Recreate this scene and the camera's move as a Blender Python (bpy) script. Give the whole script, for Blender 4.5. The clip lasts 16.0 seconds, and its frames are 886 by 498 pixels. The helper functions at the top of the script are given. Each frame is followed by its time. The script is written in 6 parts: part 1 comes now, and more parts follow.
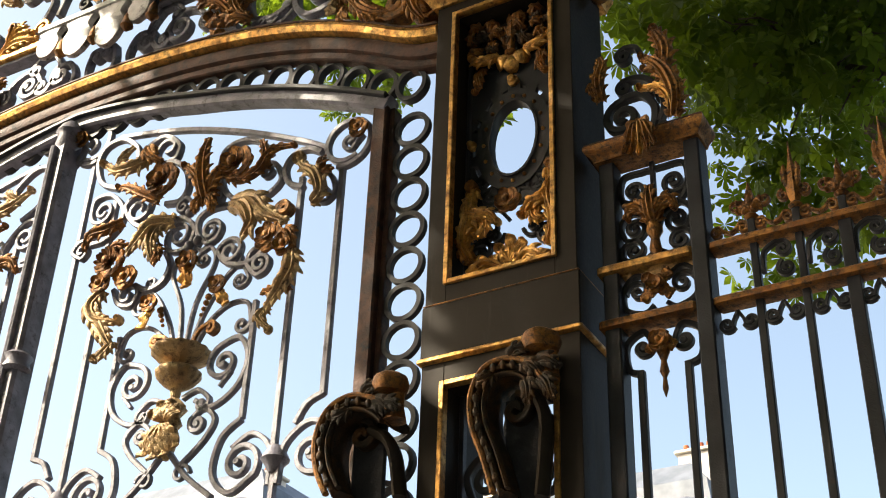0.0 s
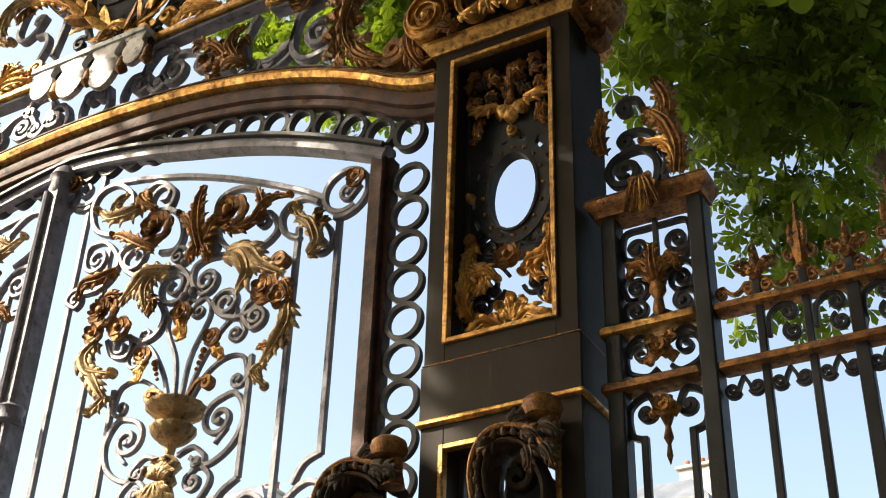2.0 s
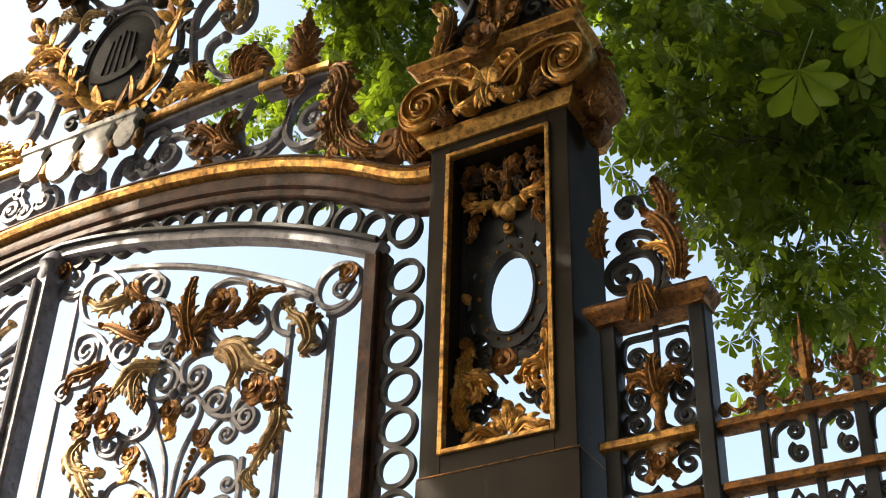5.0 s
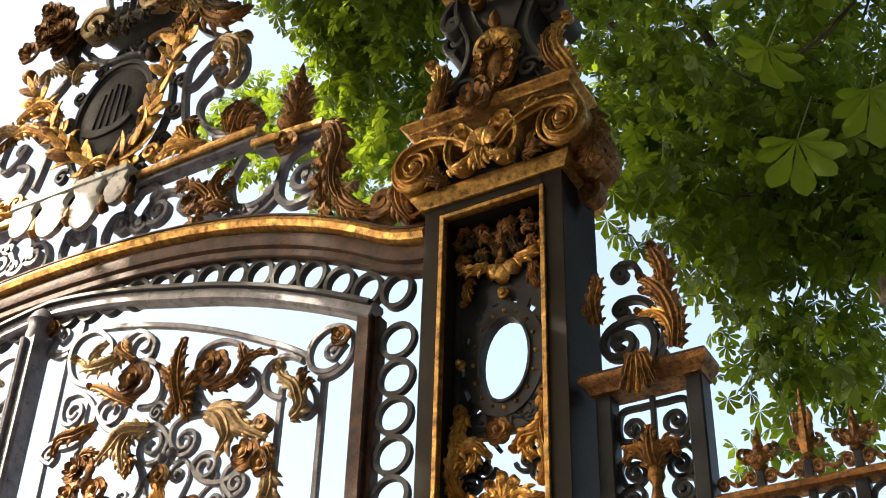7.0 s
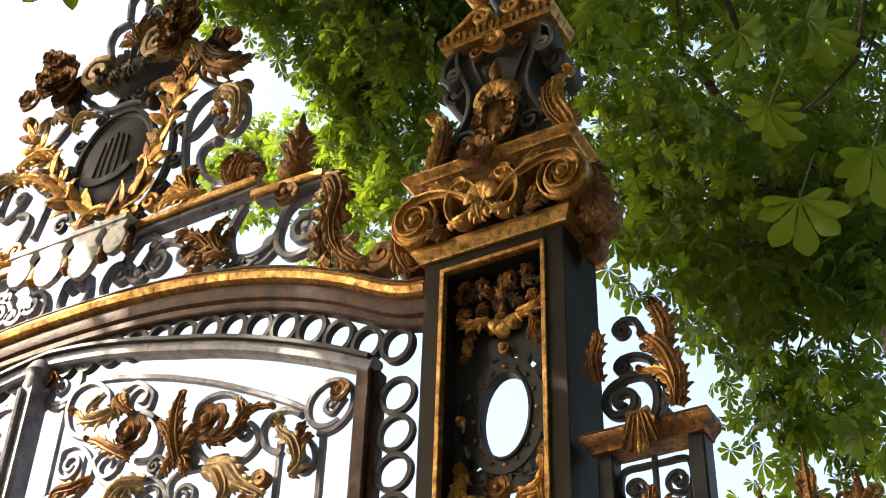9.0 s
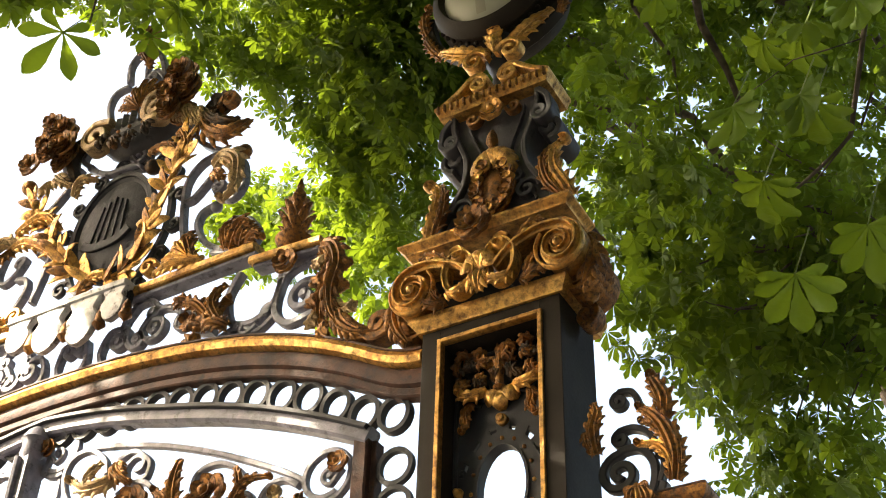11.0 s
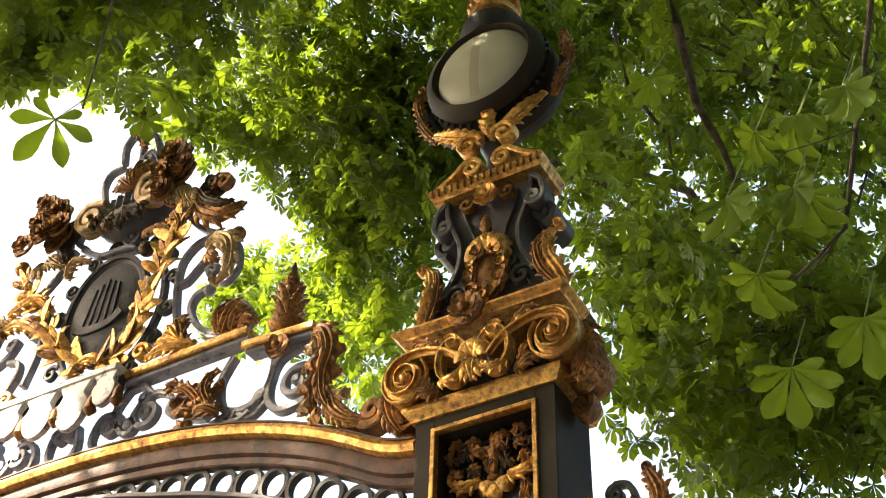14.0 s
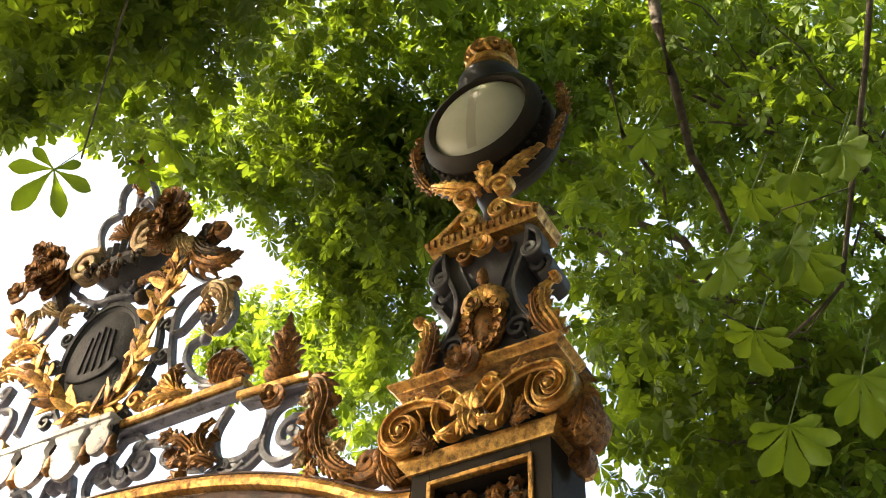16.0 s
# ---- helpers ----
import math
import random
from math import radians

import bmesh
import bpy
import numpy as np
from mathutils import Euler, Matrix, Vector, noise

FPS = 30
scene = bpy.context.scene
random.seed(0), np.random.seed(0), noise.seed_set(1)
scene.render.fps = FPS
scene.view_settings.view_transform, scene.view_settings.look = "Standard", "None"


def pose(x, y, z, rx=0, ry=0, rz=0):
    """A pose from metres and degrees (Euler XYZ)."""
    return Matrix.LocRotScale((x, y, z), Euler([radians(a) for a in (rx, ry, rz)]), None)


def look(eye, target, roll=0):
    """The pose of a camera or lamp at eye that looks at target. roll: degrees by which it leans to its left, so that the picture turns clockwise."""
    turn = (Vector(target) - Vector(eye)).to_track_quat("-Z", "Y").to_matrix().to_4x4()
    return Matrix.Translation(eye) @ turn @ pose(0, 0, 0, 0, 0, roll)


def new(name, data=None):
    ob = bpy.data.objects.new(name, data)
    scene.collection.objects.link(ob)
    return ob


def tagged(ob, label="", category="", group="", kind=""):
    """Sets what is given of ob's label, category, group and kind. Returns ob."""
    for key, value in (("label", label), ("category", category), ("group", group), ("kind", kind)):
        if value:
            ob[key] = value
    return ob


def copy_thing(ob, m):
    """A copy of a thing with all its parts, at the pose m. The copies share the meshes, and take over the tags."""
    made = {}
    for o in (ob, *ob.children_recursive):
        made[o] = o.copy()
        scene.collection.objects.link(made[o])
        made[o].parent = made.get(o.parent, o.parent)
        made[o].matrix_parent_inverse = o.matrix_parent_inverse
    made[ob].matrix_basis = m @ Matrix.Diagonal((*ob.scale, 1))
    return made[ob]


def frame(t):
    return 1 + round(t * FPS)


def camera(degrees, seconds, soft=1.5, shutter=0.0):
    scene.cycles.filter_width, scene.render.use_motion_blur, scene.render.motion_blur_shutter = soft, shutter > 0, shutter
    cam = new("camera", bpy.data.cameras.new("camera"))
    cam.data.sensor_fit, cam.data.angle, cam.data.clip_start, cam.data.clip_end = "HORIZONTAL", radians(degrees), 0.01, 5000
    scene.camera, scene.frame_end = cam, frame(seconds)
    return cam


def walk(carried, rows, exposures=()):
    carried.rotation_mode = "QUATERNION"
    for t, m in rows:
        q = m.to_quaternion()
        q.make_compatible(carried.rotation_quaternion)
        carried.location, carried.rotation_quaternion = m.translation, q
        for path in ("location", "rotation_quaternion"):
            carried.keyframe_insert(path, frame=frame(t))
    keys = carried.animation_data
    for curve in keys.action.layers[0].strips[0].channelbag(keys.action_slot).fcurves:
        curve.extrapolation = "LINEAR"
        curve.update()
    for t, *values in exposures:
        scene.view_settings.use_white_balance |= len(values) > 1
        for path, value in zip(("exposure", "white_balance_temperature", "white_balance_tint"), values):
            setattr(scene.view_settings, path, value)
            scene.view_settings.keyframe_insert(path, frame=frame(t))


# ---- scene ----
cam = camera(36.8, 16.0, 1.0)
EXPOSURES = [(0, 1.50, 8000, 6), (4, 1.68, 8100, 7), (7, 1.93, 8100, 8), (8.5, 2.05, 8100, 8), (11, 2.45, 8500, 8), (16, 2.76, 8600, 8)]
PATH = [
    (0, (2.453, -4.698, 1.423), (1.597, -3.242, 2.495), 2.1),
    (0.5, (2.458, -4.708, 1.484), (1.602, -3.252, 2.556), 2.1),
    (1, (2.459, -4.718, 1.552), (1.605, -3.263, 2.626), 2.0),
    (1.5, (2.46, -4.721, 1.616), (1.608, -3.269, 2.694), 2.0),
    (2, (2.46, -4.717, 1.68), (1.608, -3.268, 2.764), 1.9),
    (2.5, (2.464, -4.726, 1.75), (1.614, -3.279, 2.838), 1.9),
    (3, (2.471, -4.744, 1.82), (1.623, -3.299, 2.912), 1.8),
    (3.5, (2.48, -4.749, 1.886), (1.633, -3.308, 2.984), 1.9),
    (4, (2.493, -4.748, 1.952), (1.646, -3.312, 3.057), 1.9),
    (6.5, (2.508, -4.75, 2.203), (1.68, -3.342, 3.358), 1.8),
    (7, (2.512, -4.748, 2.246), (1.688, -3.346, 3.411), 1.8),
    (7.5, (2.513, -4.734, 2.278), (1.692, -3.341, 3.455), 1.8),
    (8, (2.514, -4.736, 2.301), (1.697, -3.35, 3.489), 1.8),
    (8.5, (2.517, -4.75, 2.322), (1.704, -3.37, 3.519), 1.9),
    (11, (2.581, -4.82, 2.448), (1.787, -3.486, 3.709), 1.9),
    (11.5, (2.597, -4.835, 2.467), (1.811, -3.51, 3.742), 1.8),
    (12, (2.611, -4.843, 2.501), (1.829, -3.527, 3.788), 1.7),
    (12.5, (2.617, -4.848, 2.53), (1.839, -3.54, 3.827), 1.7),
    (13, (2.623, -4.839, 2.546), (1.849, -3.542, 3.857), 1.7),
    (13.5, (2.621, -4.825, 2.559), (1.852, -3.539, 3.884), 1.8),
    (14, (2.625, -4.833, 2.579), (1.86, -3.554, 3.913), 1.8),
    (14.5, (2.626, -4.851, 2.58), (1.869, -3.581, 3.927), 1.9),
    (15, (2.633, -4.869, 2.589), (1.882, -3.607, 3.947), 1.9),
    (15.5, (2.633, -4.883, 2.592), (1.89, -3.63, 3.963), 2.0),
    (16, (2.628, -4.885, 2.605), (1.893, -3.639, 3.986), 1.9),
]
walk(cam, [(t, look(eye, target, roll)) for t, eye, target, roll in PATH], exposures=EXPOSURES)

# ---- light ----
SUN = Vector((-0.60, -0.46, 0.65)).normalized()      # towards the sun
world = bpy.data.worlds.new("world")
scene.world = world
world.use_nodes = True
wn, wl = world.node_tree.nodes, world.node_tree.links
sky = wn.new("ShaderNodeTexSky")
sky.sky_type, sky.sun_disc = "NISHITA", False
sky.sun_elevation = math.asin(SUN.z)
sky.sun_rotation = math.atan2(SUN.x, SUN.y)
sky.air_density, sky.dust_density, sky.ozone_density = 1.0, 3.2, 1.0
wn["Background"].inputs["Strength"].default_value = 0.15
wl.new(sky.outputs[0], wn["Background"].inputs["Color"])
sun = new("sun", bpy.data.lights.new("sun", "SUN"))
sun.data.energy, sun.data.angle, sun.data.color = 3.8, radians(0.5), (1.0, 0.965, 0.93)
sun.matrix_world = look(SUN * 40, (0, 0, 0))


# ---- materials ----
def mat(name, tones, rough=0.5, metal=0.0, scale=6.0, bump=0.1, fine=90.0, patch=None, patch_at=(0.55, 0.65), patch_scale=9.0, rand=0.0, patch_rough=0.75, shine=0.5, streak=1.0):
    """Two tones mixed by coarse noise, fine relief, and optional patches of another colour that are dull and not metal."""
    m = bpy.data.materials.new(name)
    m.use_nodes = True
    n, l = m.node_tree.nodes, m.node_tree.links
    b = n["Principled BSDF"]
    geo = n.new("ShaderNodeNewGeometry")
    co = n.new("ShaderNodeTexNoise")
    co.inputs["Scale"].default_value, co.inputs["Detail"].default_value = scale, 6
    l.new(geo.outputs["Position"], co.inputs["Vector"])
    ramp = n.new("ShaderNodeValToRGB")
    ramp.color_ramp.elements[0].position, ramp.color_ramp.elements[1].position = 0.35, 0.68
    ramp.color_ramp.elements[0].color, ramp.color_ramp.elements[1].color = (*tones[0], 1), (*tones[1], 1)
    l.new(co.outputs["Fac"], ramp.inputs["Fac"])
    colour = ramp.outputs["Color"]
    b.inputs["Metallic"].default_value = metal
    b.inputs["Specular IOR Level"].default_value = shine
    fn = n.new("ShaderNodeTexNoise")
    fn.inputs["Scale"].default_value, fn.inputs["Detail"].default_value = fine, 4
    l.new(geo.outputs["Position"], fn.inputs["Vector"])
    rr = n.new("ShaderNodeMapRange")
    rr.inputs["To Min"].default_value, rr.inputs["To Max"].default_value = rough - 0.1, rough + 0.14
    l.new(fn.outputs["Fac"], rr.inputs["Value"])
    roughness = rr.outputs["Result"]
    if patch:
        pn = n.new("ShaderNodeTexNoise")
        pn.inputs["Scale"].default_value, pn.inputs["Detail"].default_value, pn.inputs["Roughness"].default_value = patch_scale, 8, 0.7
        st = n.new("ShaderNodeVectorMath")
        st.operation = "MULTIPLY"
        st.inputs[1].default_value = (1, 1, streak)
        l.new(geo.outputs["Position"], st.inputs[0])
        l.new(st.outputs[0], pn.inputs["Vector"])
        pr = n.new("ShaderNodeMapRange")
        pr.inputs["From Min"].default_value, pr.inputs["From Max"].default_value = patch_at
        l.new(pn.outputs["Fac"], pr.inputs["Value"])
        mx = n.new("ShaderNodeMix")
        mx.data_type = "RGBA"
        l.new(pr.outputs["Result"], mx.inputs["Factor"])
        l.new(colour, mx.inputs["A"])
        mx.inputs["B"].default_value = (*patch, 1)
        colour = mx.outputs["Result"]
        mm = n.new("ShaderNodeMapRange")
        mm.inputs["To Min"].default_value, mm.inputs["To Max"].default_value = metal, metal * 0.15
        l.new(pr.outputs["Result"], mm.inputs["Value"])
        l.new(mm.outputs["Result"], b.inputs["Metallic"])
        rm = n.new("ShaderNodeMix")
        l.new(pr.outputs["Result"], rm.inputs["Factor"])
        l.new(roughness, rm.inputs["A"])
        rm.inputs["B"].default_value = patch_rough
        roughness = rm.outputs["Result"]
    if rand:
        oi = n.new("ShaderNodeObjectInfo")
        hs = n.new("ShaderNodeHueSaturation")
        rv = n.new("ShaderNodeMapRange")
        rv.inputs["To Min"].default_value, rv.inputs["To Max"].default_value = 1 - rand, 1 + rand
        l.new(oi.outputs["Random"], rv.inputs["Value"])
        l.new(rv.outputs["Result"], hs.inputs["Value"])
        l.new(colour, hs.inputs["Color"])
        colour = hs.outputs["Color"]
    l.new(colour, b.inputs["Base Color"])
    l.new(roughness, b.inputs["Roughness"])
    bp = n.new("ShaderNodeBump")
    bp.inputs["Strength"].default_value, bp.inputs["Distance"].default_value = bump, 0.01
    l.new(fn.outputs["Fac"], bp.inputs["Height"])
    l.new(bp.outputs["Normal"], b.inputs["Normal"])
    return m


def leaf_mat(name, dark, light, through_colour, amount):
    """Green leaves: gloss over a mix of reflected and let-through light, varied leaf by leaf."""
    m = bpy.data.materials.new(name)
    m.use_nodes = True
    n, l = m.node_tree.nodes, m.node_tree.links
    b = n["Principled BSDF"]
    b.inputs["Roughness"].default_value = 0.6
    b.inputs["Specular IOR Level"].default_value = 0.22
    geo = n.new("ShaderNodeNewGeometry")
    ramp = n.new("ShaderNodeValToRGB")
    ramp.color_ramp.elements[0].color, ramp.color_ramp.elements[1].color = (*dark, 1), (*light, 1)
    l.new(geo.outputs["Random Per Island"], ramp.inputs["Fac"])
    noi = n.new("ShaderNodeTexNoise")
    noi.inputs["Scale"].default_value = 25
    l.new(geo.outputs["Position"], noi.inputs["Vector"])
    bp = n.new("ShaderNodeBump")
    bp.inputs["Strength"].default_value, bp.inputs["Distance"].default_value = 0.3, 0.02
    l.new(noi.outputs["Fac"], bp.inputs["Height"])
    l.new(bp.outputs["Normal"], b.inputs["Normal"])
    l.new(ramp.outputs["Color"], b.inputs["Base Color"])
    tr = n.new("ShaderNodeBsdfTranslucent")
    hs = n.new("ShaderNodeMix")
    hs.data_type = "RGBA"
    hs.inputs["Factor"].default_value = 0.7
    l.new(ramp.outputs["Color"], hs.inputs["A"])
    hs.inputs["B"].default_value = (*through_colour, 1)
    l.new(hs.outputs["Result"], tr.inputs["Color"])
    mix = n.new("ShaderNodeMixShader")
    mix.inputs["Fac"].default_value = amount
    l.new(b.outputs[0], mix.inputs[1])
    l.new(tr.outputs[0], mix.inputs[2])
    l.new(mix.outputs[0], n["Material Output"].inputs["Surface"])
    return m


IRON = mat("painted_iron", ((0.016, 0.0165, 0.020), (0.040, 0.041, 0.049)), 0.48, 0.0, 5, 0.16, 120, (0.055, 0.034, 0.027), (0.60, 0.74), 11, shine=0.30)
# gate iron: sunlight put into the pale base, the dark chips are wear
WEATHERED_LIT = mat("weathered_lit_iron", ((0.125, 0.121, 0.150), (0.26, 0.252, 0.31)), 0.42, 0.0, 9, 0.30, 90, (0.035, 0.030, 0.032), (0.53, 0.72), 16, shine=0.5)
PANEL = mat("pillar_iron", ((0.022, 0.017, 0.013), (0.038, 0.030, 0.023)), 0.55, 0.0, 2.5, 0.08, 70, (0.075, 0.062, 0.052), (0.56, 0.74), 9, shine=0.12, streak=0.12)
GOLD = mat("worn_gilding", ((0.55, 0.262, 0.072), (0.88, 0.53, 0.175)), 0.36, 0.9, 7, 0.4, 110, (0.13, 0.058, 0.020), (0.44, 0.68), 26, rand=0.18)
OLDGOLD = mat("tarnished_gilding", ((0.21, 0.082, 0.023), (0.50, 0.225, 0.060)), 0.42, 0.7, 9, 0.5, 120, (0.05, 0.028, 0.015), (0.42, 0.64), 36, rand=0.15)
GILT = mat("rubbed_gilding", ((0.34, 0.20, 0.085), (0.66, 0.48, 0.26)), 0.45, 0.4, 12, 0.5, 120, (0.10, 0.055, 0.025), (0.46, 0.66), 24, rand=0.15)
HOOD = mat("bronzed_iron", ((0.035, 0.018, 0.009), (0.15, 0.070, 0.022)), 0.5, 0.55, 9, 0.5, 110, (0.025, 0.018, 0.012), (0.40, 0.58), 12)
RUST = mat("rusty_moulding", ((0.042, 0.022, 0.017), (0.125, 0.055, 0.036)), 0.6, 0.0, 10, 0.45, 60, (0.036, 0.032, 0.033), (0.54, 0.66), 13, shine=0.3)
# lambrequin: sun glare put into the pale tones, shadow mottling into the patch
PALE = mat("sunlit_paint", ((0.30, 0.29, 0.29), (0.62, 0.61, 0.60)), 0.45, 0.0, 9, 0.3, 90, (0.08, 0.07, 0.065), (0.54, 0.64), 14)
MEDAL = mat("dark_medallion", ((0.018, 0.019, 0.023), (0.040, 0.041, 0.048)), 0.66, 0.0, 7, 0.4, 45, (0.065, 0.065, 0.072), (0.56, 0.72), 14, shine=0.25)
BARK = mat("bark", ((0.05, 0.035, 0.025), (0.13, 0.10, 0.075)), 0.85, 0.0, 12, 0.8, 40)
STALK = mat("green_stalk", ((0.10, 0.14, 0.03), (0.16, 0.20, 0.05)), 0.5)
STONE = mat("pale_stone", ((0.50, 0.45, 0.37), (0.62, 0.57, 0.48)), 0.8, 0.0, 0.8, 0.2, 8)
SLATE = mat("slate", ((0.09, 0.11, 0.14), (0.16, 0.18, 0.22)), 0.5, 0.0, 1.5, 0.2, 12)
BRICK = mat("chimney_render", ((0.55, 0.50, 0.45), (0.72, 0.66, 0.60)), 0.85, 0.0, 1.0, 0.2, 8)
POT = mat("terracotta", ((0.34, 0.10, 0.05), (0.45, 0.16, 0.08)), 0.8, 0.0, 2.0, 0.2, 10)
PANE = mat("window_pane", ((0.02, 0.025, 0.03), (0.05, 0.06, 0.07)), 0.15, 0.0, 1.0, 0.0, 8)
DARK_GROUND = mat("ground_tar", ((0.04, 0.04, 0.04), (0.075, 0.07, 0.065)), 0.9, 0.0, 3.0, 0.6, 60)
FROST = mat("frosted_glass", ((0.30, 0.30, 0.235), (0.40, 0.395, 0.31)), 0.4, 0.0, 2.5, 0.03, 30)
GREY = mat("grey_iron", ((0.040, 0.038, 0.041), (0.085, 0.080, 0.084)), 0.5, 0.0, 6, 0.2, 90, (0.028, 0.024, 0.023), (0.55, 0.70), 12, shine=0.35)
SHADOW_GLASS = mat("shadow_glass", ((0.245, 0.235, 0.175), (0.32, 0.305, 0.235)), 0.5, 0.0, 2.5, 0.03, 30)
LEAF = leaf_mat("chestnut_leaves", (0.030, 0.066, 0.010), (0.092, 0.146, 0.022), (0.25, 0.36, 0.022), 0.45)


# ---- mesh kit ----
class Mesh:
    def __init__(self):
        self.v, self.f = [], []

    def grid(self, rows, closed=False, caps=False):
        """Rows of points, all alike in length, joined into quads."""
        o, k = len(self.v), len(rows[0])
        for r in rows:
            self.v.extend(r)
        for i in range(len(rows) - 1):
            for j in range(k if closed else k - 1):
                a, b = o + i * k + j, o + i * k + (j + 1) % k
                self.f.append((a, b, b + k, a + k))
        if caps:
            self.f.append(tuple(o + j for j in reversed(range(k))))
            self.f.append(tuple(o + (len(rows) - 1) * k + j for j in range(k)))
        return self

    def box(self, x0, x1, y0, y1, z0, z1, c=0.004):
        """A box with its upright and level front edges chamfered."""
        ring = lambda z, i: [(x0 + i + c, y0 + i, z), (x1 - i - c, y0 + i, z), (x1 - i, y0 + i + c, z), (x1 - i, y1 - i - c, z),
                             (x1 - i - c, y1 - i, z), (x0 + i + c, y1 - i, z), (x0 + i, y1 - i - c, z), (x0 + i, y0 + i + c, z)]
        return self.grid([ring(z0, c), ring(z0 + c, 0), ring(z1 - c, 0), ring(z1, c)], True, True)

    def sweep(self, pts, w, d, y=0.16, taper=None, round_=False):
        """A flat bar, w wide in the plane of the gate and d deep, along points (x, z)."""
        rows, n = [], len(pts)
        for i, (x, z) in enumerate(pts):
            a, b = pts[max(i - 1, 0)], pts[min(i + 1, n - 1)]
            tx, tz = b[0] - a[0], b[1] - a[1]
            k = math.hypot(tx, tz) or 1
            nx, nz = -tz / k, tx / k
            s = taper(i / (n - 1)) if taper else 1
            h, q, c = w * s / 2, d / 2, min(w * s, d) * 0.16
            if round_:
                sec = [(h * math.cos(u * math.pi / 4), q * math.sin(u * math.pi / 4)) for u in range(8)]
            else:
                sec = [(-h + c, -q), (h - c, -q), (h, -q + c), (h, q - c), (h - c, q), (-h + c, q), (-h, q - c), (-h, -q + c)]
            rows.append([(x + nx * e, y + g, z + nz * e) for e, g in sec])
        return self.grid(rows, True, True)

    def ring(self, cx, cz, rx, rz, w, d, y=0.16, n=28, tilt=0.0):
        """An upright ring of flat bar."""
        rows = []
        for i in range(n + 1):
            a = 2 * math.pi * i / n
            c, s = math.cos(a), math.sin(a)
            row = []
            for e, g in ((-w / 2, -d / 2), (w / 2, -d / 2), (w / 2, d / 2), (-w / 2, d / 2)):
                u, v = (rx + e) * c, (rz + e) * s
                row.append((cx + u * math.cos(tilt) - v * math.sin(tilt), y + g, cz + u * math.sin(tilt) + v * math.cos(tilt)))
            rows.append(row)
        return self.grid(rows, True)

    def lathe(self, cx, cy, profile, n=24, flute=0.0, k=8):
        """A turned body about an upright axis: profile rows of (radius, z)."""
        rows = []
        for r, z in profile:
            rows.append([(cx + r * (1 + flute * math.cos(k * 2 * math.pi * j / n)) * math.cos(2 * math.pi * j / n),
                          cy + r * (1 + flute * math.cos(k * 2 * math.pi * j / n)) * math.sin(2 * math.pi * j / n), z) for j in range(n)])
        return self.grid(rows, True, True)

    def drum(self, cx, cz, profile, n=32, squash=1.0):
        """A turned body about an axis that points at the viewer: profile rows of (radius, y)."""
        rows = [[(cx + r * math.cos(2 * math.pi * j / n), y, cz + squash * r * math.sin(2 * math.pi * j / n)) for j in range(n)] for r, y in profile]
        return self.grid(rows, True, True)

    def ball(self, x, y, z, r, sz=1.0, n=10):
        return self.lathe(x, y, [(r * math.sin(math.pi * (i + 0.02) / 8.04), z - r * sz * math.cos(math.pi * (i + 0.02) / 8.04)) for i in range(9)], n)

    def leaf(self, x, z, ang, length, width, bend=0.0, y=0.12, lift=0.05, tip=0.06, lobes=4, fold=0.35, n=0, blunt=False):
        """A carved acanthus leaf from (x, z) in the direction ang (degrees): lobes ribbed from the midrib outwards, arched forward, its tip rolled over."""
        n = n or (8 + 6 * lobes if lobes else 12)
        rows, h = [], radians(ang)
        px, pz, yc = x, z, y
        roll = min(2.2, tip / length * 8) if lobes else min(1.0, tip / length * 3)
        for i in range(n + 1):
            s = i / n
            a = h + radians(bend) * s * (0.3 + 0.7 * s)
            th = roll * max(0.0, (s - 0.55) / 0.45) ** 1.5
            if i:
                px, pz = px + math.cos(a) * math.cos(th) * length / n, pz + math.sin(a) * math.cos(th) * length / n
                yc -= math.sin(th) * length / n
                yc -= lift * 2.6 * math.cos(math.pi * min(1, s * 1.4)) / n if s < 0.72 else 0
            shape = math.sin(math.pi * (0.06 + 0.92 * s) ** 0.9) ** 0.75 * (1 - 0.25 * s)
            if blunt:
                shape = math.sin(math.pi * (0.05 + 0.93 * s) ** 1.7) ** 0.55
            cut = 0.58 + 0.42 * abs(math.sin(math.pi * (s * lobes + 0.1))) ** 0.8 if lobes else 1
            hw = width * 0.56 * shape * cut + 0.003
            ca, sa, ct, st = math.cos(a), math.sin(a), math.cos(th), math.sin(th)
            f, b = [], []
            for j in range(13):
                v = j / 6 - 1
                e = abs(v)
                if lobes:
                    rib = -0.060 * math.cos(2 * math.pi * (s * lobes + 0.1 - 0.5)) * e ** 0.6 - 0.075 * max(0.0, 1 - 4 * e) + 0.035 * math.cos(5 * math.pi * e)
                else:
                    rib = -0.05 * max(0.0, 1 - 4 * e)
                rel = width * (rib * (1 - 0.5 * s) - fold * 0.42 * (1 - v * v) * (1 - 0.3 * s))
                back = (0.55 if lobes else -0.3) * e * hw
                do, dy = back * ct - rel * st, rel * ct - back * st
                f.append((px - sa * hw * v + ca * do, yc + dy, pz + ca * hw * v + sa * do))
                b.append((f[-1][0] + ca * st * 0.009, f[-1][1] + 0.009 * ct + 0.003, f[-1][2] + sa * st * 0.009))
            rows.append(f + b[::-1])
        return self.grid(rows, True, True)

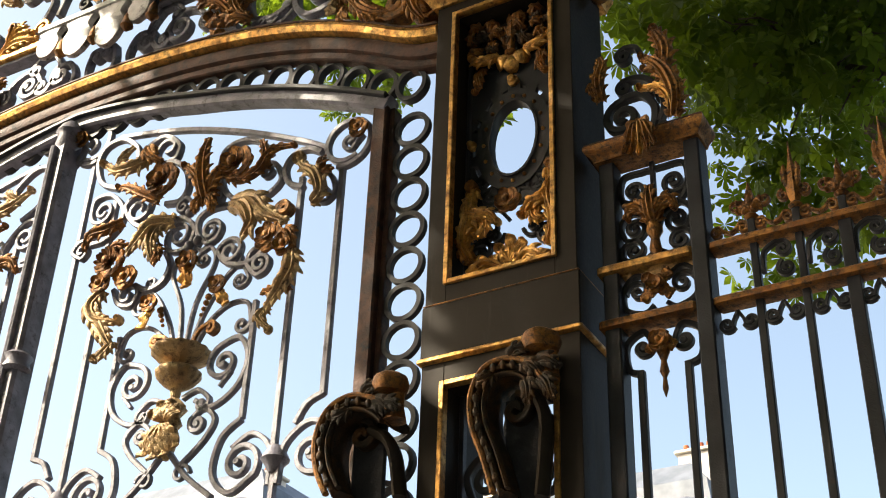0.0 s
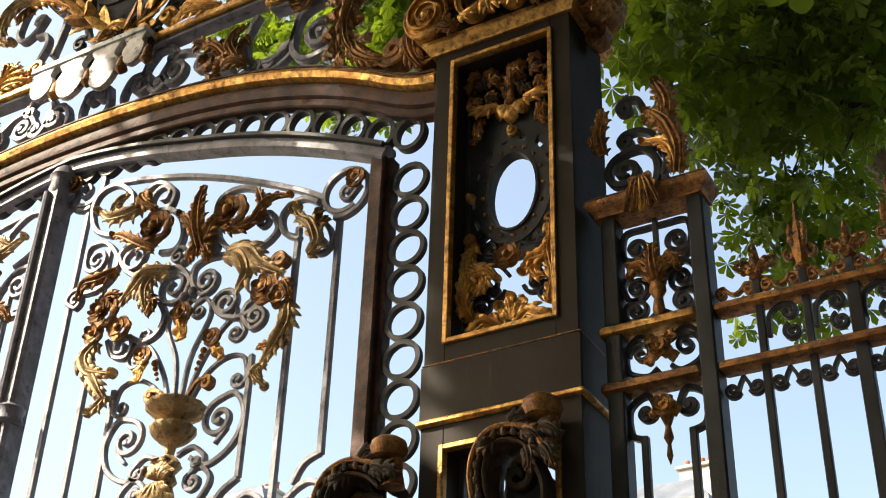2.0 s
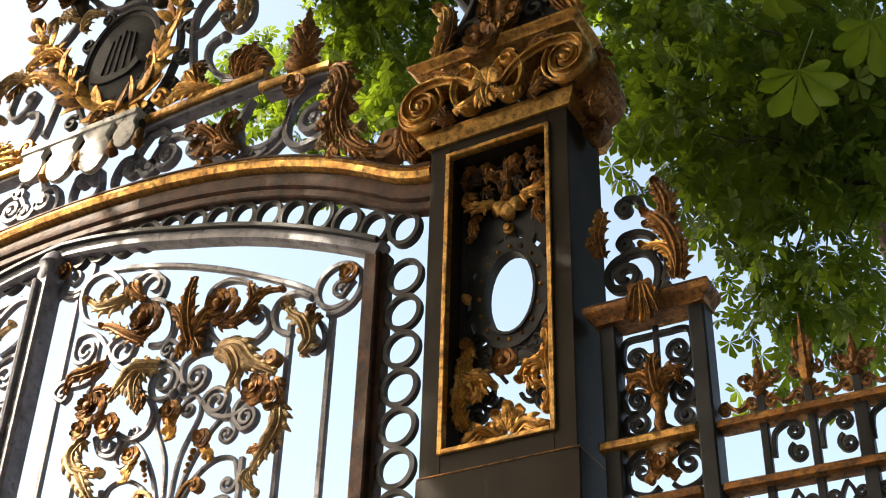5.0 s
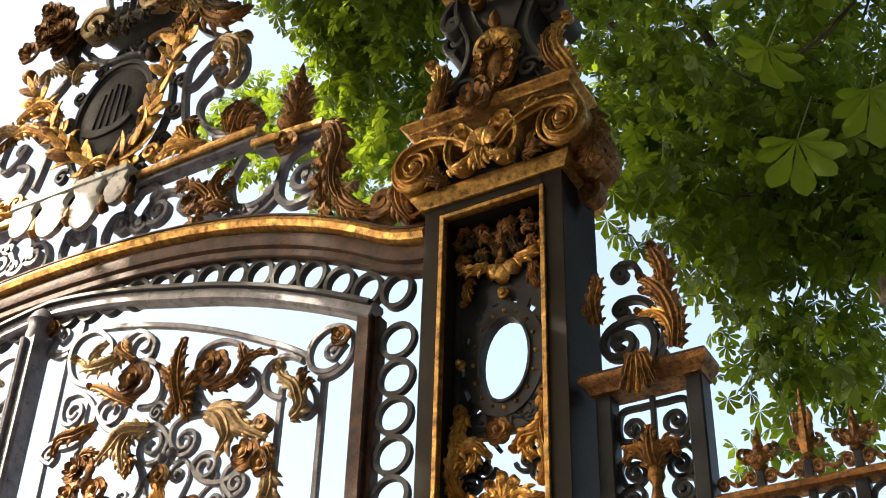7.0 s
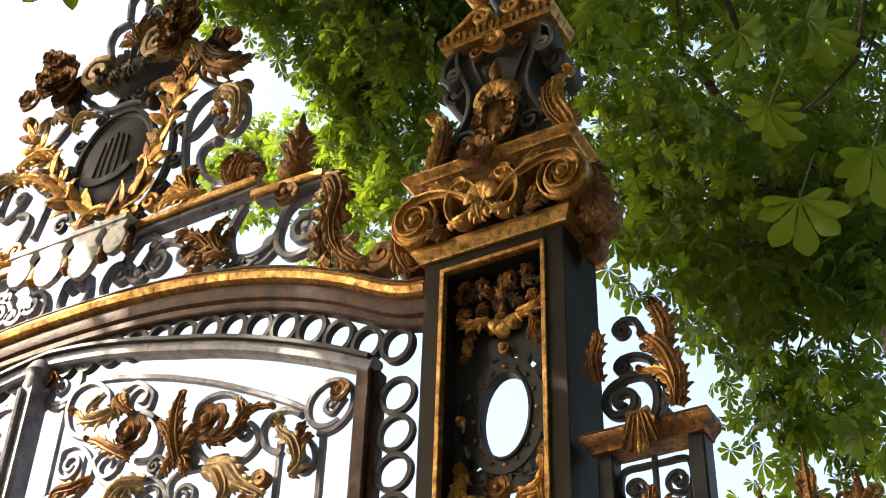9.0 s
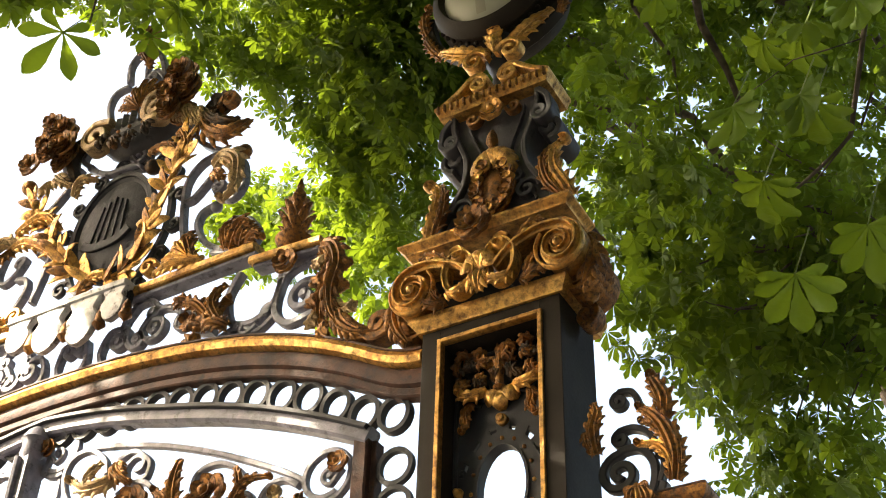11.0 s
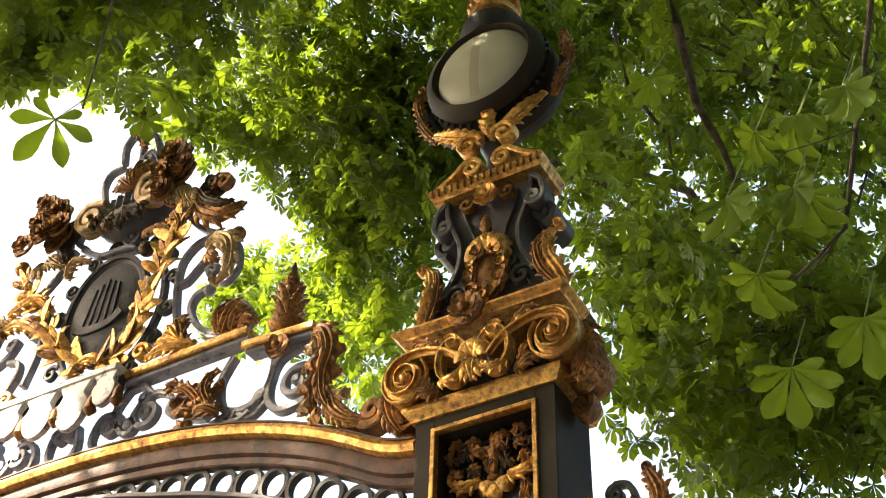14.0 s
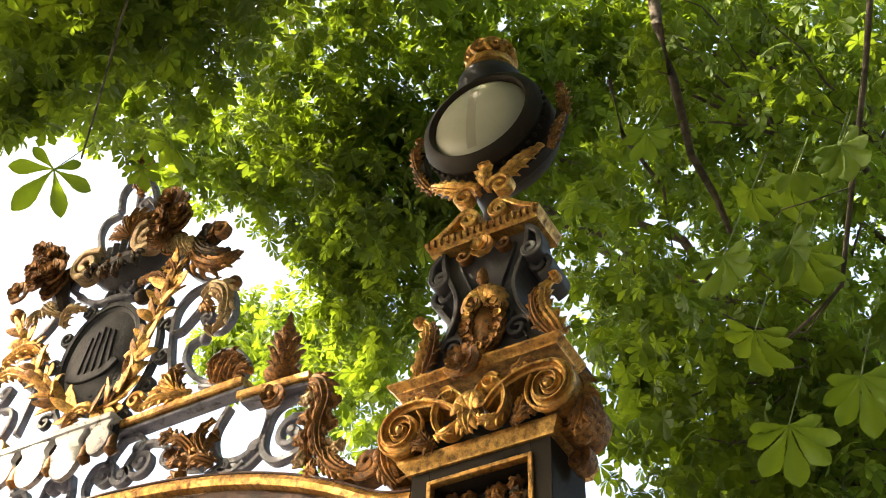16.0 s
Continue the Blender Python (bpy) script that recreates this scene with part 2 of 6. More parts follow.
    def plume(self, pts, width, y=0.10, flutes=3, bulge=0.25, lean=0.0, curl=0.0):
        """A long fluted acanthus ribbon along points (x, z): ridged lengthwise, nicked at its edges, swelling forward."""
        p = smooth(pts, 10)
        n, rows = len(p) - 1, []
        for i, (x, z) in enumerate(p):
            s = i / n
            x0, z0 = p[max(i - 1, 0)]
            x1, z1 = p[min(i + 1, n)]
            q = math.hypot(x1 - x0, z1 - z0) or 1
            ca, sa = (x1 - x0) / q, (z1 - z0) / q
            hw = width * 0.5 * (0.45 + 0.55 * math.sin(math.pi * min(1, s * 1.25 + 0.1) ** 0.9)) * (1 - 0.35 * s ** 3) + 0.004
            yc = y - lean * s - bulge * width * math.sin(math.pi * s) - curl * max(0, s - 0.7) ** 2 * 11
            f, b = [], []
            for j in range(6 * flutes + 1):
                v = j / (3 * flutes) - 1
                nick = 1 + 0.30 * math.sin(s * 24 + (1.5 if v > 0 else 0)) * abs(v) ** 2
                dep = -0.11 * width * math.cos(math.pi * flutes * v) - 0.20 * width * (1 - v * v)
                f.append((x - sa * hw * v * nick, yc + dep, z + ca * hw * v * nick))
                b.append((f[-1][0], f[-1][1] + 0.014, f[-1][2]))
            rows.append(f + b[::-1])
        return self.grid(rows, True, True)

    def petal(self, x, y, z, along, out, length, width, cup=0.35, roll=0.0, n=6, tip=0.8, bulge=0.34):
        """A cupped teardrop lobe: along is its way, out the side that swells."""
        along, out = Vector(along).normalized(), Vector(out).normalized()
        across = along.cross(out)
        rows = []
        for i in range(n + 1):
            u = i / n
            w = width * 0.5 * (math.sin(math.pi * (0.16 + 0.80 * u) ** tip) ** 0.8) + 0.0015
            th = roll * u * u
            c = Vector((x, y, z)) + along * (length * u * math.cos(th * 0.6)) + out * (cup * length * math.sin(math.pi * min(1, u * 0.8)) * 0.5 + length * u * math.sin(th) * 0.5)
            front = [c + across * (w * v) + out * (bulge * w * (1 - v * v) - 0.10 * w * max(0.0, 1 - 5 * abs(v))) for v in (-1, -0.66, -0.33, 0, 0.33, 0.66, 1)]
            rows.append([tuple(p) for p in front] + [tuple(p - out * 0.008) for p in reversed(front)])
        return self.grid(rows, True, True)

    def frond(self, pts, width, y=0.11, lobes=5, side=0, swell=0.5, curl=0.0, lean=0.03):
        """A carved acanthus frond along points (x, z): a swelling rib with overlapping lobes on both edges (or on one: side) and a rolled knob at its tip."""
        p = smooth(pts, 8)
        n, rows = len(p) - 1, []
        env = lambda s: (0.55 + 0.45 * math.sin(math.pi * min(1.0, 0.15 + s * 0.9))) * (1 - 0.45 * s ** 3)
        yy = lambda s: y - lean * math.sin(math.pi * s * 0.8) - swell * width * 0.35 * math.sin(math.pi * s)

        def way(i):
            (x0, z0), (x1, z1) = p[max(i - 1, 0)], p[min(i + 1, n)]
            q = math.hypot(x1 - x0, z1 - z0) or 1
            return (x1 - x0) / q, (z1 - z0) / q
        for i, (x, z) in enumerate(p):
            s = i / n
            ca, sa = way(i)
            hw = width * 0.36 * env(s) + 0.003
            front = []
            for j in range(13):
                v = j / 6 - 1
                dep = -hw * (0.62 * (1 - v * v) + 0.17 * math.cos(3 * math.pi * v))
                front.append((x - sa * hw * v, yy(s) + dep, z + ca * hw * v))
            rows.append(front + [(a, b + 0.012, c) for a, b, c in reversed(front)])
        rib = len(self.v)
        self.grid(rows, True, True)
        for e in ((-1, 1) if not side else (side,)):
            for k in range(lobes + 1):
                s = (k + 0.30 + 0.12 * e) / (lobes + 1)
                i = min(n, int(s * n))
                x, z = p[i]
                ca, sa = way(i)
                l = width * (0.66 if not side else 0.95) * env(s)
                t = radians(40 - 20 * s)
                al = Vector((ca * math.cos(t) - e * sa * math.sin(t), 0.10, sa * math.cos(t) + e * ca * math.sin(t)))
                hw = width * 0.24 * env(s)
                self.petal(x - sa * hw * e, yy(s) - 0.006, z + ca * hw * e, al, (0.15 * sa * e, -1, -0.15 * ca * e), l, l * 0.44, 0.16, -0.45)
                self.f.append((len(self.v) - 1, len(self.v) - 2, rib + 26 * i + 18))
        if curl:
            x, z = p[-1]
            ca, sa = way(n)
            self.sweep(spiral(x + sa * curl * 0.4, z - ca * curl * 0.4, abs(curl), math.degrees(math.atan2(ca, -sa)) if curl > 0 else math.degrees(math.atan2(-ca, sa)), -1.3 if curl > 0 else 1.3), abs(curl) * 0.55, width * 0.5, yy(1) - 0.01, None, True)
            self.f.append((len(self.v) - 1, len(self.v) - 2, rib + 26 * n + 18))
        return self

    def rose_petal(self, x, y, z, r, a, layer, petals):
        """One cupped petal of a carved rose that opens towards the viewer."""
        rows = []
        half = math.pi / petals * 1.35
        for i in range(6):
            u = i / 5
            rad = r * (0.22 + 0.78 * math.sin(u * 1.45))
            fwd = -r * (0.12 + 0.22 * layer + (0.46 + 0.06 * layer) * u ** 1.5 - 0.28 * max(0.0, u - 0.75) * 4 * (1 if layer == 0 else 0.4))
            row = []
            for v in (-1, -0.6, -0.2, 0.2, 0.6, 1):
                th = a + half * v * (0.55 + 0.45 * math.sin(math.pi * min(1, u * 0.8 + 0.1)))
                k = 1 - 0.16 * v * v * u
                row.append((x + rad * k * math.cos(th), y + fwd * (1 - 0.25 * v * v), z + rad * k * math.sin(th)))
            rows.append(row + [(p, q + 0.008, w) for p, q, w in reversed(row)])
        return self.grid(rows, True, True)

    def object(self, name, material, flat=False):
        me = bpy.data.meshes.new(name)
        me.from_pydata(self.v, [], self.f)
        me.materials.append(material)
        if not flat:
            me.polygons.foreach_set("use_smooth", [True] * len(me.polygons))
            me.set_sharp_from_angle(angle=radians(42))
        me.update()
        return new(name, me)


def thing(name, at, label, category, group="", kind=""):
    ob = new(name)
    ob.location, ob.empty_display_size = at, 0.1
    return tagged(ob, label, category, group, kind)


def base_of(ob):
    p = Vector((0, 0, 0))
    while ob:
        p, ob = p + Vector(ob.location), ob.parent
    return p


def part(name, mesh, material, parent, label="", flat=False):
    """Links a mesh, given in world places, as one part under a thing or a part at rest."""
    ob = mesh.object(name, material, flat)
    ob.parent = parent
    root = parent if parent.type == "EMPTY" else parent.parent
    if parent.type == "EMPTY":
        ob.matrix_parent_inverse = Matrix.Translation(-base_of(root))
    return tagged(ob, label)


def spiral(cx, cz, r, a0, turns, shrink=0.14, n=14):
    """From the outside in: starts at angle a0 (degrees); a positive number of turns goes anticlockwise."""
    k = max(8, int(abs(turns) * n * 1.6))
    return [(cx + r * (1 - (1 - shrink) * (i / k) ** 0.85) * math.cos(radians(a0) + 2 * math.pi * turns * i / k),
             cz + r * (1 - (1 - shrink) * (i / k) ** 0.85) * math.sin(radians(a0) + 2 * math.pi * turns * i / k)) for i in range(k + 1)]


def smooth(pts, n=7):
    """A soft curve through control points."""
    out, p = [], [pts[0], *pts, pts[-1]]
    for i in range(1, len(p) - 2):
        for k in range(n):
            t = k / n
            out.append(tuple(0.5 * (2 * p[i][c] + (p[i + 1][c] - p[i - 1][c]) * t + (2 * p[i - 1][c] - 5 * p[i][c] + 4 * p[i + 1][c] - p[i + 2][c]) * t * t
                             + (3 * p[i][c] - p[i - 1][c] - 3 * p[i + 1][c] + p[i + 2][c]) * t ** 3) for c in (0, 1)))
    return out + [pts[-1]]


def scroll(parent, tail, c=None, r=0.1, turns=1.5, w=0.022, d=0.035, y=0.16, material=None, name="scroll", start=None, taper=True, bud=True):
    """A wrought scroll: a curve through tail that winds up in a spiral round c (and one at its start round start=(x, z, r, turns))."""
    pts = smooth(tail) if len(tail) > 1 else list(tail)
    if c:
        a = math.degrees(math.atan2(tail[-1][1] - c[1], tail[-1][0] - c[0]))
        q = math.hypot(tail[-1][0] - c[0], tail[-1][1] - c[1])
        sp = spiral(c[0], c[1], q, a, turns)
        pts = pts[:-1] + sp
    if start:
        a = math.degrees(math.atan2(tail[0][1] - start[1], tail[0][0] - start[0]))
        q = math.hypot(tail[0][0] - start[0], tail[0][1] - start[1])
        pts = spiral(start[0], start[1], q, a, start[3])[::-1][:-1] + pts
    m = Mesh().sweep(pts, w, d, y)
    if bud and c:
        m.drum(pts[-1][0], pts[-1][1], [(w * 0.5, y - d * 0.62), (w * 0.75, y - d * 0.4), (w * 0.75, y + d * 0.4), (w * 0.5, y + d * 0.5)], 10)
    return part(name, m, material or IRON, parent)


def bloom(name, x, z, r, y, petals, layers, start, material, parent, label=""):
    """A carved flower: a knob that carries its layers of cupped petals."""
    knob = part(name, Mesh().ball(x, y - 0.55 * r, z, r * 0.27), material, parent, label)
    for q in range(min(layers, 3)):
        k = r * (1, 0.74, 0.50)[q]
        count = max(3, (petals, petals - 1, petals - 2)[q]) if petals < 8 else petals
        for p in range(count):
            a = radians(start) + 2 * math.pi * (p + 0.5 * (q % 2)) / count
            part("petal", Mesh().rose_petal(x, y - 0.02 * q, z, k, a, q, count), material, knob)
    return knob


# ---- pillar ----
def frame_plate(m, x0, x1, z0, z1, ox0, ox1, oz0, oz1, y0, y1):
    """A plate with an opening, as four butted bars."""
    m.box(x0, ox0, y0, y1, z0, z1, 0.003)
    m.box(ox1, x1, y0, y1, z0, z1, 0.003)
    m.box(ox0, ox1, y0, y1, z0, oz0, 0.003)
    m.box(ox0, ox1, y0, y1, oz1, z1, 0.003)
    return m


def moulding(m, x0, x1, y0, z0, z1, yback, out=0.05):
    """A level moulding with an S profile that returns round both ends: it steps out by out towards its top."""
    prof = [(0.0, z0), (0.18, z0), (0.25, z0 + 0.18 * (z1 - z0)), (0.45, z0 + 0.35 * (z1 - z0)), (0.8, z0 + 0.55 * (z1 - z0)), (1.0, z0 + 0.72 * (z1 - z0)), (1.0, z1)]
    rows = []
    for k, z in prof:
        o = out * k
        rows.append([(x0 - o, yback, z), (x0 - o, y0 - o, z), (x1 + o, y0 - o, z), (x1 + o, yback, z)])
    return m.grid(rows, True, True)


pillar = thing("gate_pillar", (0, 0.15, 0), "tall dark painted iron gate pillar with gilded panel mouldings", "gate pillar")
W, DP = 0.40, 0.40
part("plinth", Mesh().box(-0.52, 0.52, -0.10, 0.50, 0, 0.9, 0.02), PANEL, pillar)
part("lower_frame", frame_plate(Mesh(), -W, W, 0.9, 4.262, -0.28, 0.28, 1.2, 4.145, 0.0, DP), PANEL, pillar)
part("block", Mesh().box(-W - 0.008, W + 0.008, -0.008, DP, 4.292, 4.572, 0.006), PANEL, pillar)
part("upper_frame", frame_plate(Mesh(), -W + 0.006, W - 0.006, 4.574, 6.47, -0.285, 0.285, 4.685, 6.385, 0.0, DP), PANEL, pillar)
for z0, z1 in ((4.685, 6.385), (1.2, 4.145)):
    bead = Mesh()
    frame_plate(bead, -0.297, 0.297, z0 - 0.013, z1 + 0.013, -0.272, 0.272, z0 + 0.012, z1 - 0.012, -0.016, 0.03)
    part("panel_bead", bead, GOLD, pillar, "gilded bead round the opening")
part("gilt_line", Mesh().box(-W - 0.02, W + 0.02, -0.024, DP + 0.02, 4.262, 4.292, 0.008), GOLD, pillar)
part("thin_line", Mesh().box(-W - 0.004, W + 0.004, -0.006, DP, 4.5722, 4.580, 0.002), OLDGOLD, pillar)
part("neck_moulding", moulding(Mesh(), -W - 0.01, W + 0.01, -0.01, 6.465, 6.545, DP + 0.05, 0.045), GOLD, pillar, "gilded neck moulding")


def panel_scrolls(root, cz, sgn):
    """One end of the openwork panel in the pillar: leaf spray and four scrolls."""
    for s in (-1, 1):
        q = lambda u, v: (s * u, cz + sgn * v)
        scroll(root, [q(0.03, 0.02), q(0.10, 0.10), q(0.20, 0.08), q(0.23, -0.02)], q(0.15, 0.0), 0.08, -s * sgn * 1.4, 0.02, 0.03)
        scroll(root, [q(0.05, -0.30), q(0.16, -0.27), q(0.24, -0.20), q(0.23, -0.12)], q(0.17, -0.13), 0.06, s * sgn * 1.3, 0.02, 0.03)
        scroll(root, [q(0.26, 0.28), q(0.20, 0.22), q(0.12, 0.24)], q(0.14, 0.18), 0.05, s * sgn * 1.2, 0.018, 0.03)
        for pts, w in (([(0.21, 0.235), (0.225, 0.11), (0.19, 0.045), (0.11, 0.035), (0.07, -0.02)], 0.075), ([(0.20, 0.02), (0.245, -0.09), (0.24, -0.17), (0.21, -0.21)], 0.055), ([(0.17, 0.04), (0.13, -0.02), (0.15, -0.07), (0.19, -0.06)], 0.05)):
            part("acanthus_leaf", Mesh().frond([q(*p) for p in pts], w * 1.25, 0.125, 5, 0, 0.5, 0.02 * s), GOLD, root)
        part("acanthus_knob", Mesh().sweep(spiral(s * 0.215, cz + sgn * 0.245, 0.032, -90, s * 1.2), 0.022, 0.05, 0.11), OLDGOLD, root)


def pillar_panel(name, z0, z1, zo):
    """Openwork screen in a pillar opening, with an oval eye at zo."""
    root = thing(name, (0, 0.15, z0), "black iron openwork panel with gilded acanthus sprays, in the pillar", "ornamental panel")
    part("oval_ring", Mesh().ring(0.0, zo, 0.172, 0.272, 0.085, 0.045), IRON, root)
    rows = []
    for i in range(49):
        a = 2 * math.pi * i / 48
        c, sn = math.cos(a), math.sin(a)
        k = 0.283 / max(abs(c), 1e-6)
        k = min(k, (0.50 if sn > 0 else 0.40) / max(abs(sn), 1e-6))
        rows.append([(0.240 * c, 0.150, zo + 0.340 * sn), (k * c, 0.150, zo + k * sn), (k * c, 0.176, zo + k * sn), (0.240 * c, 0.176, zo + 0.340 * sn)])
    part("oval_plate", Mesh().grid(rows, True), IRON, root)
    for k in range(14):
        a = 2 * math.pi * (k + 0.5) / 14
        part("ring_tie", Mesh().sweep([(0.20 * math.cos(a), zo + 0.30 * math.sin(a)), (0.25 * math.cos(a), zo + 0.355 * math.sin(a))], 0.075, 0.03), IRON, root)
    part("head_plate", Mesh().box(-0.284, 0.284, 0.185, 0.20, zo + 0.50, z1 - 0.002, 0.003), IRON, root)
    part("oval_bead", Mesh().ring(0.0, zo, 0.138, 0.236, 0.014, 0.07), IRON, root)
    for k in range(16):
        a = 2 * math.pi * k / 16
        part("stud", Mesh().ball(0.168 * math.cos(a), 0.135, zo + 0.268 * math.sin(a), 0.011, n=8), OLDGOLD if k % 4 else GOLD, root)
    for x, z, r in ((0, zo + 0.37, 0.024), (-0.235, zo + 0.02, 0.02), (0.235, zo + 0.02, 0.02)):
        part("boss", Mesh().drum(x, z, [(r * 1.3, 0.15), (r * 1.3, 0.125), (r * 0.9, 0.118), (r * 0.8, 0.10), (r * 0.3, 0.092)], 14), GOLD, root)
    for s in (-1, 1):
        part("upright", Mesh().box(s * 0.262 - 0.012, s * 0.262 + 0.012, 0.14, 0.18, z0, z1), IRON, root)
        scroll(root, [(s * 0.25, zo - 0.10), (s * 0.20, zo - 0.02), (s * 0.21, zo + 0.12)], (s * 0.232, zo + 0.13), 0.03, -s * 1.0, 0.016, 0.03)
        scroll(root, [(s * 0.02, zo - 0.30), (s * 0.11, zo - 0.34), (s * 0.20, zo - 0.30), (s * 0.22, zo - 0.22)], (s * 0.19, zo - 0.22), 0.03, s * 1.2, 0.018, 0.03)
    panel_scrolls(root, zo - 0.50, 1)
    for s in (-1, 1):
        for u, v, r, a0, tn in ((0.20, -0.64, 0.065, 90, -1.6), (0.19, -0.79, 0.06, -90, 1.6), (0.11, -0.56, 0.06, 180, 1.5), (0.215, -0.44, 0.05, 60, 1.5), (0.12, 0.56, 0.07, -90, 1.6), (0.21, 0.66, 0.07, 90, -1.6)):
            part("filler_scroll", Mesh().sweep(spiral(s * u, zo + v, r, a0 if s > 0 else 180 - a0, s * tn), 0.02, 0.03), IRON, root)
        part("low_leaf", Mesh().frond([(s * 0.03, zo - 0.80), (s * 0.11, zo - 0.76), (s * 0.18, zo - 0.80), (s * 0.23, zo - 0.79)], 0.09, 0.11, 5), GOLD, root)
        part("side_flame", Mesh().frond([(s * 0.20, zo - 0.72), (s * 0.245, zo - 0.60), (s * 0.225, zo - 0.45), (s * 0.245, zo - 0.33)], 0.085, 0.11, 6), GOLD, root)
    for a in (-62, -30, 0, 30, 62):
        part("palm_leaf", Mesh().leaf(0.0, zo - 0.76, 90 + a, 0.17 - abs(a) * 0.0006, 0.065, a * 0.4, 0.12, 0.04, 0.05, 2), GOLD, root)
    bloom("rosette", 0.0, zo - 0.42, 0.075, 0.10, 6, 2, 0.0, OLDGOLD, root)
    for a in (-62, 0, 62):
        part("cup_leaf", Mesh().petal(0.0, 0.115, zo + 0.535, (math.sin(radians(a)), 0, -math.cos(radians(a))), (0, -1, 0), 0.115, 0.085, 0.3, -0.7, 8, 1.8), GOLD, root)
    part("collar", Mesh().lathe(0.0, 0.11, [(0.018, zo + 0.53), (0.036, zo + 0.545), (0.022, zo + 0.56), (0.020, zo + 0.62), (0.032, zo + 0.70), (0.022, zo + 0.74), (0.010, zo + 0.78)], 16, 0.08, 6), OLDGOLD, root)
    for s in (-1, 1):
        part("rolled_leaf", Mesh().frond([(s * x, zo + z) for x, z in ((0.075, 0.56), (0.13, 0.525), (0.195, 0.53), (0.225, 0.575))], 0.075, 0.12, 4, 0, 0.6, 0.02 * s), GOLD, root)
        part("hanging_leaf", Mesh().frond([(s * x, zo + z) for x, z in ((0.165, 0.50), (0.185, 0.43), (0.175, 0.37), (0.205, 0.345))], 0.055, 0.12, 4, 0, 0.5, 0.022 * s), OLDGOLD, root)
        for k in range(12):
            a = 50 + 67 * k
            part("spray_leaf", Mesh().frond([(s * (0.045 + 0.019 * k), zo + 0.60 + 0.045 * (k * 7 % 5)), (s * (0.045 + 0.019 * k) + 0.035 * math.cos(radians(a)), zo + 0.60 + 0.045 * (k * 7 % 5) + 0.035 * math.sin(radians(a))), (s * (0.045 + 0.019 * k) + 0.07 * math.cos(radians(a + 35)), zo + 0.60 + 0.045 * (k * 7 % 5) + 0.07 * math.sin(radians(a + 35)))], 0.06, 0.13, 3, 0, 0.4), OLDGOLD if k % 3 else HOOD, root)
        scroll(root, [(s * 0.03, zo + 0.68), (s * 0.13, zo + 0.74), (s * 0.22, zo + 0.70)], (s * 0.18, zo + 0.66), 0.05, -s * 1.3, 0.018, 0.03)
        scroll(root, [(s * 0.02, zo + 0.80), (s * 0.12, zo + 0.79), (s * 0.24, zo + 0.80), (s * 0.25, zo + 0.60), (s * 0.20, zo + 0.55)], (s * 0.20, zo + 0.60), 0.05, -s * 1.2, 0.018, 0.03)
    part("spear_leaf", Mesh().leaf(0.0, zo + 0.62, 90, 0.18, 0.075, 0, 0.12, 0.05, 0.03, 3), OLDGOLD, root)
    return root


pillar_panel("ornamental_panel", 4.685, 6.385, 5.545)
lower = thing("lower_panel", (0, 0.15, 1.2), "black iron scrollwork panel in the foot of the pillar", "ornamental panel")
for s in (-1, 1):
    part("upright", Mesh().box(s * 0.262 - 0.012, s * 0.262 + 0.012, 0.14, 0.18, 1.2, 4.145), IRON, lower)
    for k in range(4):
        z = 3.80 - 0.62 * k
        scroll(lower, [(s * 0.24, z + 0.27), (s * 0.10, z + 0.30), (s * 0.03, z + 0.20), (s * 0.06, z + 0.08)], (s * 0.13, z + 0.13), 0.08, s * 1.4, 0.03, 0.03)
        scroll(lower, [(s * 0.03, z + 0.06), (s * 0.14, z + 0.04), (s * 0.23, z - 0.05), (s * 0.20, z - 0.18)], (s * 0.13, z - 0.10), 0.1, -s * 1.5, 0.034, 0.03)
part("stem", Mesh().box(-0.015, 0.015, 0.14, 0.18, 1.2, 4.145), IRON, lower)


# ---- pillar head: volutes, shelf, pedestal, lantern ----
def volute(m, cx, cz, r, sgn, y0, y1, rib=3):
    """A fat rolled volute whose band comes in from the middle of the pillar."""
    tail = smooth([(cx - sgn * 0.36, cz - 0.02), (cx - sgn * 0.27, cz + r * 0.55), (cx - sgn * 0.12, cz + r * 1.02), (cx, cz + r)])
    sp = spiral(cx, cz, r, 90, -sgn * 2.1, 0.1, 16)
    pts = tail[:-1] + sp
    w = 0.062
    m.sweep(pts, w, y1 - y0, (y0 + y1) / 2, lambda s: 0.55 + 0.45 * math.sin(math.pi * min(1, s * 1.35)) if s < 0.5 else max(0.35, 1.3 - s), False)
    m.sweep(pts, w * 0.3, 0.03, y0 - 0.008, lambda s: max(0.3, 1 - s))
    return m.ball(cx, y0, cz, 0.028, 1, 10)


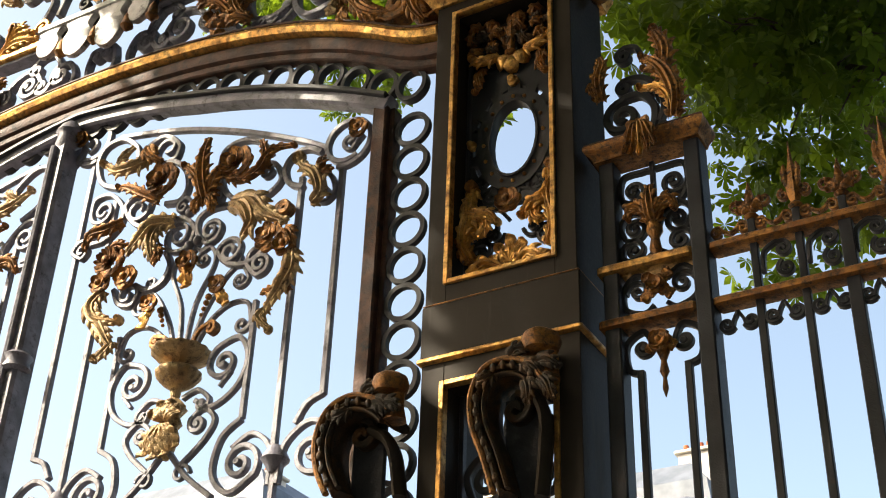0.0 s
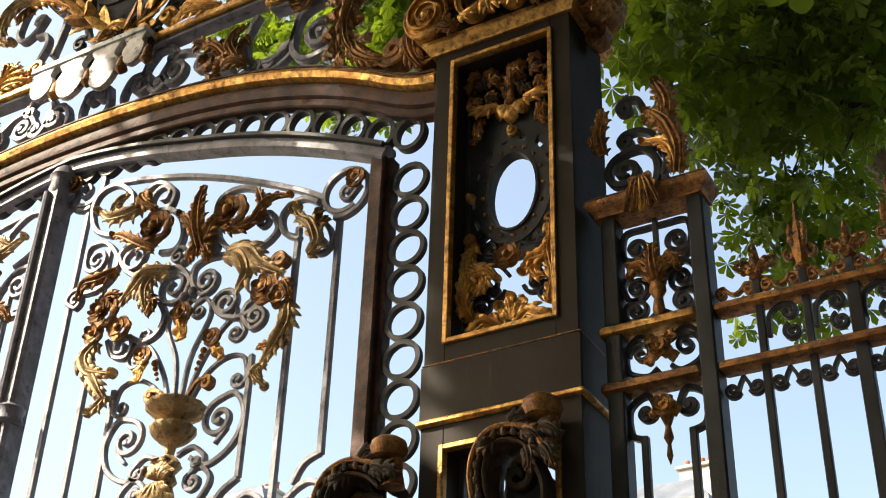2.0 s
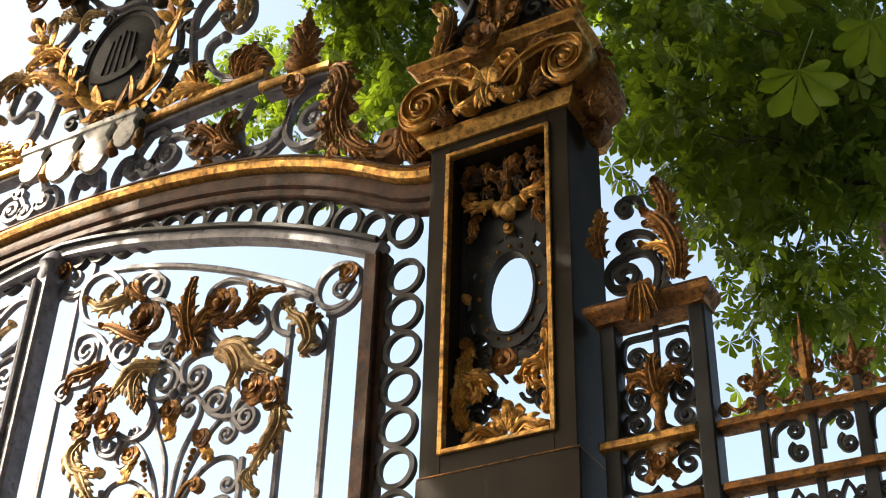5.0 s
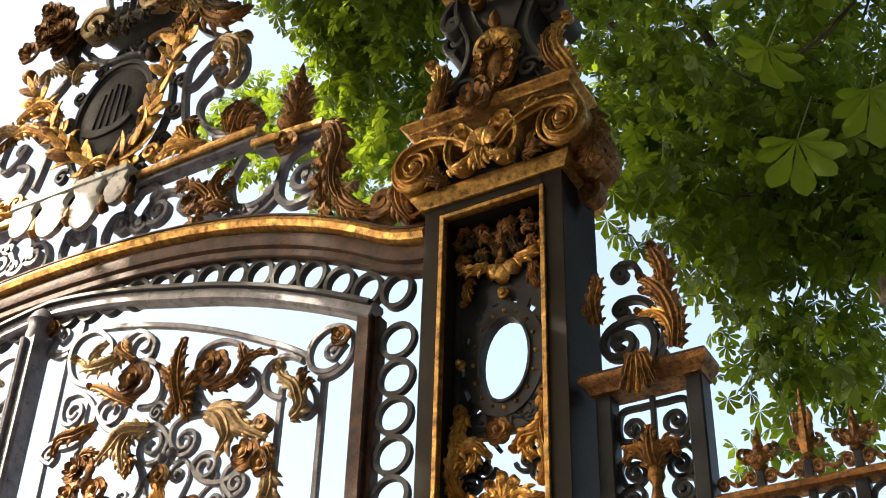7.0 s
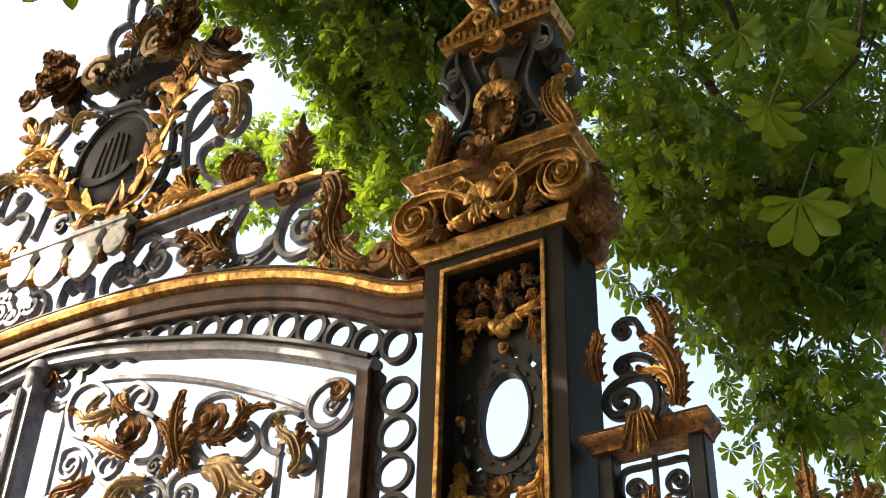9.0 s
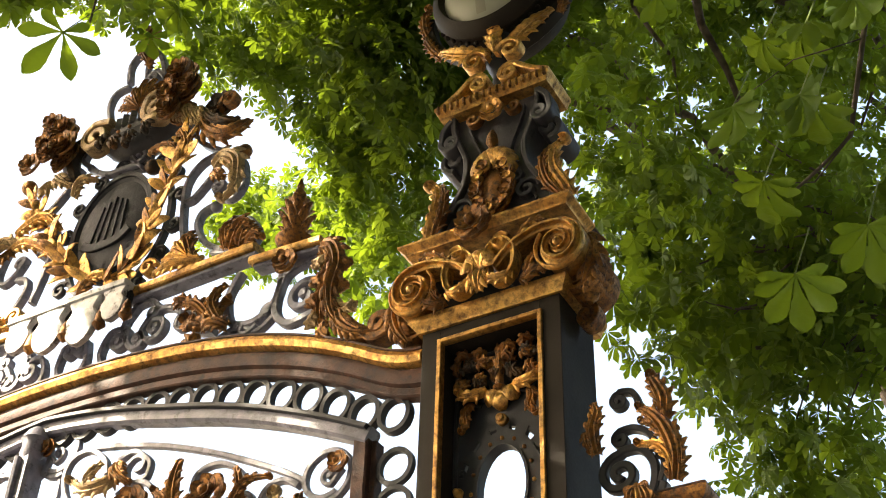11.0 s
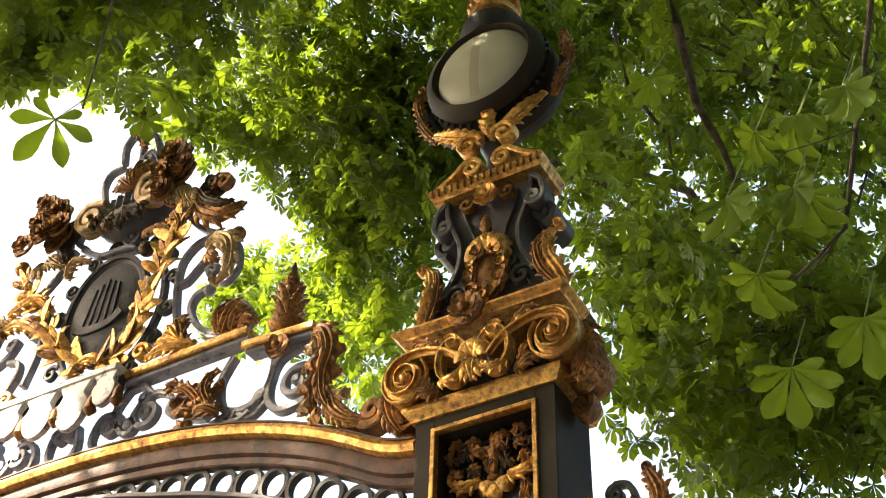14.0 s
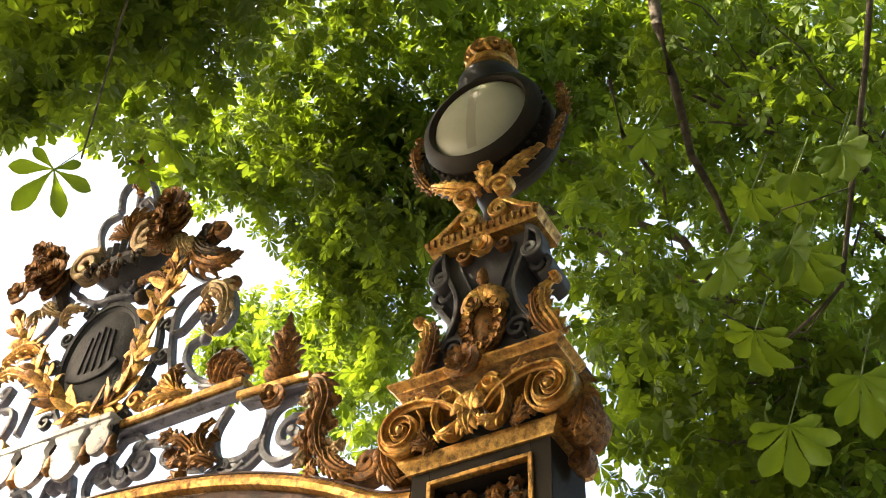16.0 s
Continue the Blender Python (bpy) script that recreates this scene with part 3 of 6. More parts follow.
head = thing("pillar_capital", (0, 0.1, 6.585), "gilded scroll capital with volutes and a pierced palmette on the pillar", "capital")
part("core", Mesh().box(-0.36, 0.36, 0.02, 0.30, 6.585, 6.93, 0.01), IRON, head)
for s in (-1, 1):
    part("volute", volute(Mesh(), s * 0.425 + 0.02, 6.715, 0.122, s, -0.12, 0.02), GOLD, head)
    part("volute_rim", Mesh().sweep(spiral(s * 0.425 + 0.02, 6.715, 0.138, 120 if s > 0 else 60, -s * 0.95, 0.92), 0.018, 0.04, -0.105, None, True), GOLD, head)
    part("side_volute", volute(Mesh(), s * 0.445, 6.70, 0.125, s, 0.22, 0.36), OLDGOLD, head)
    part("side_roll", Mesh().lathe(s * 0.50, 0.12, [(0.02, 6.50), (0.06, 6.54), (0.10, 6.66), (0.09, 6.78), (0.05, 6.84)], 14, 0.06, 7), OLDGOLD, head)
    for k in range(6):
        part("bolster_band", Mesh().ring(s * 0.50, 6.56 + 0.045 * k, 0.075 + 0.02 * math.sin(k * 0.6), 0.02, 0.02, 0.20, 0.12, 16), OLDGOLD, head)
    part("side_curl", Mesh().sweep(spiral(s * 0.46, 6.47, 0.075, 90, -s * 1.3), 0.03, 0.10, 0.20), OLDGOLD, head)
    part("ring_curl", Mesh().ring(s * 0.118, 6.725, 0.082, 0.112, 0.032, 0.065, -0.09, 32), GOLD, head)
    part("ring_bead", Mesh().ring(s * 0.118, 6.725, 0.092, 0.122, 0.010, 0.02, -0.13, 32), GOLD, head)
    part("ring_hook", Mesh().sweep(spiral(s * 0.125, 6.825, 0.052, 20 if s > 0 else 160, s * 1.2, 0.3), 0.026, 0.07, -0.11, None, True), GOLD, head)
    part("ring_tail", Mesh().frond([(s * 0.19, 6.64), (s * 0.14, 6.605), (s * 0.07, 6.62), (s * 0.03, 6.68)], 0.06, -0.11, 5), GOLD, head)
    for pts, w in (([(0.22, 6.62), (0.27, 6.60), (0.33, 6.62), (0.36, 6.60)], 0.07), ([(0.24, 6.60), (0.28, 6.66), (0.30, 6.72)], 0.055), ([(0.20, 6.84), (0.26, 6.88), (0.33, 6.90), (0.38, 6.88)], 0.05)):
        part("acanthus_leaf", Mesh().frond([(s * u, v) for u, v in pts], w, -0.07, 4), OLDGOLD, head)
    part("side_leaf", Mesh().frond([(s * 0.52, 6.82), (s * 0.57, 6.72), (s * 0.55, 6.60), (s * 0.50, 6.52)], 0.13, 0.05, 6), OLDGOLD, head)
    part("bud", Mesh().ball(s * 0.265, -0.10, 6.845, 0.030), GOLD, head)
    part("bud", Mesh().ball(s * 0.315, -0.10, 6.885, 0.018), GOLD, head)
for a in (-76, -38, 0, 38, 76):
    part("palm_leaf", Mesh().petal(0.0, -0.12, 6.71, (math.sin(radians(a)), -0.1, math.cos(radians(a))), (0, -1, 0), 0.13, 0.070, 0.3, -0.7, 8, 1.8), GOLD, head)
part("foot_leaf", Mesh().frond([(0.0, 6.70), (0.0, 6.64), (0.0, 6.58)], 0.12, -0.10, 3), GOLD, head)

head.location.z, head.scale.z = 6.54, 1.12

shelf = thing("capital_shelf", (0, 0.1, 6.93), "gilded projecting shelf over the capital with a rosette", "shelf")
part("slab", moulding(Mesh(), -0.47, 0.47, -0.06, 6.972, 7.025, 0.22, 0.045), GOLD, shelf)
part("top", Mesh().box(-0.50, 0.50, -0.06, 0.34, 7.025, 7.045, 0.004), RUST, shelf)
bloom("rosette", -0.02, 6.97, 0.115, -0.13, 9, 2, 0.0, OLDGOLD, shelf, "dull brown rosette")

ped = thing("lantern_pedestal", (0.05, 0.1, 7.045), "dark iron pedestal with scrolled sides and a gilded shell", "pedestal")
PX = 0.05
side = smooth([(0.36, 7.045), (0.34, 7.14), (0.27, 7.26), (0.205, 7.40), (0.195, 7.55), (0.235, 7.68), (0.275, 7.80), (0.28, 7.92)], 5)
rows = []
for u, z in side:
    rows.append([(PX - u, 0.0, z), (PX + u, 0.0, z), (PX + u * 1.0, 0.32, z), (PX - u * 1.0, 0.32, z)])
part("body", Mesh().grid(rows, True, True), GREY, ped)
for s in (-1, 1):
    part("edge_band", Mesh().sweep([(PX + s * (u - 0.012), z) for u, z in side], 0.028, 0.05, -0.025), GREY, ped)
    part("inner_edge", Mesh().sweep([(PX + s * (u - 0.105), z) for u, z in side[4:-3]], 0.012, 0.03, -0.012), GREY, ped)
    part("shoulder_scroll", Mesh().sweep(smooth([(PX + s * 0.28, 7.90), (PX + s * 0.33, 7.84), (PX + s * 0.345, 7.76)])[:-1] + spiral(PX + s * 0.285, 7.73, 0.065, 25 if s > 0 else 155, -s * 1.5), 0.034, 0.12, 0.0), GREY, ped)
    part("waist_scroll", Mesh().sweep(spiral(PX + s * 0.13, 7.33, 0.055, 90, s * 1.5), 0.02, 0.04, -0.02), GREY, ped)
    part("side_scroll", Mesh().sweep(spiral(PX + s * 0.30, 7.66, 0.085, -90, s * 1.4), 0.035, 0.25, 0.14), GREY, ped)
    part("low_scroll", Mesh().sweep(spiral(PX + s * 0.19, 7.20, 0.08, 0 if s > 0 else 180, s * 1.4), 0.026, 0.05, -0.02), GREY, ped)
    part("foot_leaf", Mesh().frond([(PX + s * u, z) for u, z in ((0.43, 7.06), (0.40, 7.14), (0.35, 7.26), (0.36, 7.40), (0.41, 7.47))], 0.13, 0.0, 6, 0, 0.5, 0.035 * s), GOLD, ped)
    part("foot_leaf", Mesh().frond([(PX + s * u, z) for u, z in ((0.38, 7.08), (0.32, 7.18), (0.30, 7.32), (0.33, 7.42))], 0.08, -0.03, 5), OLDGOLD, ped)
for k in range(9):
    a = radians(-108 + 27 * k)
    part("shell_rib", Mesh().petal(PX, -0.06, 7.415, (math.sin(a), -0.15, math.cos(a)), (0, -1, 0.1), 0.165, 0.078, 0.3, -0.7, 8, 1.9), GOLD, ped)
for k in range(18):
    a = radians(60 - 300 * k / 17)
    bloom("garland_bud", PX + 0.10 * math.cos(a), 7.27 + 0.17 * math.sin(a), 0.040 + 0.006 * (k % 3), -0.05 - 0.01 * (k % 2), 5, 2, 25 * k, OLDGOLD if k % 3 else GOLD, ped)
part("garland_core", Mesh().drum(PX, 7.27, [(0.095, 0.0), (0.09, -0.04), (0.06, -0.065), (0.01, -0.08)], 16, 1.7), OLDGOLD, ped)
part("shell_bud", Mesh().lathe(PX, -0.07, [(0.012, 7.55), (0.035, 7.58), (0.028, 7.64), (0.010, 7.68)], 12, 0.08, 5), OLDGOLD, ped)
part("top_slab", moulding(Mesh(), PX - 0.34, PX + 0.34, -0.07, 7.92, 8.0, 0.20, 0.03), GOLD, ped, "gilded fluted top")
for k in range(17):
    x = PX - 0.34 + 0.68 * k / 16
    part("flute", Mesh().box(x - 0.006, x + 0.006, -0.112, -0.09, 7.945, 7.998, 0.002), OLDGOLD, ped)
bloom("keystone", PX, 7.84, 0.08, -0.06, 7, 2, 0.0, GOLD, ped)
for s in (-1, 1):
    part("keystone_curl", Mesh().sweep(spiral(PX + s * 0.13, 7.83, 0.05, 180 if s > 0 else 0, s * 1.2), 0.02, 0.05, -0.05), OLDGOLD, ped)
    part("pediment_scroll", Mesh().sweep(smooth([(PX + s * 0.34, 8.02), (PX + s * 0.24, 8.08), (PX + s * 0.14, 8.17)])[:-1] + spiral(PX + s * 0.10, 8.11, 0.07, 60 if s > 0 else 120, s * 1.5), 0.035, 0.12, -0.02), GOLD, ped)

lamp = thing("pillar_lantern", (0.03, 0.1, 8.1), "round black lantern with frosted lens and gilded bracket on the pillar", "lantern")
LX, LZ = 0.0, 9.02
part("stem", Mesh().lathe(0.03, 0.10, [(0.10, 8.0), (0.12, 8.06), (0.07, 8.14), (0.06, 8.28), (0.10, 8.38), (0.06, 8.48), (0.08, 8.60)], 16), IRON, lamp)
part("drum", Mesh().drum(LX, LZ, [(0.30, 0.40), (0.39, 0.34), (0.43, 0.22), (0.43, 0.10), (0.405, 0.07), (0.405, 0.04), (0.42, 0.01), (0.40, -0.04), (0.345, -0.07), (0.33, -0.05), (0.325, -0.02)], 48), PANEL, lamp)
# darker strip laid over the lens: the tube's shadow band put in as colour
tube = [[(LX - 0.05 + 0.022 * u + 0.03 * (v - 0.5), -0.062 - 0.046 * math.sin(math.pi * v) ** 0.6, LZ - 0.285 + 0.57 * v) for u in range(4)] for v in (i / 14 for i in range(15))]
part("lamp_tube", Mesh().grid(tube), SHADOW_GLASS, lamp, "darker strip on the lens, shadow of the tube inside")
part("lens", Mesh().drum(LX, LZ, [(0.325, -0.02), (0.30, -0.055), (0.22, -0.085), (0.12, -0.10), (0.02, -0.105)], 40), FROST, lamp, "pale frosted glass lens")
for k in range(40):
    a = 2 * math.pi * k / 40
    part("rim_stud", Mesh().ball(LX + 0.418 * math.cos(a), 0.055, LZ + 0.418 * math.sin(a), 0.016, 1, 7), PANEL, lamp)
part("collar", Mesh().lathe(LX, 0.13, [(0.20, LZ + 0.36), (0.23, LZ + 0.42), (0.22, LZ + 0.50), (0.16, LZ + 0.54), (0.14, LZ + 0.60)], 24), IRON, lamp)
part("crown_band", Mesh().lathe(LX, 0.13, [(0.145, LZ + 0.60), (0.17, LZ + 0.61), (0.175, LZ + 0.66), (0.155, LZ + 0.68)], 24), GOLD, lamp)
for k in range(10):
    a = math.pi * 2 * k / 10
    ob = part("crown_curl", Mesh().sweep([(-0.01, 0.0), (-0.045, 0.05)] + spiral(0.0, 0.10, 0.068, 200, -1.5), 0.030, 0.05, 0.0, None, True), GOLD, lamp)
    ob.matrix_basis = pose(LX + 0.150 * math.sin(a), 0.13 - 0.150 * math.cos(a), LZ + 0.66, 0, 0, math.degrees(a))
part("crown_dome", Mesh().lathe(LX, 0.13, [(0.13, LZ + 0.66), (0.12, LZ + 0.78), (0.06, LZ + 0.83), (0.01, LZ + 0.84)], 24), OLDGOLD, lamp)
bracket = [(LX + 0.50 * math.cos(radians(a)), LZ + 0.50 * math.sin(radians(a)) + 0.02) for a in range(-184, 16, 8)]
part("bracket_hoop", Mesh().sweep(bracket, 0.05, 0.09, 0.14), PANEL, lamp)
for s in (-1, 1):
    arc = lambda a0, a1, r: [(LX + s * r * math.cos(radians(a0 + (a1 - a0) * i / 4)), LZ + r * math.sin(radians(a0 + (a1 - a0) * i / 4))) for i in range(5)]
    part("bracket_leaf", Mesh().frond(arc(-86, -42, 0.52), 0.13, 0.08, 6), GOLD, lamp)
    part("bracket_leaf", Mesh().frond(arc(-40, -10, 0.53), 0.08, 0.12, 6), OLDGOLD, lamp)
    part("bracket_leaf", Mesh().frond(arc(-10, 18, 0.53), 0.09, 0.12, 6, 0, 0.5, 0.03 * s), OLDGOLD, lamp)
part("bracket_knot", Mesh().leaf(0.02, 8.44, 90, 0.20, 0.13, 0, 0.02, 0.06, 0.10, 3), GOLD, lamp)
for s in (-1, 1):
    part("bracket_scroll", Mesh().sweep(spiral(0.02 + s * 0.12, 8.36, 0.09, 180 if s > 0 else 0, -s * 1.5), 0.03, 0.08, 0.0), GOLD, lamp)


# ---- gilded hood consoles at the foot of the pillar ----
def console(outer, arm, bud, crest_at, leafy):
    """A bronzed scroll console: a ribbed band that arches over a dark hollow, with beads, leaves and a folded bud on a stalk."""
    x, z = bud
    root = thing("hood_console", (x, -0.1, z - 0.8), "brown ribbed iron hood with worn gilding and a bud on top", "console", "consoles at the pillar")
    path = smooth(outer, 10)
    part("hood", Mesh().sweep(path, 0.085, 0.22, -0.06, lambda t: 0.75 + 0.35 * math.sin(math.pi * t), True), HOOD, root)
    for k, (w, y) in enumerate(((0.030, -0.175), (0.022, -0.165), (0.022, -0.16))):
        off = (0.028, -0.004, -0.032)[k]
        rib = []
        for i, (px, pz) in enumerate(path):
            (ax, az), (bx, bz) = path[max(i - 1, 0)], path[min(i + 1, len(path) - 1)]
            q = math.hypot(bx - ax, bz - az) or 1
            rib.append((px - (bz - az) / q * off, pz + (bx - ax) / q * off))
        part("rib", Mesh().sweep(rib, w, 0.04, y, None, True), HOOD if k else OLDGOLD, root)
    for i in range(4, len(path) - 4, 5):
        part("bead", Mesh().ball(path[i][0], -0.180, path[i][1], 0.016, 1.4, 8), HOOD, root)
    part("arm", Mesh().sweep(smooth(arm), 0.055, 0.10, -0.06, None, True), PANEL, root)
    cx, cz = sum(p[0] for p in outer) / len(outer), sum(p[1] for p in outer) / len(outer)
    # dark sheet under the band: the hood's inner shade put in as colour
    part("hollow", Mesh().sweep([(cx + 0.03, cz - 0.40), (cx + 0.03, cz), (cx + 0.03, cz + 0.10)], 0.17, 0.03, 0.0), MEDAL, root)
    part("inner_mask", Mesh().sweep(spiral(cx + 0.02, cz + 0.03, 0.075, 90, -1.3), 0.035, 0.08, -0.03), HOOD, root)
    for k, (u, v, a, l) in enumerate(((-0.06, 0.0, 200, 0.10), (0.0, 0.03, 20, 0.12), (0.05, 0.0, -30, 0.13)) + (((0.12, 0.0, -20, 0.14), (0.14, -0.06, -60, 0.15), (0.08, -0.06, -80, 0.13)) if leafy else ((0.10, -0.03, -15, 0.12),))):
        ca, sa = math.cos(radians(a)), math.sin(radians(a))
        p0 = (crest_at[0] + u, crest_at[1] + v)
        part("crest_leaf", Mesh().frond([p0, (p0[0] + l * 0.5 * ca - 0.02 * sa, p0[1] + l * 0.5 * sa + 0.02 * ca), (p0[0] + l * ca, p0[1] + l * sa)], 0.07, -0.15, 4), HOOD, root)
    part("stalk", Mesh().lathe(x + 0.03, -0.12, [(0.055, z - 0.17), (0.040, z - 0.10), (0.040, z - 0.04), (0.05, z - 0.02)], 14, 0.05, 6), OLDGOLD, root)
    part("bud", Mesh().lathe(x, -0.13, [(0.04, z - 0.05), (0.080, z - 0.035), (0.092, z), (0.080, z + 0.04), (0.045, z + 0.065), (0.008, z + 0.07)], 40, 0.05, 4), OLDGOLD, root)
    return root


console([(-0.733, 3.645), (-0.792, 3.768), (-0.81, 3.904), (-0.765, 4.02), (-0.663, 4.062), (-0.551, 4.027), (-0.476, 3.961)], [(-0.607, 3.951), (-0.532, 3.903), (-0.478, 3.8), (-0.444, 3.603)], (-0.485, 4.116), (-0.612, 4.037), False)
console([(0.1, 3.504), (0.051, 3.668), (-0.004, 3.819), (-0.012, 3.954), (0.037, 4.052), (0.125, 4.071), (0.217, 4.034), (0.275, 3.957)], [(0.217, 3.957), (0.259, 3.843), (0.257, 3.689), (0.239, 3.488)], (0.269, 4.157), (0.129, 4.055), True)


# ---- gate ----
XC = -3.15                                        # middle of the double gate


def arch(x):
    """Height of the gilded arch over the gate."""
    d = abs(x - XC)
    return 7.02 - 0.06 * d ** 2 - 0.0055 * d ** 4 + 0.07 * max(0.0, (d - 2.42) / 0.25) ** 2


def band(dz, x0, x1, n=40):
    """The flatter bar under the rings."""
    xs = [x0 + (x1 - x0) * i / n for i in range(n + 1)]
    return [(x, 6.645 - 0.11 * (x - XC) ** 2 + 0.08 * max(0.0, 1 - abs(x - XC)) + dz) for x in xs]



def curve(dz, x0, x1, n=90):
    return [(x0 + (x1 - x0) * i / n, arch(x0 + (x1 - x0) * i / n) + dz) for i in range(n + 1)]


def gate_scroll(*args, **kw):
    kw.setdefault("material", WEATHERED_LIT)
    return scroll(*args, **kw)


over = thing("gate_overthrow", (XC, 0.16, 6.0), "arched iron overthrow with a gilded moulding and a row of rings", "gate arch")
part("gilt_moulding", Mesh().sweep(curve(0.0, -5.80, -0.42), 0.092, 0.11, 0.075, None, True), GOLD, over, "gilded half-round moulding")
part("top_fillet", Mesh().sweep(curve(0.043, -5.80, -0.42), 0.014, 0.12, 0.09), RUST, over)
part("rust_moulding", Mesh().sweep(curve(-0.10, -5.80, -0.42), 0.12, 0.10, 0.11, None, True), RUST, over, "rusty brown hollow moulding")
part("dark_fillet", Mesh().sweep(curve(-0.185, -5.80, -0.42), 0.055, 0.08, 0.13), RUST, over)
part("lower_band", Mesh().sweep(band(0.0, -5.55, -0.75), 0.10, 0.10, 0.13), WEATHERED_LIT, over)
part("lower_fillet", Mesh().sweep(band(0.04, -5.55, -0.75), 0.03, 0.14, 0.12), IRON, over)
k = 0
x = -0.63
while x > XC - 2.6:
    part("ring", Mesh().ring(x, arch(x) - (0.30, 0.345, 0.34, 0.315)[min(k, 3)], 0.088, 0.098, 0.026, 0.05, 0.15), IRON, over)
    x -= 0.187
    k += 1

jamb = thing("gate_jamb", (-0.6, 0.16, 0), "black iron gate jamb filled with a column of rings", "gate jamb", "jambs beside the gate")
part("stile", Mesh().box(-0.845, -0.755, 0.09, 0.21, 0, 6.03, 0.01), RUST, jamb)
part("stile_edge", Mesh().box(-0.755, -0.725, 0.13, 0.21, 0, 6.0, 0.005), RUST, jamb)
part("inner_bar", Mesh().box(-0.47, -0.41, 0.12, 0.20, 0, 6.0, 0.005), IRON, jamb)
for k in range(25):
    part("ring", Mesh().ring(-0.618, 5.825 - 0.2165 * k, 0.096, 0.096, 0.026, 0.034, 0.16), IRON, jamb)

leafgate = thing("gate_leaf", (-2.0, 0.16, 0.1), "black wrought-iron gate leaf with gilded vase, flowers and scrolls", "gate", "leaves of the double gate")
A = -2.03                                         # the leaf's own middle


part("top_bar", Mesh().sweep(smooth([(-2.80, 6.51), (-2.50, 6.45), (-2.15, 6.35), (-1.75, 6.19), (-1.35, 5.99), (-1.17, 5.88)]), 0.035, 0.04, 0.15), WEATHERED_LIT, leafgate)
for s in (-1, 1):
    zt = (5.74, 6.40)[s < 0]
    for u, z1, z0 in ((0.97, zt, 4.33), (0.70 if s > 0 else 0.715, 5.74 if s > 0 else 6.04, 4.10)):
        part("bar", Mesh().box(A + s * u - 0.017, A + s * u + 0.017, 0.143, 0.177, z0, z1, 0.004), WEATHERED_LIT, leafgate)
    part("bar", Mesh().box(A + s * 0.475 - 0.016, A + s * 0.475 + 0.016, 0.144, 0.176, 4.30, 5.00, 0.004), WEATHERED_LIT, leafgate)
    # corner rings at the head of the leaf
    cx, cz = (A + s * 1.00, 5.875 if s > 0 else 6.54)
    part("corner_ring", Mesh().sweep(spiral(cx, cz, 0.165, 250 if s > 0 else -70, s * 1.15, 0.75, 26), 0.034, 0.04, 0.15), WEATHERED_LIT, leafgate)
    gate_scroll(leafgate, [(cx + s * 0.10, cz + 0.02), (cx + s * 0.03, cz - 0.06)], (cx + s * 0.02, cz + 0.0), 0.05, -s * 1.0, 0.026, 0.035, 0.15)
    bloom("corner_bloom", cx + s * 0.09, cz + 0.04, 0.065, 0.12, 5, 2, 0.0, OLDGOLD, leafgate)
    # great C scrolls round the vase
    gate_scroll(leafgate, [(A + s * 0.475, 4.30), (A + s * 0.36, 4.21), (A + s * 0.33, 4.02), (A + s * 0.45, 3.90), (A + s * 0.60, 3.98)], (A + s * 0.50, 4.05), 0.12, s * 1.5, 0.03, 0.04)
    gate_scroll(leafgate, [(A + s * 0.97, 4.34), (A + s * 0.88, 4.30), (A + s * 0.82, 4.20)], None, 0.1, 0, 0.03, 0.04, bud=False)
    gate_scroll(leafgate, [(A + s * 0.74, 3.90), (A + s * 0.77, 4.10), (A + s * 0.92, 4.20), (A + s * 1.06, 4.10), (A + s * 1.04, 3.96)], (A + s * 0.94, 4.03), 0.1, -s * 1.4, 0.03, 0.04)
    gate_scroll(leafgate, [(A + s * 0.69, 3.90), (A + s * 0.68, 4.10), (A + s * 0.56, 4.20), (A + s * 0.44, 4.14)], None, 0.1, 0, 0.028, 0.04, bud=False)
    part("knob", Mesh().lathe(A + s * 0.715, 0.16, [(0.03, 3.96), (0.05, 4.00), (0.075, 4.03), (0.06, 4.06), (0.035, 4.10)], 12), WEATHERED_LIT, leafgate)
    part("low_bar", Mesh().box(A + s * 0.715 - 0.017, A + s * 0.715 + 0.017, 0.143, 0.177, 2.6, 3.97, 0.004), WEATHERED_LIT, leafgate)
    # scrolls at the vase
    gate_scroll(leafgate, [(A + s * 0.15, 4.47), (A + s * 0.27, 4.41), (A + s * 0.42, 4.50), (A + s * 0.47, 4.66), (A + s * 0.40, 4.79), (A + s * 0.28, 4.77)], (A + s * 0.31, 4.66), 0.1, s * 1.5, 0.03, 0.036)
    gate_scroll(leafgate, [(A + s * 0.30, 4.52), (A + s * 0.37, 4.60)], None, 0, 0, 0.02, 0.03, bud=False)
    gate_scroll(leafgate, [(A + s * 0.06, 4.50), (A + s * 0.16, 4.53), (A + s * 0.24, 4.47)], (A + s * 0.20, 4.44), 0.05, -s * 1.2, 0.026, 0.036)
    gate_scroll(leafgate, [(A + s * 0.10, 4.10), (A + s * 0.24, 4.22), (A + s * 0.30, 4.33), (A + s * 0.22, 4.41), (A + s * 0.14, 4.36)], (A + s * 0.19, 4.33), 0.06, s * 1.3, 0.028, 0.036)
    gate_scroll(leafgate, [(A + s * 0.34, 3.90), (A + s * 0.16, 4.04), (A + s * 0.02, 4.20)], None, 0, 0, 0.028, 0.036)
    part("low_curl", Mesh().sweep(spiral(A + s * 0.12, 4.06, 0.06, 0 if s > 0 else 180, s * 1.3), 0.02, 0.03), WEATHERED_LIT, leafgate)
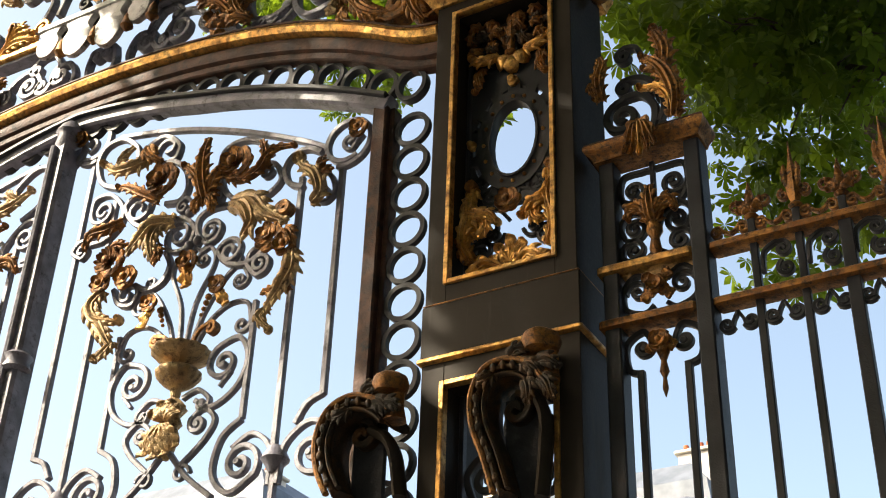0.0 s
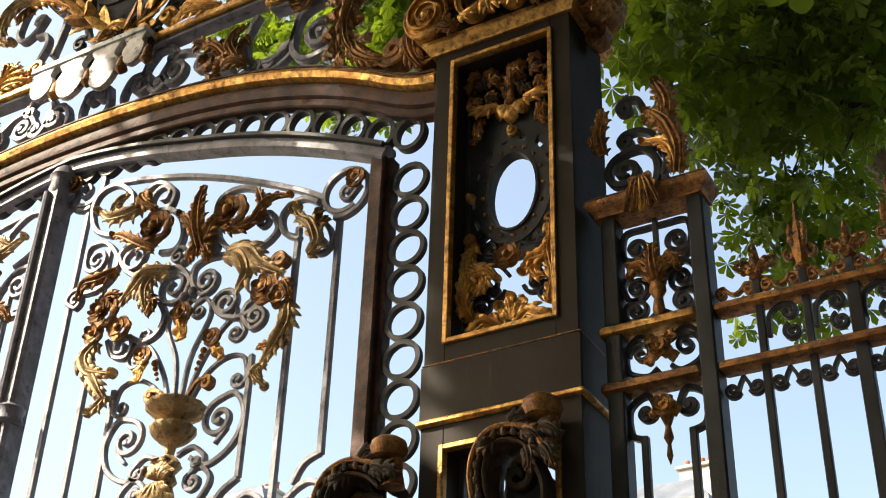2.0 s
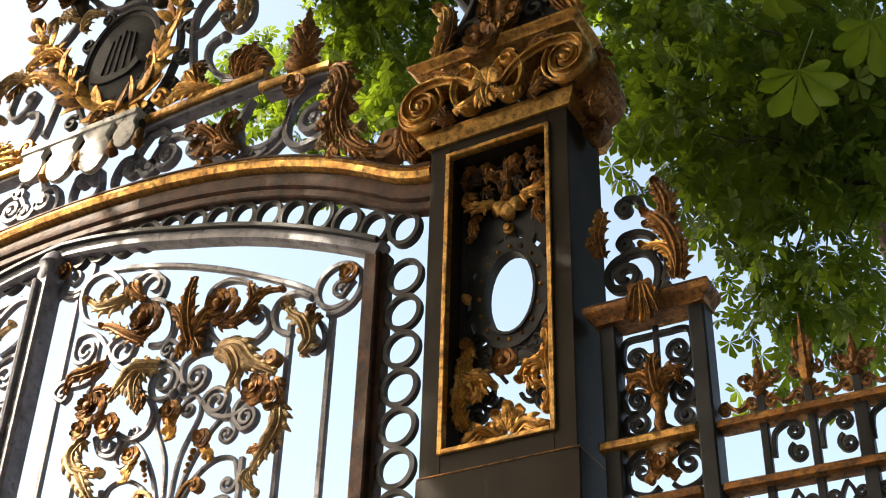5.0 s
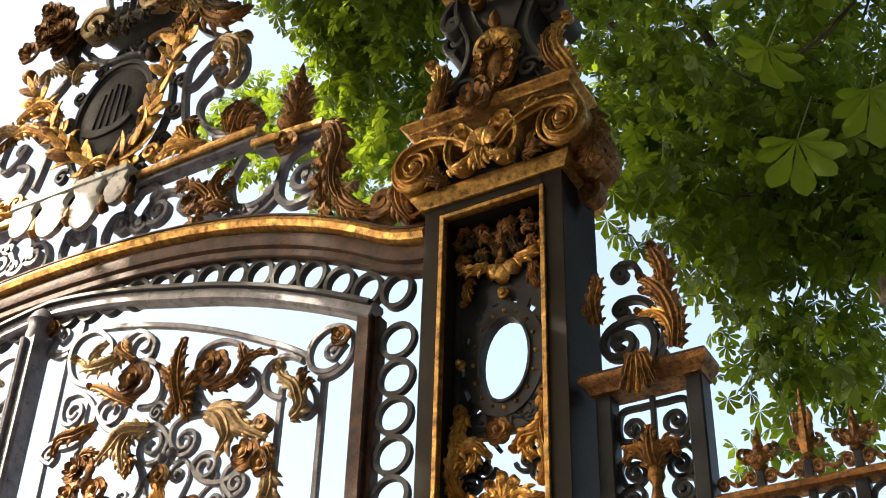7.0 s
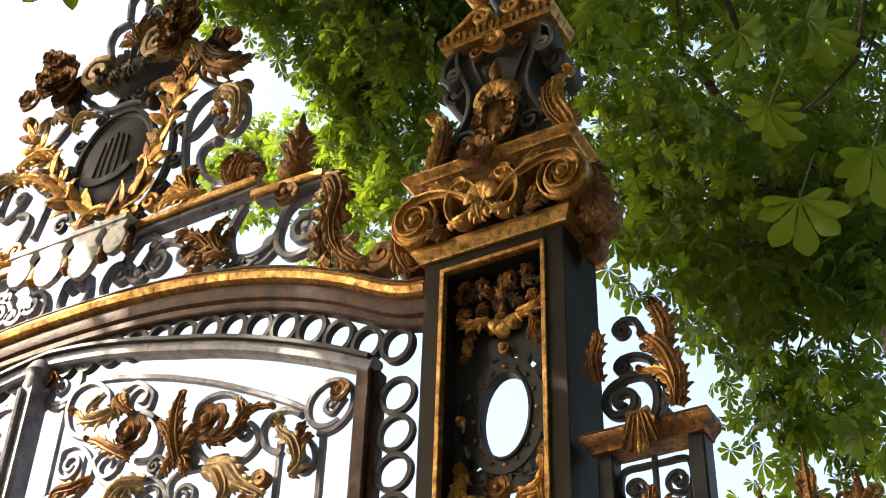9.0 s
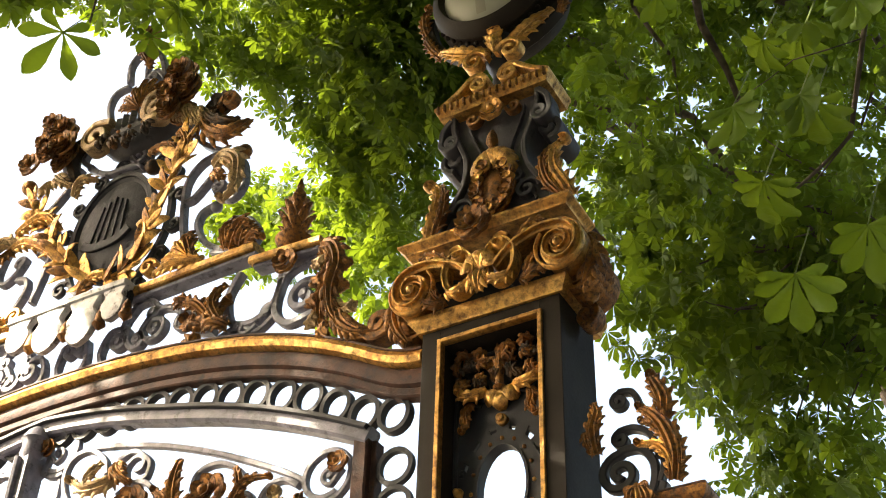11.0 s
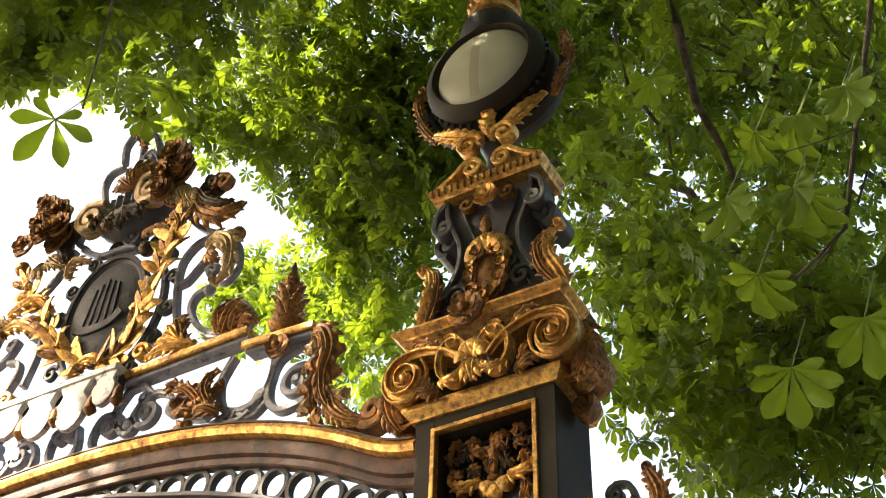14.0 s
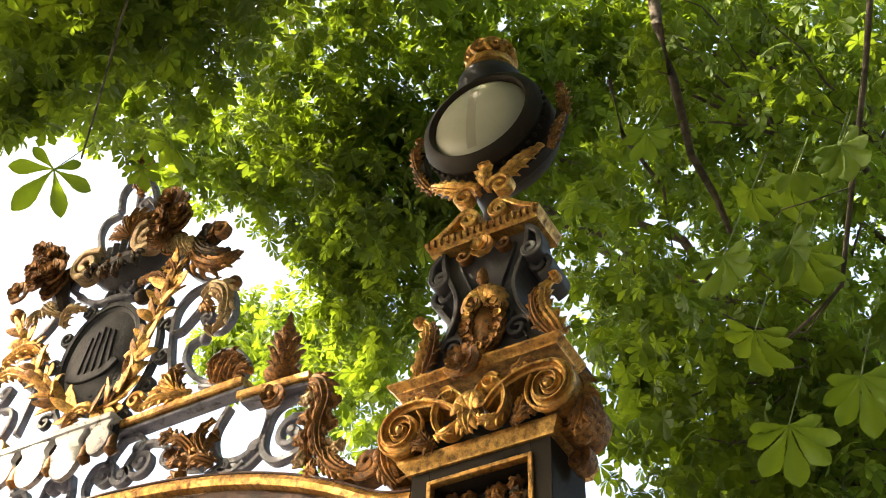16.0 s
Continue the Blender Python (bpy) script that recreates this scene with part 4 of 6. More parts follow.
    # the spray of stems, wound into hearts and loops
    gate_scroll(leafgate, [(A + s * 0.02, 4.78), (A + s * 0.05, 5.08), (A + s * 0.15, 5.32), (A + s * 0.11, 5.44), (A + s * 0.04, 5.42)], (A + s * 0.065, 5.37), 0.06, s * 1.3, 0.022, 0.03, name="stem")
    gate_scroll(leafgate, [(A + s * 0.05, 4.78), (A + s * 0.12, 5.00), (A + s * 0.24, 5.20), (A + s * 0.34, 5.26), (A + s * 0.41, 5.16)], (A + s * 0.35, 5.16), 0.06, -s * 1.3, 0.022, 0.03, name="stem")
    gate_scroll(leafgate, [(A + s * 0.08, 4.78), (A + s * 0.17, 4.94), (A + s * 0.30, 5.02), (A + s * 0.42, 5.00), (A + s * 0.455, 4.90)], (A + s * 0.40, 4.87), 0.06, -s * 1.2, 0.024, 0.03, name="stem")
    gate_scroll(leafgate, [(A + s * 0.06, 4.79), (A + s * 0.12, 4.90), (A + s * 0.20, 4.93)], (A + s * 0.19, 4.89), 0.04, -s * 0.9, 0.026, 0.05, material=OLDGOLD, name="gilt_stem")
    part("stem_curl", Mesh().sweep(spiral(A + s * 0.30, 5.31, 0.045, -60 if s > 0 else 240, s * 1.2), 0.018, 0.03), WEATHERED_LIT, leafgate)
    part("loop", Mesh().ring(A + s * 0.04, 5.475, 0.035, 0.035, 0.018, 0.03), WEATHERED_LIT, leafgate)
    bloom("bloom_drop", A + s * 0.24, 5.13, 0.06, 0.11, 5, 2, 0.0, OLDGOLD, leafgate)
    part("bloom_drop", Mesh().leaf(A + s * 0.23, 5.12, -60 if s > 0 else -120, 0.16, 0.07, 0, 0.12, 0.03, 0.02, 3), GOLD, leafgate)
    for k in range(4):
        part("berry", Mesh().ball(A + s * (0.17 - 0.012 * k), 0.12, 5.08 - 0.035 * k, 0.02 - 0.003 * k), OLDGOLD, leafgate)


# head of the leaf: C scrolls, ring scrolls, roses and fronds
def wind(pts, c=None, turns=1.4, w=0.034, name="scroll"):
    """A flat bar through points that winds up round c."""
    p = smooth(pts)
    if c:
        a = math.degrees(math.atan2(pts[-1][1] - c[1], pts[-1][0] - c[0]))
        p = p[:-1] + spiral(c[0], c[1], math.hypot(pts[-1][0] - c[0], pts[-1][1] - c[1]), a, turns, 0.22)
    return part(name, Mesh().sweep(p, w, 0.045, 0.15, lambda s: 1 - 0.3 * s if c else 1), WEATHERED_LIT, leafgate)


def frond(pts, w, old=True, lobes=5, side=0, curl=0.0, y=0.11, name="acanthus_leaf"):
    return part(name, Mesh().frond(pts, w, y, lobes, side, 0.5, curl), OLDGOLD if old else GILT, leafgate)


wind([(-2.744, 6.098), (-2.885, 6.18), (-2.95, 6.347), (-2.91, 6.466), (-2.774, 6.488), (-2.643, 6.387), (-2.61, 6.29)])
wind([(-2.537, 6.352), (-2.417, 6.386), (-2.286, 6.29), (-2.286, 6.193)], (-2.371, 6.276), -1.2)
wind([(-2.492, 6.116), (-2.399, 6.162), (-2.287, 6.148), (-2.191, 6.043), (-2.161, 5.915), (-2.208, 5.841), (-2.32, 5.851)])
wind([(-1.932, 6.001), (-1.913, 6.097), (-1.828, 6.139), (-1.715, 6.122), (-1.613, 6.051), (-1.563, 5.967)])
wind([(-1.912, 5.975), (-1.892, 5.841), (-1.794, 5.725), (-1.667, 5.668), (-1.544, 5.684), (-1.467, 5.756), (-1.503, 5.861)], (-1.564, 5.845), 1.3)
wind([(-1.307, 5.654), (-1.409, 5.715), (-1.444, 5.826), (-1.391, 5.903), (-1.296, 5.915), (-1.202, 5.857)])
wind([(-1.2, 5.749), (-1.118, 5.666), (-1.086, 5.564), (-1.133, 5.512)], (-1.161, 5.572), -1.0, 0.03)
wind([(-2.92, 5.726), (-2.767, 5.723), (-2.667, 5.8), (-2.657, 5.918), (-2.775, 6.053), (-2.904, 6.059), (-2.919, 5.963)], (-2.824, 5.943), 1.5)
wind([(-2.837, 5.759), (-2.965, 5.762), (-3.013, 5.695), (-2.935, 5.633)], (-2.943, 5.688), 1.1, 0.03)
wind([(-2.253, 5.712), (-2.376, 5.692), (-2.538, 5.77), (-2.636, 5.904), (-2.62, 5.957)], (-2.529, 5.876), -1.5)
wind([(-2.253, 5.712), (-2.141, 5.695), (-2.058, 5.594), (-2.075, 5.5)], (-2.167, 5.579), -1.6, 0.032)
wind([(-1.822, 5.695), (-1.953, 5.702), (-2.035, 5.657), (-2.027, 5.555), (-1.956, 5.467)], (-1.929, 5.55), 1.6, 0.032)
wind([(-1.5, 5.384), (-1.562, 5.278), (-1.673, 5.25), (-1.796, 5.297), (-1.856, 5.387)], (-1.766, 5.362), -1.6)
wind([(-1.516, 5.33), (-1.606, 5.319), (-1.633, 5.239), (-1.568, 5.151)], (-1.547, 5.22), 1.6)
wind([(-2.256, 5.496), (-2.204, 5.391), (-2.243, 5.29), (-2.345, 5.264), (-2.448, 5.32)])
wind([(-2.612, 5.332), (-2.554, 5.22), (-2.455, 5.188), (-2.417, 5.245)], (-2.496, 5.265), 1.2, 0.03)
for x, z in ([(-2.103, 5.715), (-2.071, 5.476), (-2.009, 5.496), (-2.069, 5.737)]):
    part("collar_knob", Mesh().ball(x, 0.13, z, 0.03), WEATHERED_LIT, leafgate)
wind([(-2.074, 5.766), (-2.149, 5.839), (-2.196, 5.822)], (-2.173, 5.783), 1.2, 0.026)
wind([(-1.959, 5.743), (-1.894, 5.747), (-1.887, 5.808)], (-1.935, 5.799), 1.2, 0.026)
frond([(-2.486, 6.22), (-2.565, 6.169), (-2.701, 6.174), (-2.834, 6.28)], 0.12, False, 5, 0, -0.025)
frond([(-2.745, 6.228), (-2.667, 6.272), (-2.608, 6.339)], 0.08, False, 4)
frond([(-2.504, 6.313), (-2.46, 6.222), (-2.356, 6.138)], 0.10, True, 4)
bloom("rose", -2.322, 5.995, 0.125, 0.12, 7, 3, 15, OLDGOLD, leafgate)
bloom("rosebud", -2.367, 5.956, 0.05, 0.08, 5, 2, 40, OLDGOLD, leafgate)
frond([(-2.332, 5.861), (-2.457, 5.931), (-2.578, 6.008), (-2.675, 6.046)], 0.09, True, 5, 0, 0.018)
frond([(-1.965, 5.715), (-1.997, 5.866), (-2.009, 6.047), (-2.008, 6.203)], 0.13, True, 6)
frond([(-1.98, 5.808), (-2.051, 5.941), (-2.16, 6.04)], 0.10, True, 4, 0, 0.02)
frond([(-1.955, 5.808), (-1.892, 5.875), (-1.847, 5.956)], 0.10, True, 4)
frond([(-1.976, 5.785), (-2.008, 5.728), (-2.039, 5.668)], 0.08, True, 3)
frond([(-1.967, 5.782), (-1.898, 5.703), (-1.904, 5.636)], 0.08, True, 3)
bloom("rose", -1.76, 5.925, 0.125, 0.11, 7, 3, 0.0, OLDGOLD, leafgate)
frond([(-1.827, 5.877), (-1.717, 5.811), (-1.588, 5.825), (-1.528, 5.908), (-1.461, 5.941), (-1.359, 5.931)], 0.085, True, 7, 0, 0.02)
frond([(-1.558, 5.837), (-1.555, 5.947), (-1.6, 6.049)], 0.07, True, 4)
frond([(-1.217, 5.507), (-1.147, 5.545), (-1.18, 5.659), (-1.262, 5.73), (-1.315, 5.808)], 0.11, False, 5, 0, 0.04)
frond([(-1.204, 5.688), (-1.148, 5.723), (-1.145, 5.775)], 0.07, True, 3)
frond([(-1.185, 5.644), (-1.113, 5.659), (-1.078, 5.685)], 0.06, True, 3)
frond([(-1.779, 5.66), (-1.65, 5.584), (-1.588, 5.461), (-1.663, 5.394)], 0.15, False, 5, 1)
frond([(-1.779, 5.66), (-1.6, 5.614), (-1.484, 5.49), (-1.347, 5.407)], 0.13, False, 6)
part("curl_knob", Mesh().sweep(spiral(-1.379, 5.497, 0.05, 200, -1.4), 0.035, 0.07, 0.10), OLDGOLD, leafgate)
bloom("rose", -1.457, 5.335, 0.10, 0.11, 7, 3, 0.0, OLDGOLD, leafgate)
bloom("rose", -1.352, 5.263, 0.075, 0.11, 6, 2, 0.0, OLDGOLD, leafgate)
frond([(-1.379, 5.371), (-1.313, 5.309), (-1.289, 5.224)], 0.08, True, 4)
frond([(-1.318, 5.22), (-1.288, 5.079), (-1.341, 4.97), (-1.437, 4.872)], 0.12, False, 7)
frond([(-1.293, 4.997), (-1.37, 4.976), (-1.474, 4.988)], 0.07, True, 4)
frond([(-1.433, 4.896), (-1.453, 4.821), (-1.386, 4.745)], 0.07, False, 4, 0, 0.025)
frond([(-2.188, 5.672), (-2.322, 5.672), (-2.408, 5.587), (-2.515, 5.524)], 0.13, False, 6)
frond([(-2.29, 5.678), (-2.317, 5.554), (-2.297, 5.404)], 0.11, False, 5)
frond([(-2.303, 5.525), (-2.246, 5.441), (-2.294, 5.386)], 0.07, True, 3)
frond([(-2.604, 5.791), (-2.701, 5.746), (-2.822, 5.732), (-2.874, 5.643)], 0.10, True, 5)
bloom("sunflower", -2.619, 5.488, 0.115, 0.11, 11, 3, 0.0, OLDGOLD, leafgate)
bloom("rose", -2.48, 5.353, 0.085, 0.11, 6, 2, 10, OLDGOLD, leafgate)
bloom("rose", -2.679, 5.366, 0.075, 0.11, 6, 2, 30, OLDGOLD, leafgate)
frond([(-2.668, 5.595), (-2.581, 5.594), (-2.509, 5.582)], 0.07, True, 4)
frond([(-2.66, 5.318), (-2.697, 5.215), (-2.638, 5.105), (-2.477, 5.06)], 0.12, False, 6, 0, -0.03)
frond([(-2.681, 5.142), (-2.578, 5.024), (-2.491, 4.89)], 0.11, False, 5)
frond([(-2.502, 4.942), (-2.528, 4.87), (-2.597, 4.843)], 0.08, False, 4, 0, 0.03)
bloom("mid_bloom", A, 5.34, 0.075, 0.11, 6, 2, 0.0, OLDGOLD, leafgate)
part("mid_drop", Mesh().leaf(A, 5.34, -90, 0.18, 0.10, 0, 0.11, 0.04, 0.02, 3), GOLD, leafgate)
part("urn", Mesh().lathe(A, 0.16, smooth([(0.02, 4.50), (0.028, 4.54), (0.035, 4.565), (0.085, 4.60), (0.122, 4.645), (0.118, 4.675), (0.06, 4.70), (0.05, 4.715), (0.11, 4.735), (0.155, 4.765), (0.166, 4.785), (0.158, 4.80), (0.12, 4.80)], 3), 72, 0.025, 14), GILT, leafgate, "fluted gilded urn")
part("vase_foot", Mesh().lathe(A, 0.16, [(0.015, 4.16), (0.04, 4.22), (0.055, 4.30), (0.04, 4.34), (0.06, 4.37), (0.042, 4.41), (0.075, 4.46), (0.05, 4.49), (0.026, 4.51)], 48, 0.08, 6), GILT, leafgate)
for a in (-45, -15, 15, 45):
    part("vase_leaf", Mesh().leaf(A, 4.34, -90 + a, 0.22, 0.09, -a * 0.7, 0.10, 0.05, 0.03, 4), GILT, leafgate)
    part("vase_collar_leaf", Mesh().leaf(A, 4.36, 90 + a, 0.14, 0.07, a, 0.11, 0.05, 0.05, 2), GILT, leafgate)
for z in (2.6, 2.45, 0.2):
    part("rail", Mesh().box(XC + 0.03, -0.85, 0.13, 0.19, z - 0.03, z + 0.03, 0.005), WEATHERED_LIT, leafgate)
for k in range(9):
    x = -0.98 - 0.25 * k
    part("low_bar", Mesh().box(x - 0.015, x + 0.015, 0.145, 0.175, 0.2, 2.45, 0.004), WEATHERED_LIT, leafgate)
part("low_panel", Mesh().box(XC + 0.03, -0.85, 0.155, 0.165, 0.2, 1.2, 0.003), WEATHERED_LIT, leafgate)
mirror = Matrix.Translation((2 * XC, 0, 0)) @ Matrix.Diagonal((-1, 1, 1, 1))
copy_thing(leafgate, mirror @ Matrix.Translation(leafgate.location))
copy_thing(jamb, mirror @ Matrix.Translation(jamb.location))
part("meeting_stile", Mesh().box(XC - 0.12, XC - 0.005, 0.02, 0.17, 0.1, 6.56, 0.02), WEATHERED_LIT, leafgate)
part("meeting_bead", Mesh().sweep([(XC - 0.095, 0.2), (XC - 0.095, 6.5)], 0.045, 0.05, 0.01, None, True), WEATHERED_LIT, leafgate)
part("stile_cap", Mesh().lathe(XC - 0.06, 0.08, [(0.06, 6.50), (0.08, 6.54), (0.07, 6.60), (0.09, 6.64), (0.06, 6.70), (0.03, 6.73)], 14), WEATHERED_LIT, leafgate)
for z in (4.95, 3.4):
    part("stile_collar", Mesh().lathe(XC - 0.06, 0.07, [(0.07, z - 0.06), (0.09, z - 0.04), (0.075, z), (0.09, z + 0.04), (0.07, z + 0.06)], 14), WEATHERED_LIT, leafgate)


# ---- crest over the arch ----
crest = thing("gate_crest", (-1.9, 0.12, 7.0), "iron scroll crest with gilded rails and acanthus, on the arch", "gate crest", "halves of the crest")
part("upper_rail", Mesh().sweep([(-2.66, 7.57), (-1.66, 7.59)], 0.06, 0.14, 0.10), GOLD, crest)
part("upper_rail_fillet", Mesh().sweep([(-2.66, 7.525), (-1.66, 7.545)], 0.03, 0.10, 0.11), WEATHERED_LIT, crest)
part("step_rail", Mesh().sweep([(-1.68, 7.475), (-1.16, 7.445)], 0.055, 0.14, 0.10), GOLD, crest)
part("step_fillet", Mesh().sweep([(-1.66, 7.435), (-1.18, 7.405)], 0.03, 0.10, 0.11), WEATHERED_LIT, crest)
gate_scroll(crest, [(-1.80, 7.48), (-1.88, 7.30), (-1.82, 7.10), (-1.64, 7.06), (-1.50, 7.18), (-1.48, 7.40)], None, 0, 0, 0.05, 0.06, 0.14)
gate_scroll(crest, [(-1.20, 7.40), (-1.44, 7.34), (-1.50, 7.10), (-1.40, 6.96), (-1.22, 6.98)], (-1.30, 7.12), 0.1, 1.4, 0.05, 0.06, 0.14)
gate_scroll(crest, [(-1.90, 7.02), (-1.76, 7.06), (-1.62, 6.98), (-1.50, 7.06)], (-1.56, 7.10), 0.05, 1.0, 0.034, 0.05, 0.14)
gate_scroll(crest, [(-1.94, 7.08), (-2.10, 7.14), (-2.28, 7.36), (-2.44, 7.40), (-2.54, 7.28)], (-2.43, 7.27), 0.09, 1.5, 0.042, 0.06, 0.13)
gate_scroll(crest, [(-2.02, 7.10), (-2.14, 7.30), (-2.24, 7.28)], (-2.20, 7.23), 0.05, 1.2, 0.036, 0.06, 0.13)
gate_scroll(crest, [(-2.60, 7.52), (-2.70, 7.36), (-2.62, 7.18)], (-2.56, 7.22), 0.05, 1.2, 0.044, 0.06, 0.13)
gate_scroll(crest, [(-2.62, 7.50), (-2.50, 7.50), (-2.42, 7.42)], (-2.47, 7.40), 0.05, -1.2, 0.036, 0.06, 0.13)
gate_scroll(crest, [(-2.80, 7.06), (-2.86, 7.20), (-2.80, 7.34), (-2.68, 7.34)], (-2.72, 7.26), 0.08, -1.4, 0.04, 0.06, 0.13)
gate_scroll(crest, [(-3.06, 7.06), (-2.98, 7.18), (-3.00, 7.34)], (-3.05, 7.30), 0.06, 1.2, 0.036, 0.06, 0.13)
gate_scroll(crest, [(-1.62, 7.02), (-1.70, 6.98), (-1.80, 7.02)], (-1.76, 7.04), 0.04, 1.2, 0.03, 0.05, 0.13)
for pts in ([(-2.10, 7.30), (-2.18, 7.34), (-2.24, 7.32)], [(-1.96, 7.16), (-2.04, 7.26), (-2.12, 7.30), (-2.20, 7.33)], [(-1.86, 7.08), (-1.92, 7.20), (-1.90, 7.30), (-1.84, 7.36)], [(-1.80, 7.04), (-1.90, 7.08), (-1.98, 7.06)]):
    part("low_plume", Mesh().frond(pts, 0.10, 0.08, 4), OLDGOLD, crest)
for x, z, a, l, w, b in ((-1.95, 7.08, 120, 0.26, 0.14, -50), (-2.00, 7.12, 165, 0.24, 0.13, -60), (-1.92, 7.12, 75, 0.22, 0.11, -80), (-2.02, 7.06, 195, 0.16, 0.10, 40)):
    part("low_leaf", Mesh().leaf(x, z, a, l, w, b, 0.10, 0.06, 0.06, 4), OLDGOLD, crest)
for pts, w, y in (([(-1.18, 7.40), (-1.11, 7.32), (-1.08, 7.18), (-1.12, 7.00), (-1.12, 6.84), (-1.06, 6.72)], 0.10, 0.10), ([(-1.15, 7.40), (-1.06, 7.34), (-1.00, 7.18), (-1.03, 7.00), (-1.01, 6.84), (-0.93, 6.72)], 0.11, 0.06),
                  ([(-1.00, 6.90), (-0.95, 6.76), (-0.85, 6.66), (-0.72, 6.62)], 0.09, 0.06)):
    part("end_acanthus", Mesh().frond(pts, w * 1.25, y, 8), OLDGOLD, crest)
for k, (x, z, a, l) in enumerate(((-1.10, 7.30, 215, 0.13), (-1.09, 7.18, 222, 0.15), (-1.12, 7.04, 230, 0.14), (-1.13, 6.90, 245, 0.14), (-1.00, 7.22, -40, 0.12), (-1.00, 7.08, -55, 0.13), (-1.01, 6.94, -60, 0.12), (-1.06, 6.82, -95, 0.14), (-0.90, 6.70, -60, 0.10), (-0.96, 6.84, 10, 0.12))):
    part("end_lobe", Mesh().leaf(x, z, a, l, 0.085, 25 if k < 4 else -25, 0.05, 0.04, 0.05, 3), GILT if k % 3 == 0 else OLDGOLD, crest)
part("end_curl", Mesh().sweep(smooth([(-1.02, 6.86), (-0.95, 6.72), (-0.82, 6.62)])[:-1] + spiral(-0.70, 6.67, 0.095, -150, 1.5), 0.055, 0.12, 0.08), OLDGOLD, crest)
bloom("rosette", -1.40, 7.36, 0.09, 0.06, 6, 2, 0.0, OLDGOLD, crest)
pine = Mesh().lathe(-1.40, 0.10, [(0.05, 7.48), (0.10, 7.52), (0.12, 7.56), (0.05, 7.60), (0.05, 7.64)], 14)
part("finial_foot", pine, OLDGOLD, crest)
part("finial_core", Mesh().lathe(-1.40, 0.10, [(0.04, 7.62), (0.062, 7.68), (0.062, 7.76), (0.042, 7.86), (0.025, 7.90)], 14), OLDGOLD, crest)
for q, (z, r, l) in enumerate(((7.60, 0.045, 0.12), (7.68, 0.055, 0.12), (7.76, 0.045, 0.11), (7.84, 0.025, 0.08))):
    for k in range(7):
        a = 2 * math.pi * (k + 0.5 * (q % 2)) / 7
        c, sn = math.cos(a), math.sin(a)
        part("finial_leaf", Mesh().petal(-1.40 + r * c, 0.10 + r * sn, z, (0.35 * c, 0.35 * sn, 1.0), (c, sn, -0.3), l * 0.85, 0.055, 0.2, 0.7, 6, 1.0), OLDGOLD, crest)
part("finial_tip", Mesh().lathe(-1.40, 0.10, [(0.03, 7.88), (0.045, 7.93), (0.02, 7.98), (0.025, 8.0), (0.004, 8.07)], 10), OLDGOLD, crest)
gate_scroll(crest, [(-1.72, 7.62), (-1.88, 7.66), (-2.06, 7.72)], None, 0, 0, 0.03, 0.05, 0.12)
for pts, w in (([(-1.88, 7.64), (-1.82, 7.74), (-1.76, 7.80), (-1.70, 7.76)], 0.12), ([(-1.80, 7.64), (-1.74, 7.72), (-1.67, 7.72)], 0.11), ([(-1.74, 7.63), (-1.66, 7.66), (-1.60, 7.63)], 0.09), ([(-1.90, 7.66), (-1.90, 7.78), (-1.84, 7.86)], 0.09)):
    part("mask_leaf", Mesh().frond(pts, w, 0.06, 4, 0, 0.5, 0.02), OLDGOLD, crest)
for k, a in enumerate((174, 160, 145, 128, 108)):
    c, sn = math.cos(radians(a)), math.sin(radians(a))
    part("fan_leaf", Mesh().frond([(-2.08 - 0.02 * k, 7.63), (-2.08 - 0.02 * k + 0.2 * c, 7.64 + 0.2 * sn), (-2.08 + (0.40 - 0.04 * k) * c, 7.60 + (0.42 - 0.05 * k) * sn)], 0.115, 0.07, 6), GOLD if k < 4 else OLDGOLD, crest)
part("hook_scroll", Mesh().sweep(smooth([(-1.851, 7.704), (-1.93, 7.764), (-1.974, 7.876), (-1.911, 7.936), (-1.779, 7.882), (-1.701, 7.755), (-1.726, 7.682)]), 0.05, 0.06, 0.12), WEATHERED_LIT, crest)
part("fan_curl", Mesh().sweep(spiral(-2.52, 7.72, 0.07, 0, 1.3), 0.03, 0.08, 0.06), GOLD, crest)
copy_thing(crest, Matrix.Translation((2 * -3.10, 0, 0)) @ Matrix.Diagonal((-1, 1, 1, 1)) @ Matrix.Translation(crest.location))

shield = thing("medallion", (-3.09, 0.1, 7.4), "dark oval medallion with ship relief, gilded laurel and crown", "medallion")
MX, MZ = -2.975, 8.275
part("disc", Mesh().drum(MX, MZ, [(0.335, 0.16), (0.34, 0.08), (0.315, 0.055), (0.295, 0.068), (0.24, 0.045), (0.12, 0.032), (0.02, 0.028)], 48, 1.33), MEDAL, shield)
part("rim", Mesh().ring(MX, MZ, 0.335, 0.445, 0.035, 0.07, 0.08, 48), MEDAL, shield)
part("back_oval", Mesh().ring(MX, MZ, 0.445, 0.57, 0.035, 0.05, 0.15, 40), IRON, shield)
for k in range(16):
    a = 2 * math.pi * (k + 0.5) / 16
    part("back_curl", Mesh().sweep(spiral(MX + 0.525 * math.cos(a), MZ + 0.66 * math.sin(a), 0.07, math.degrees(a) + 180, 1.3 if k % 2 else -1.3), 0.028, 0.045, 0.14), IRON, shield)
part("relief_hull", Mesh().sweep(smooth([(MX - 0.20, MZ - 0.14), (MX - 0.08, MZ - 0.19), (MX + 0.10, MZ - 0.18), (MX + 0.20, MZ - 0.11)]), 0.07, 0.03, 0.035), MEDAL, shield)
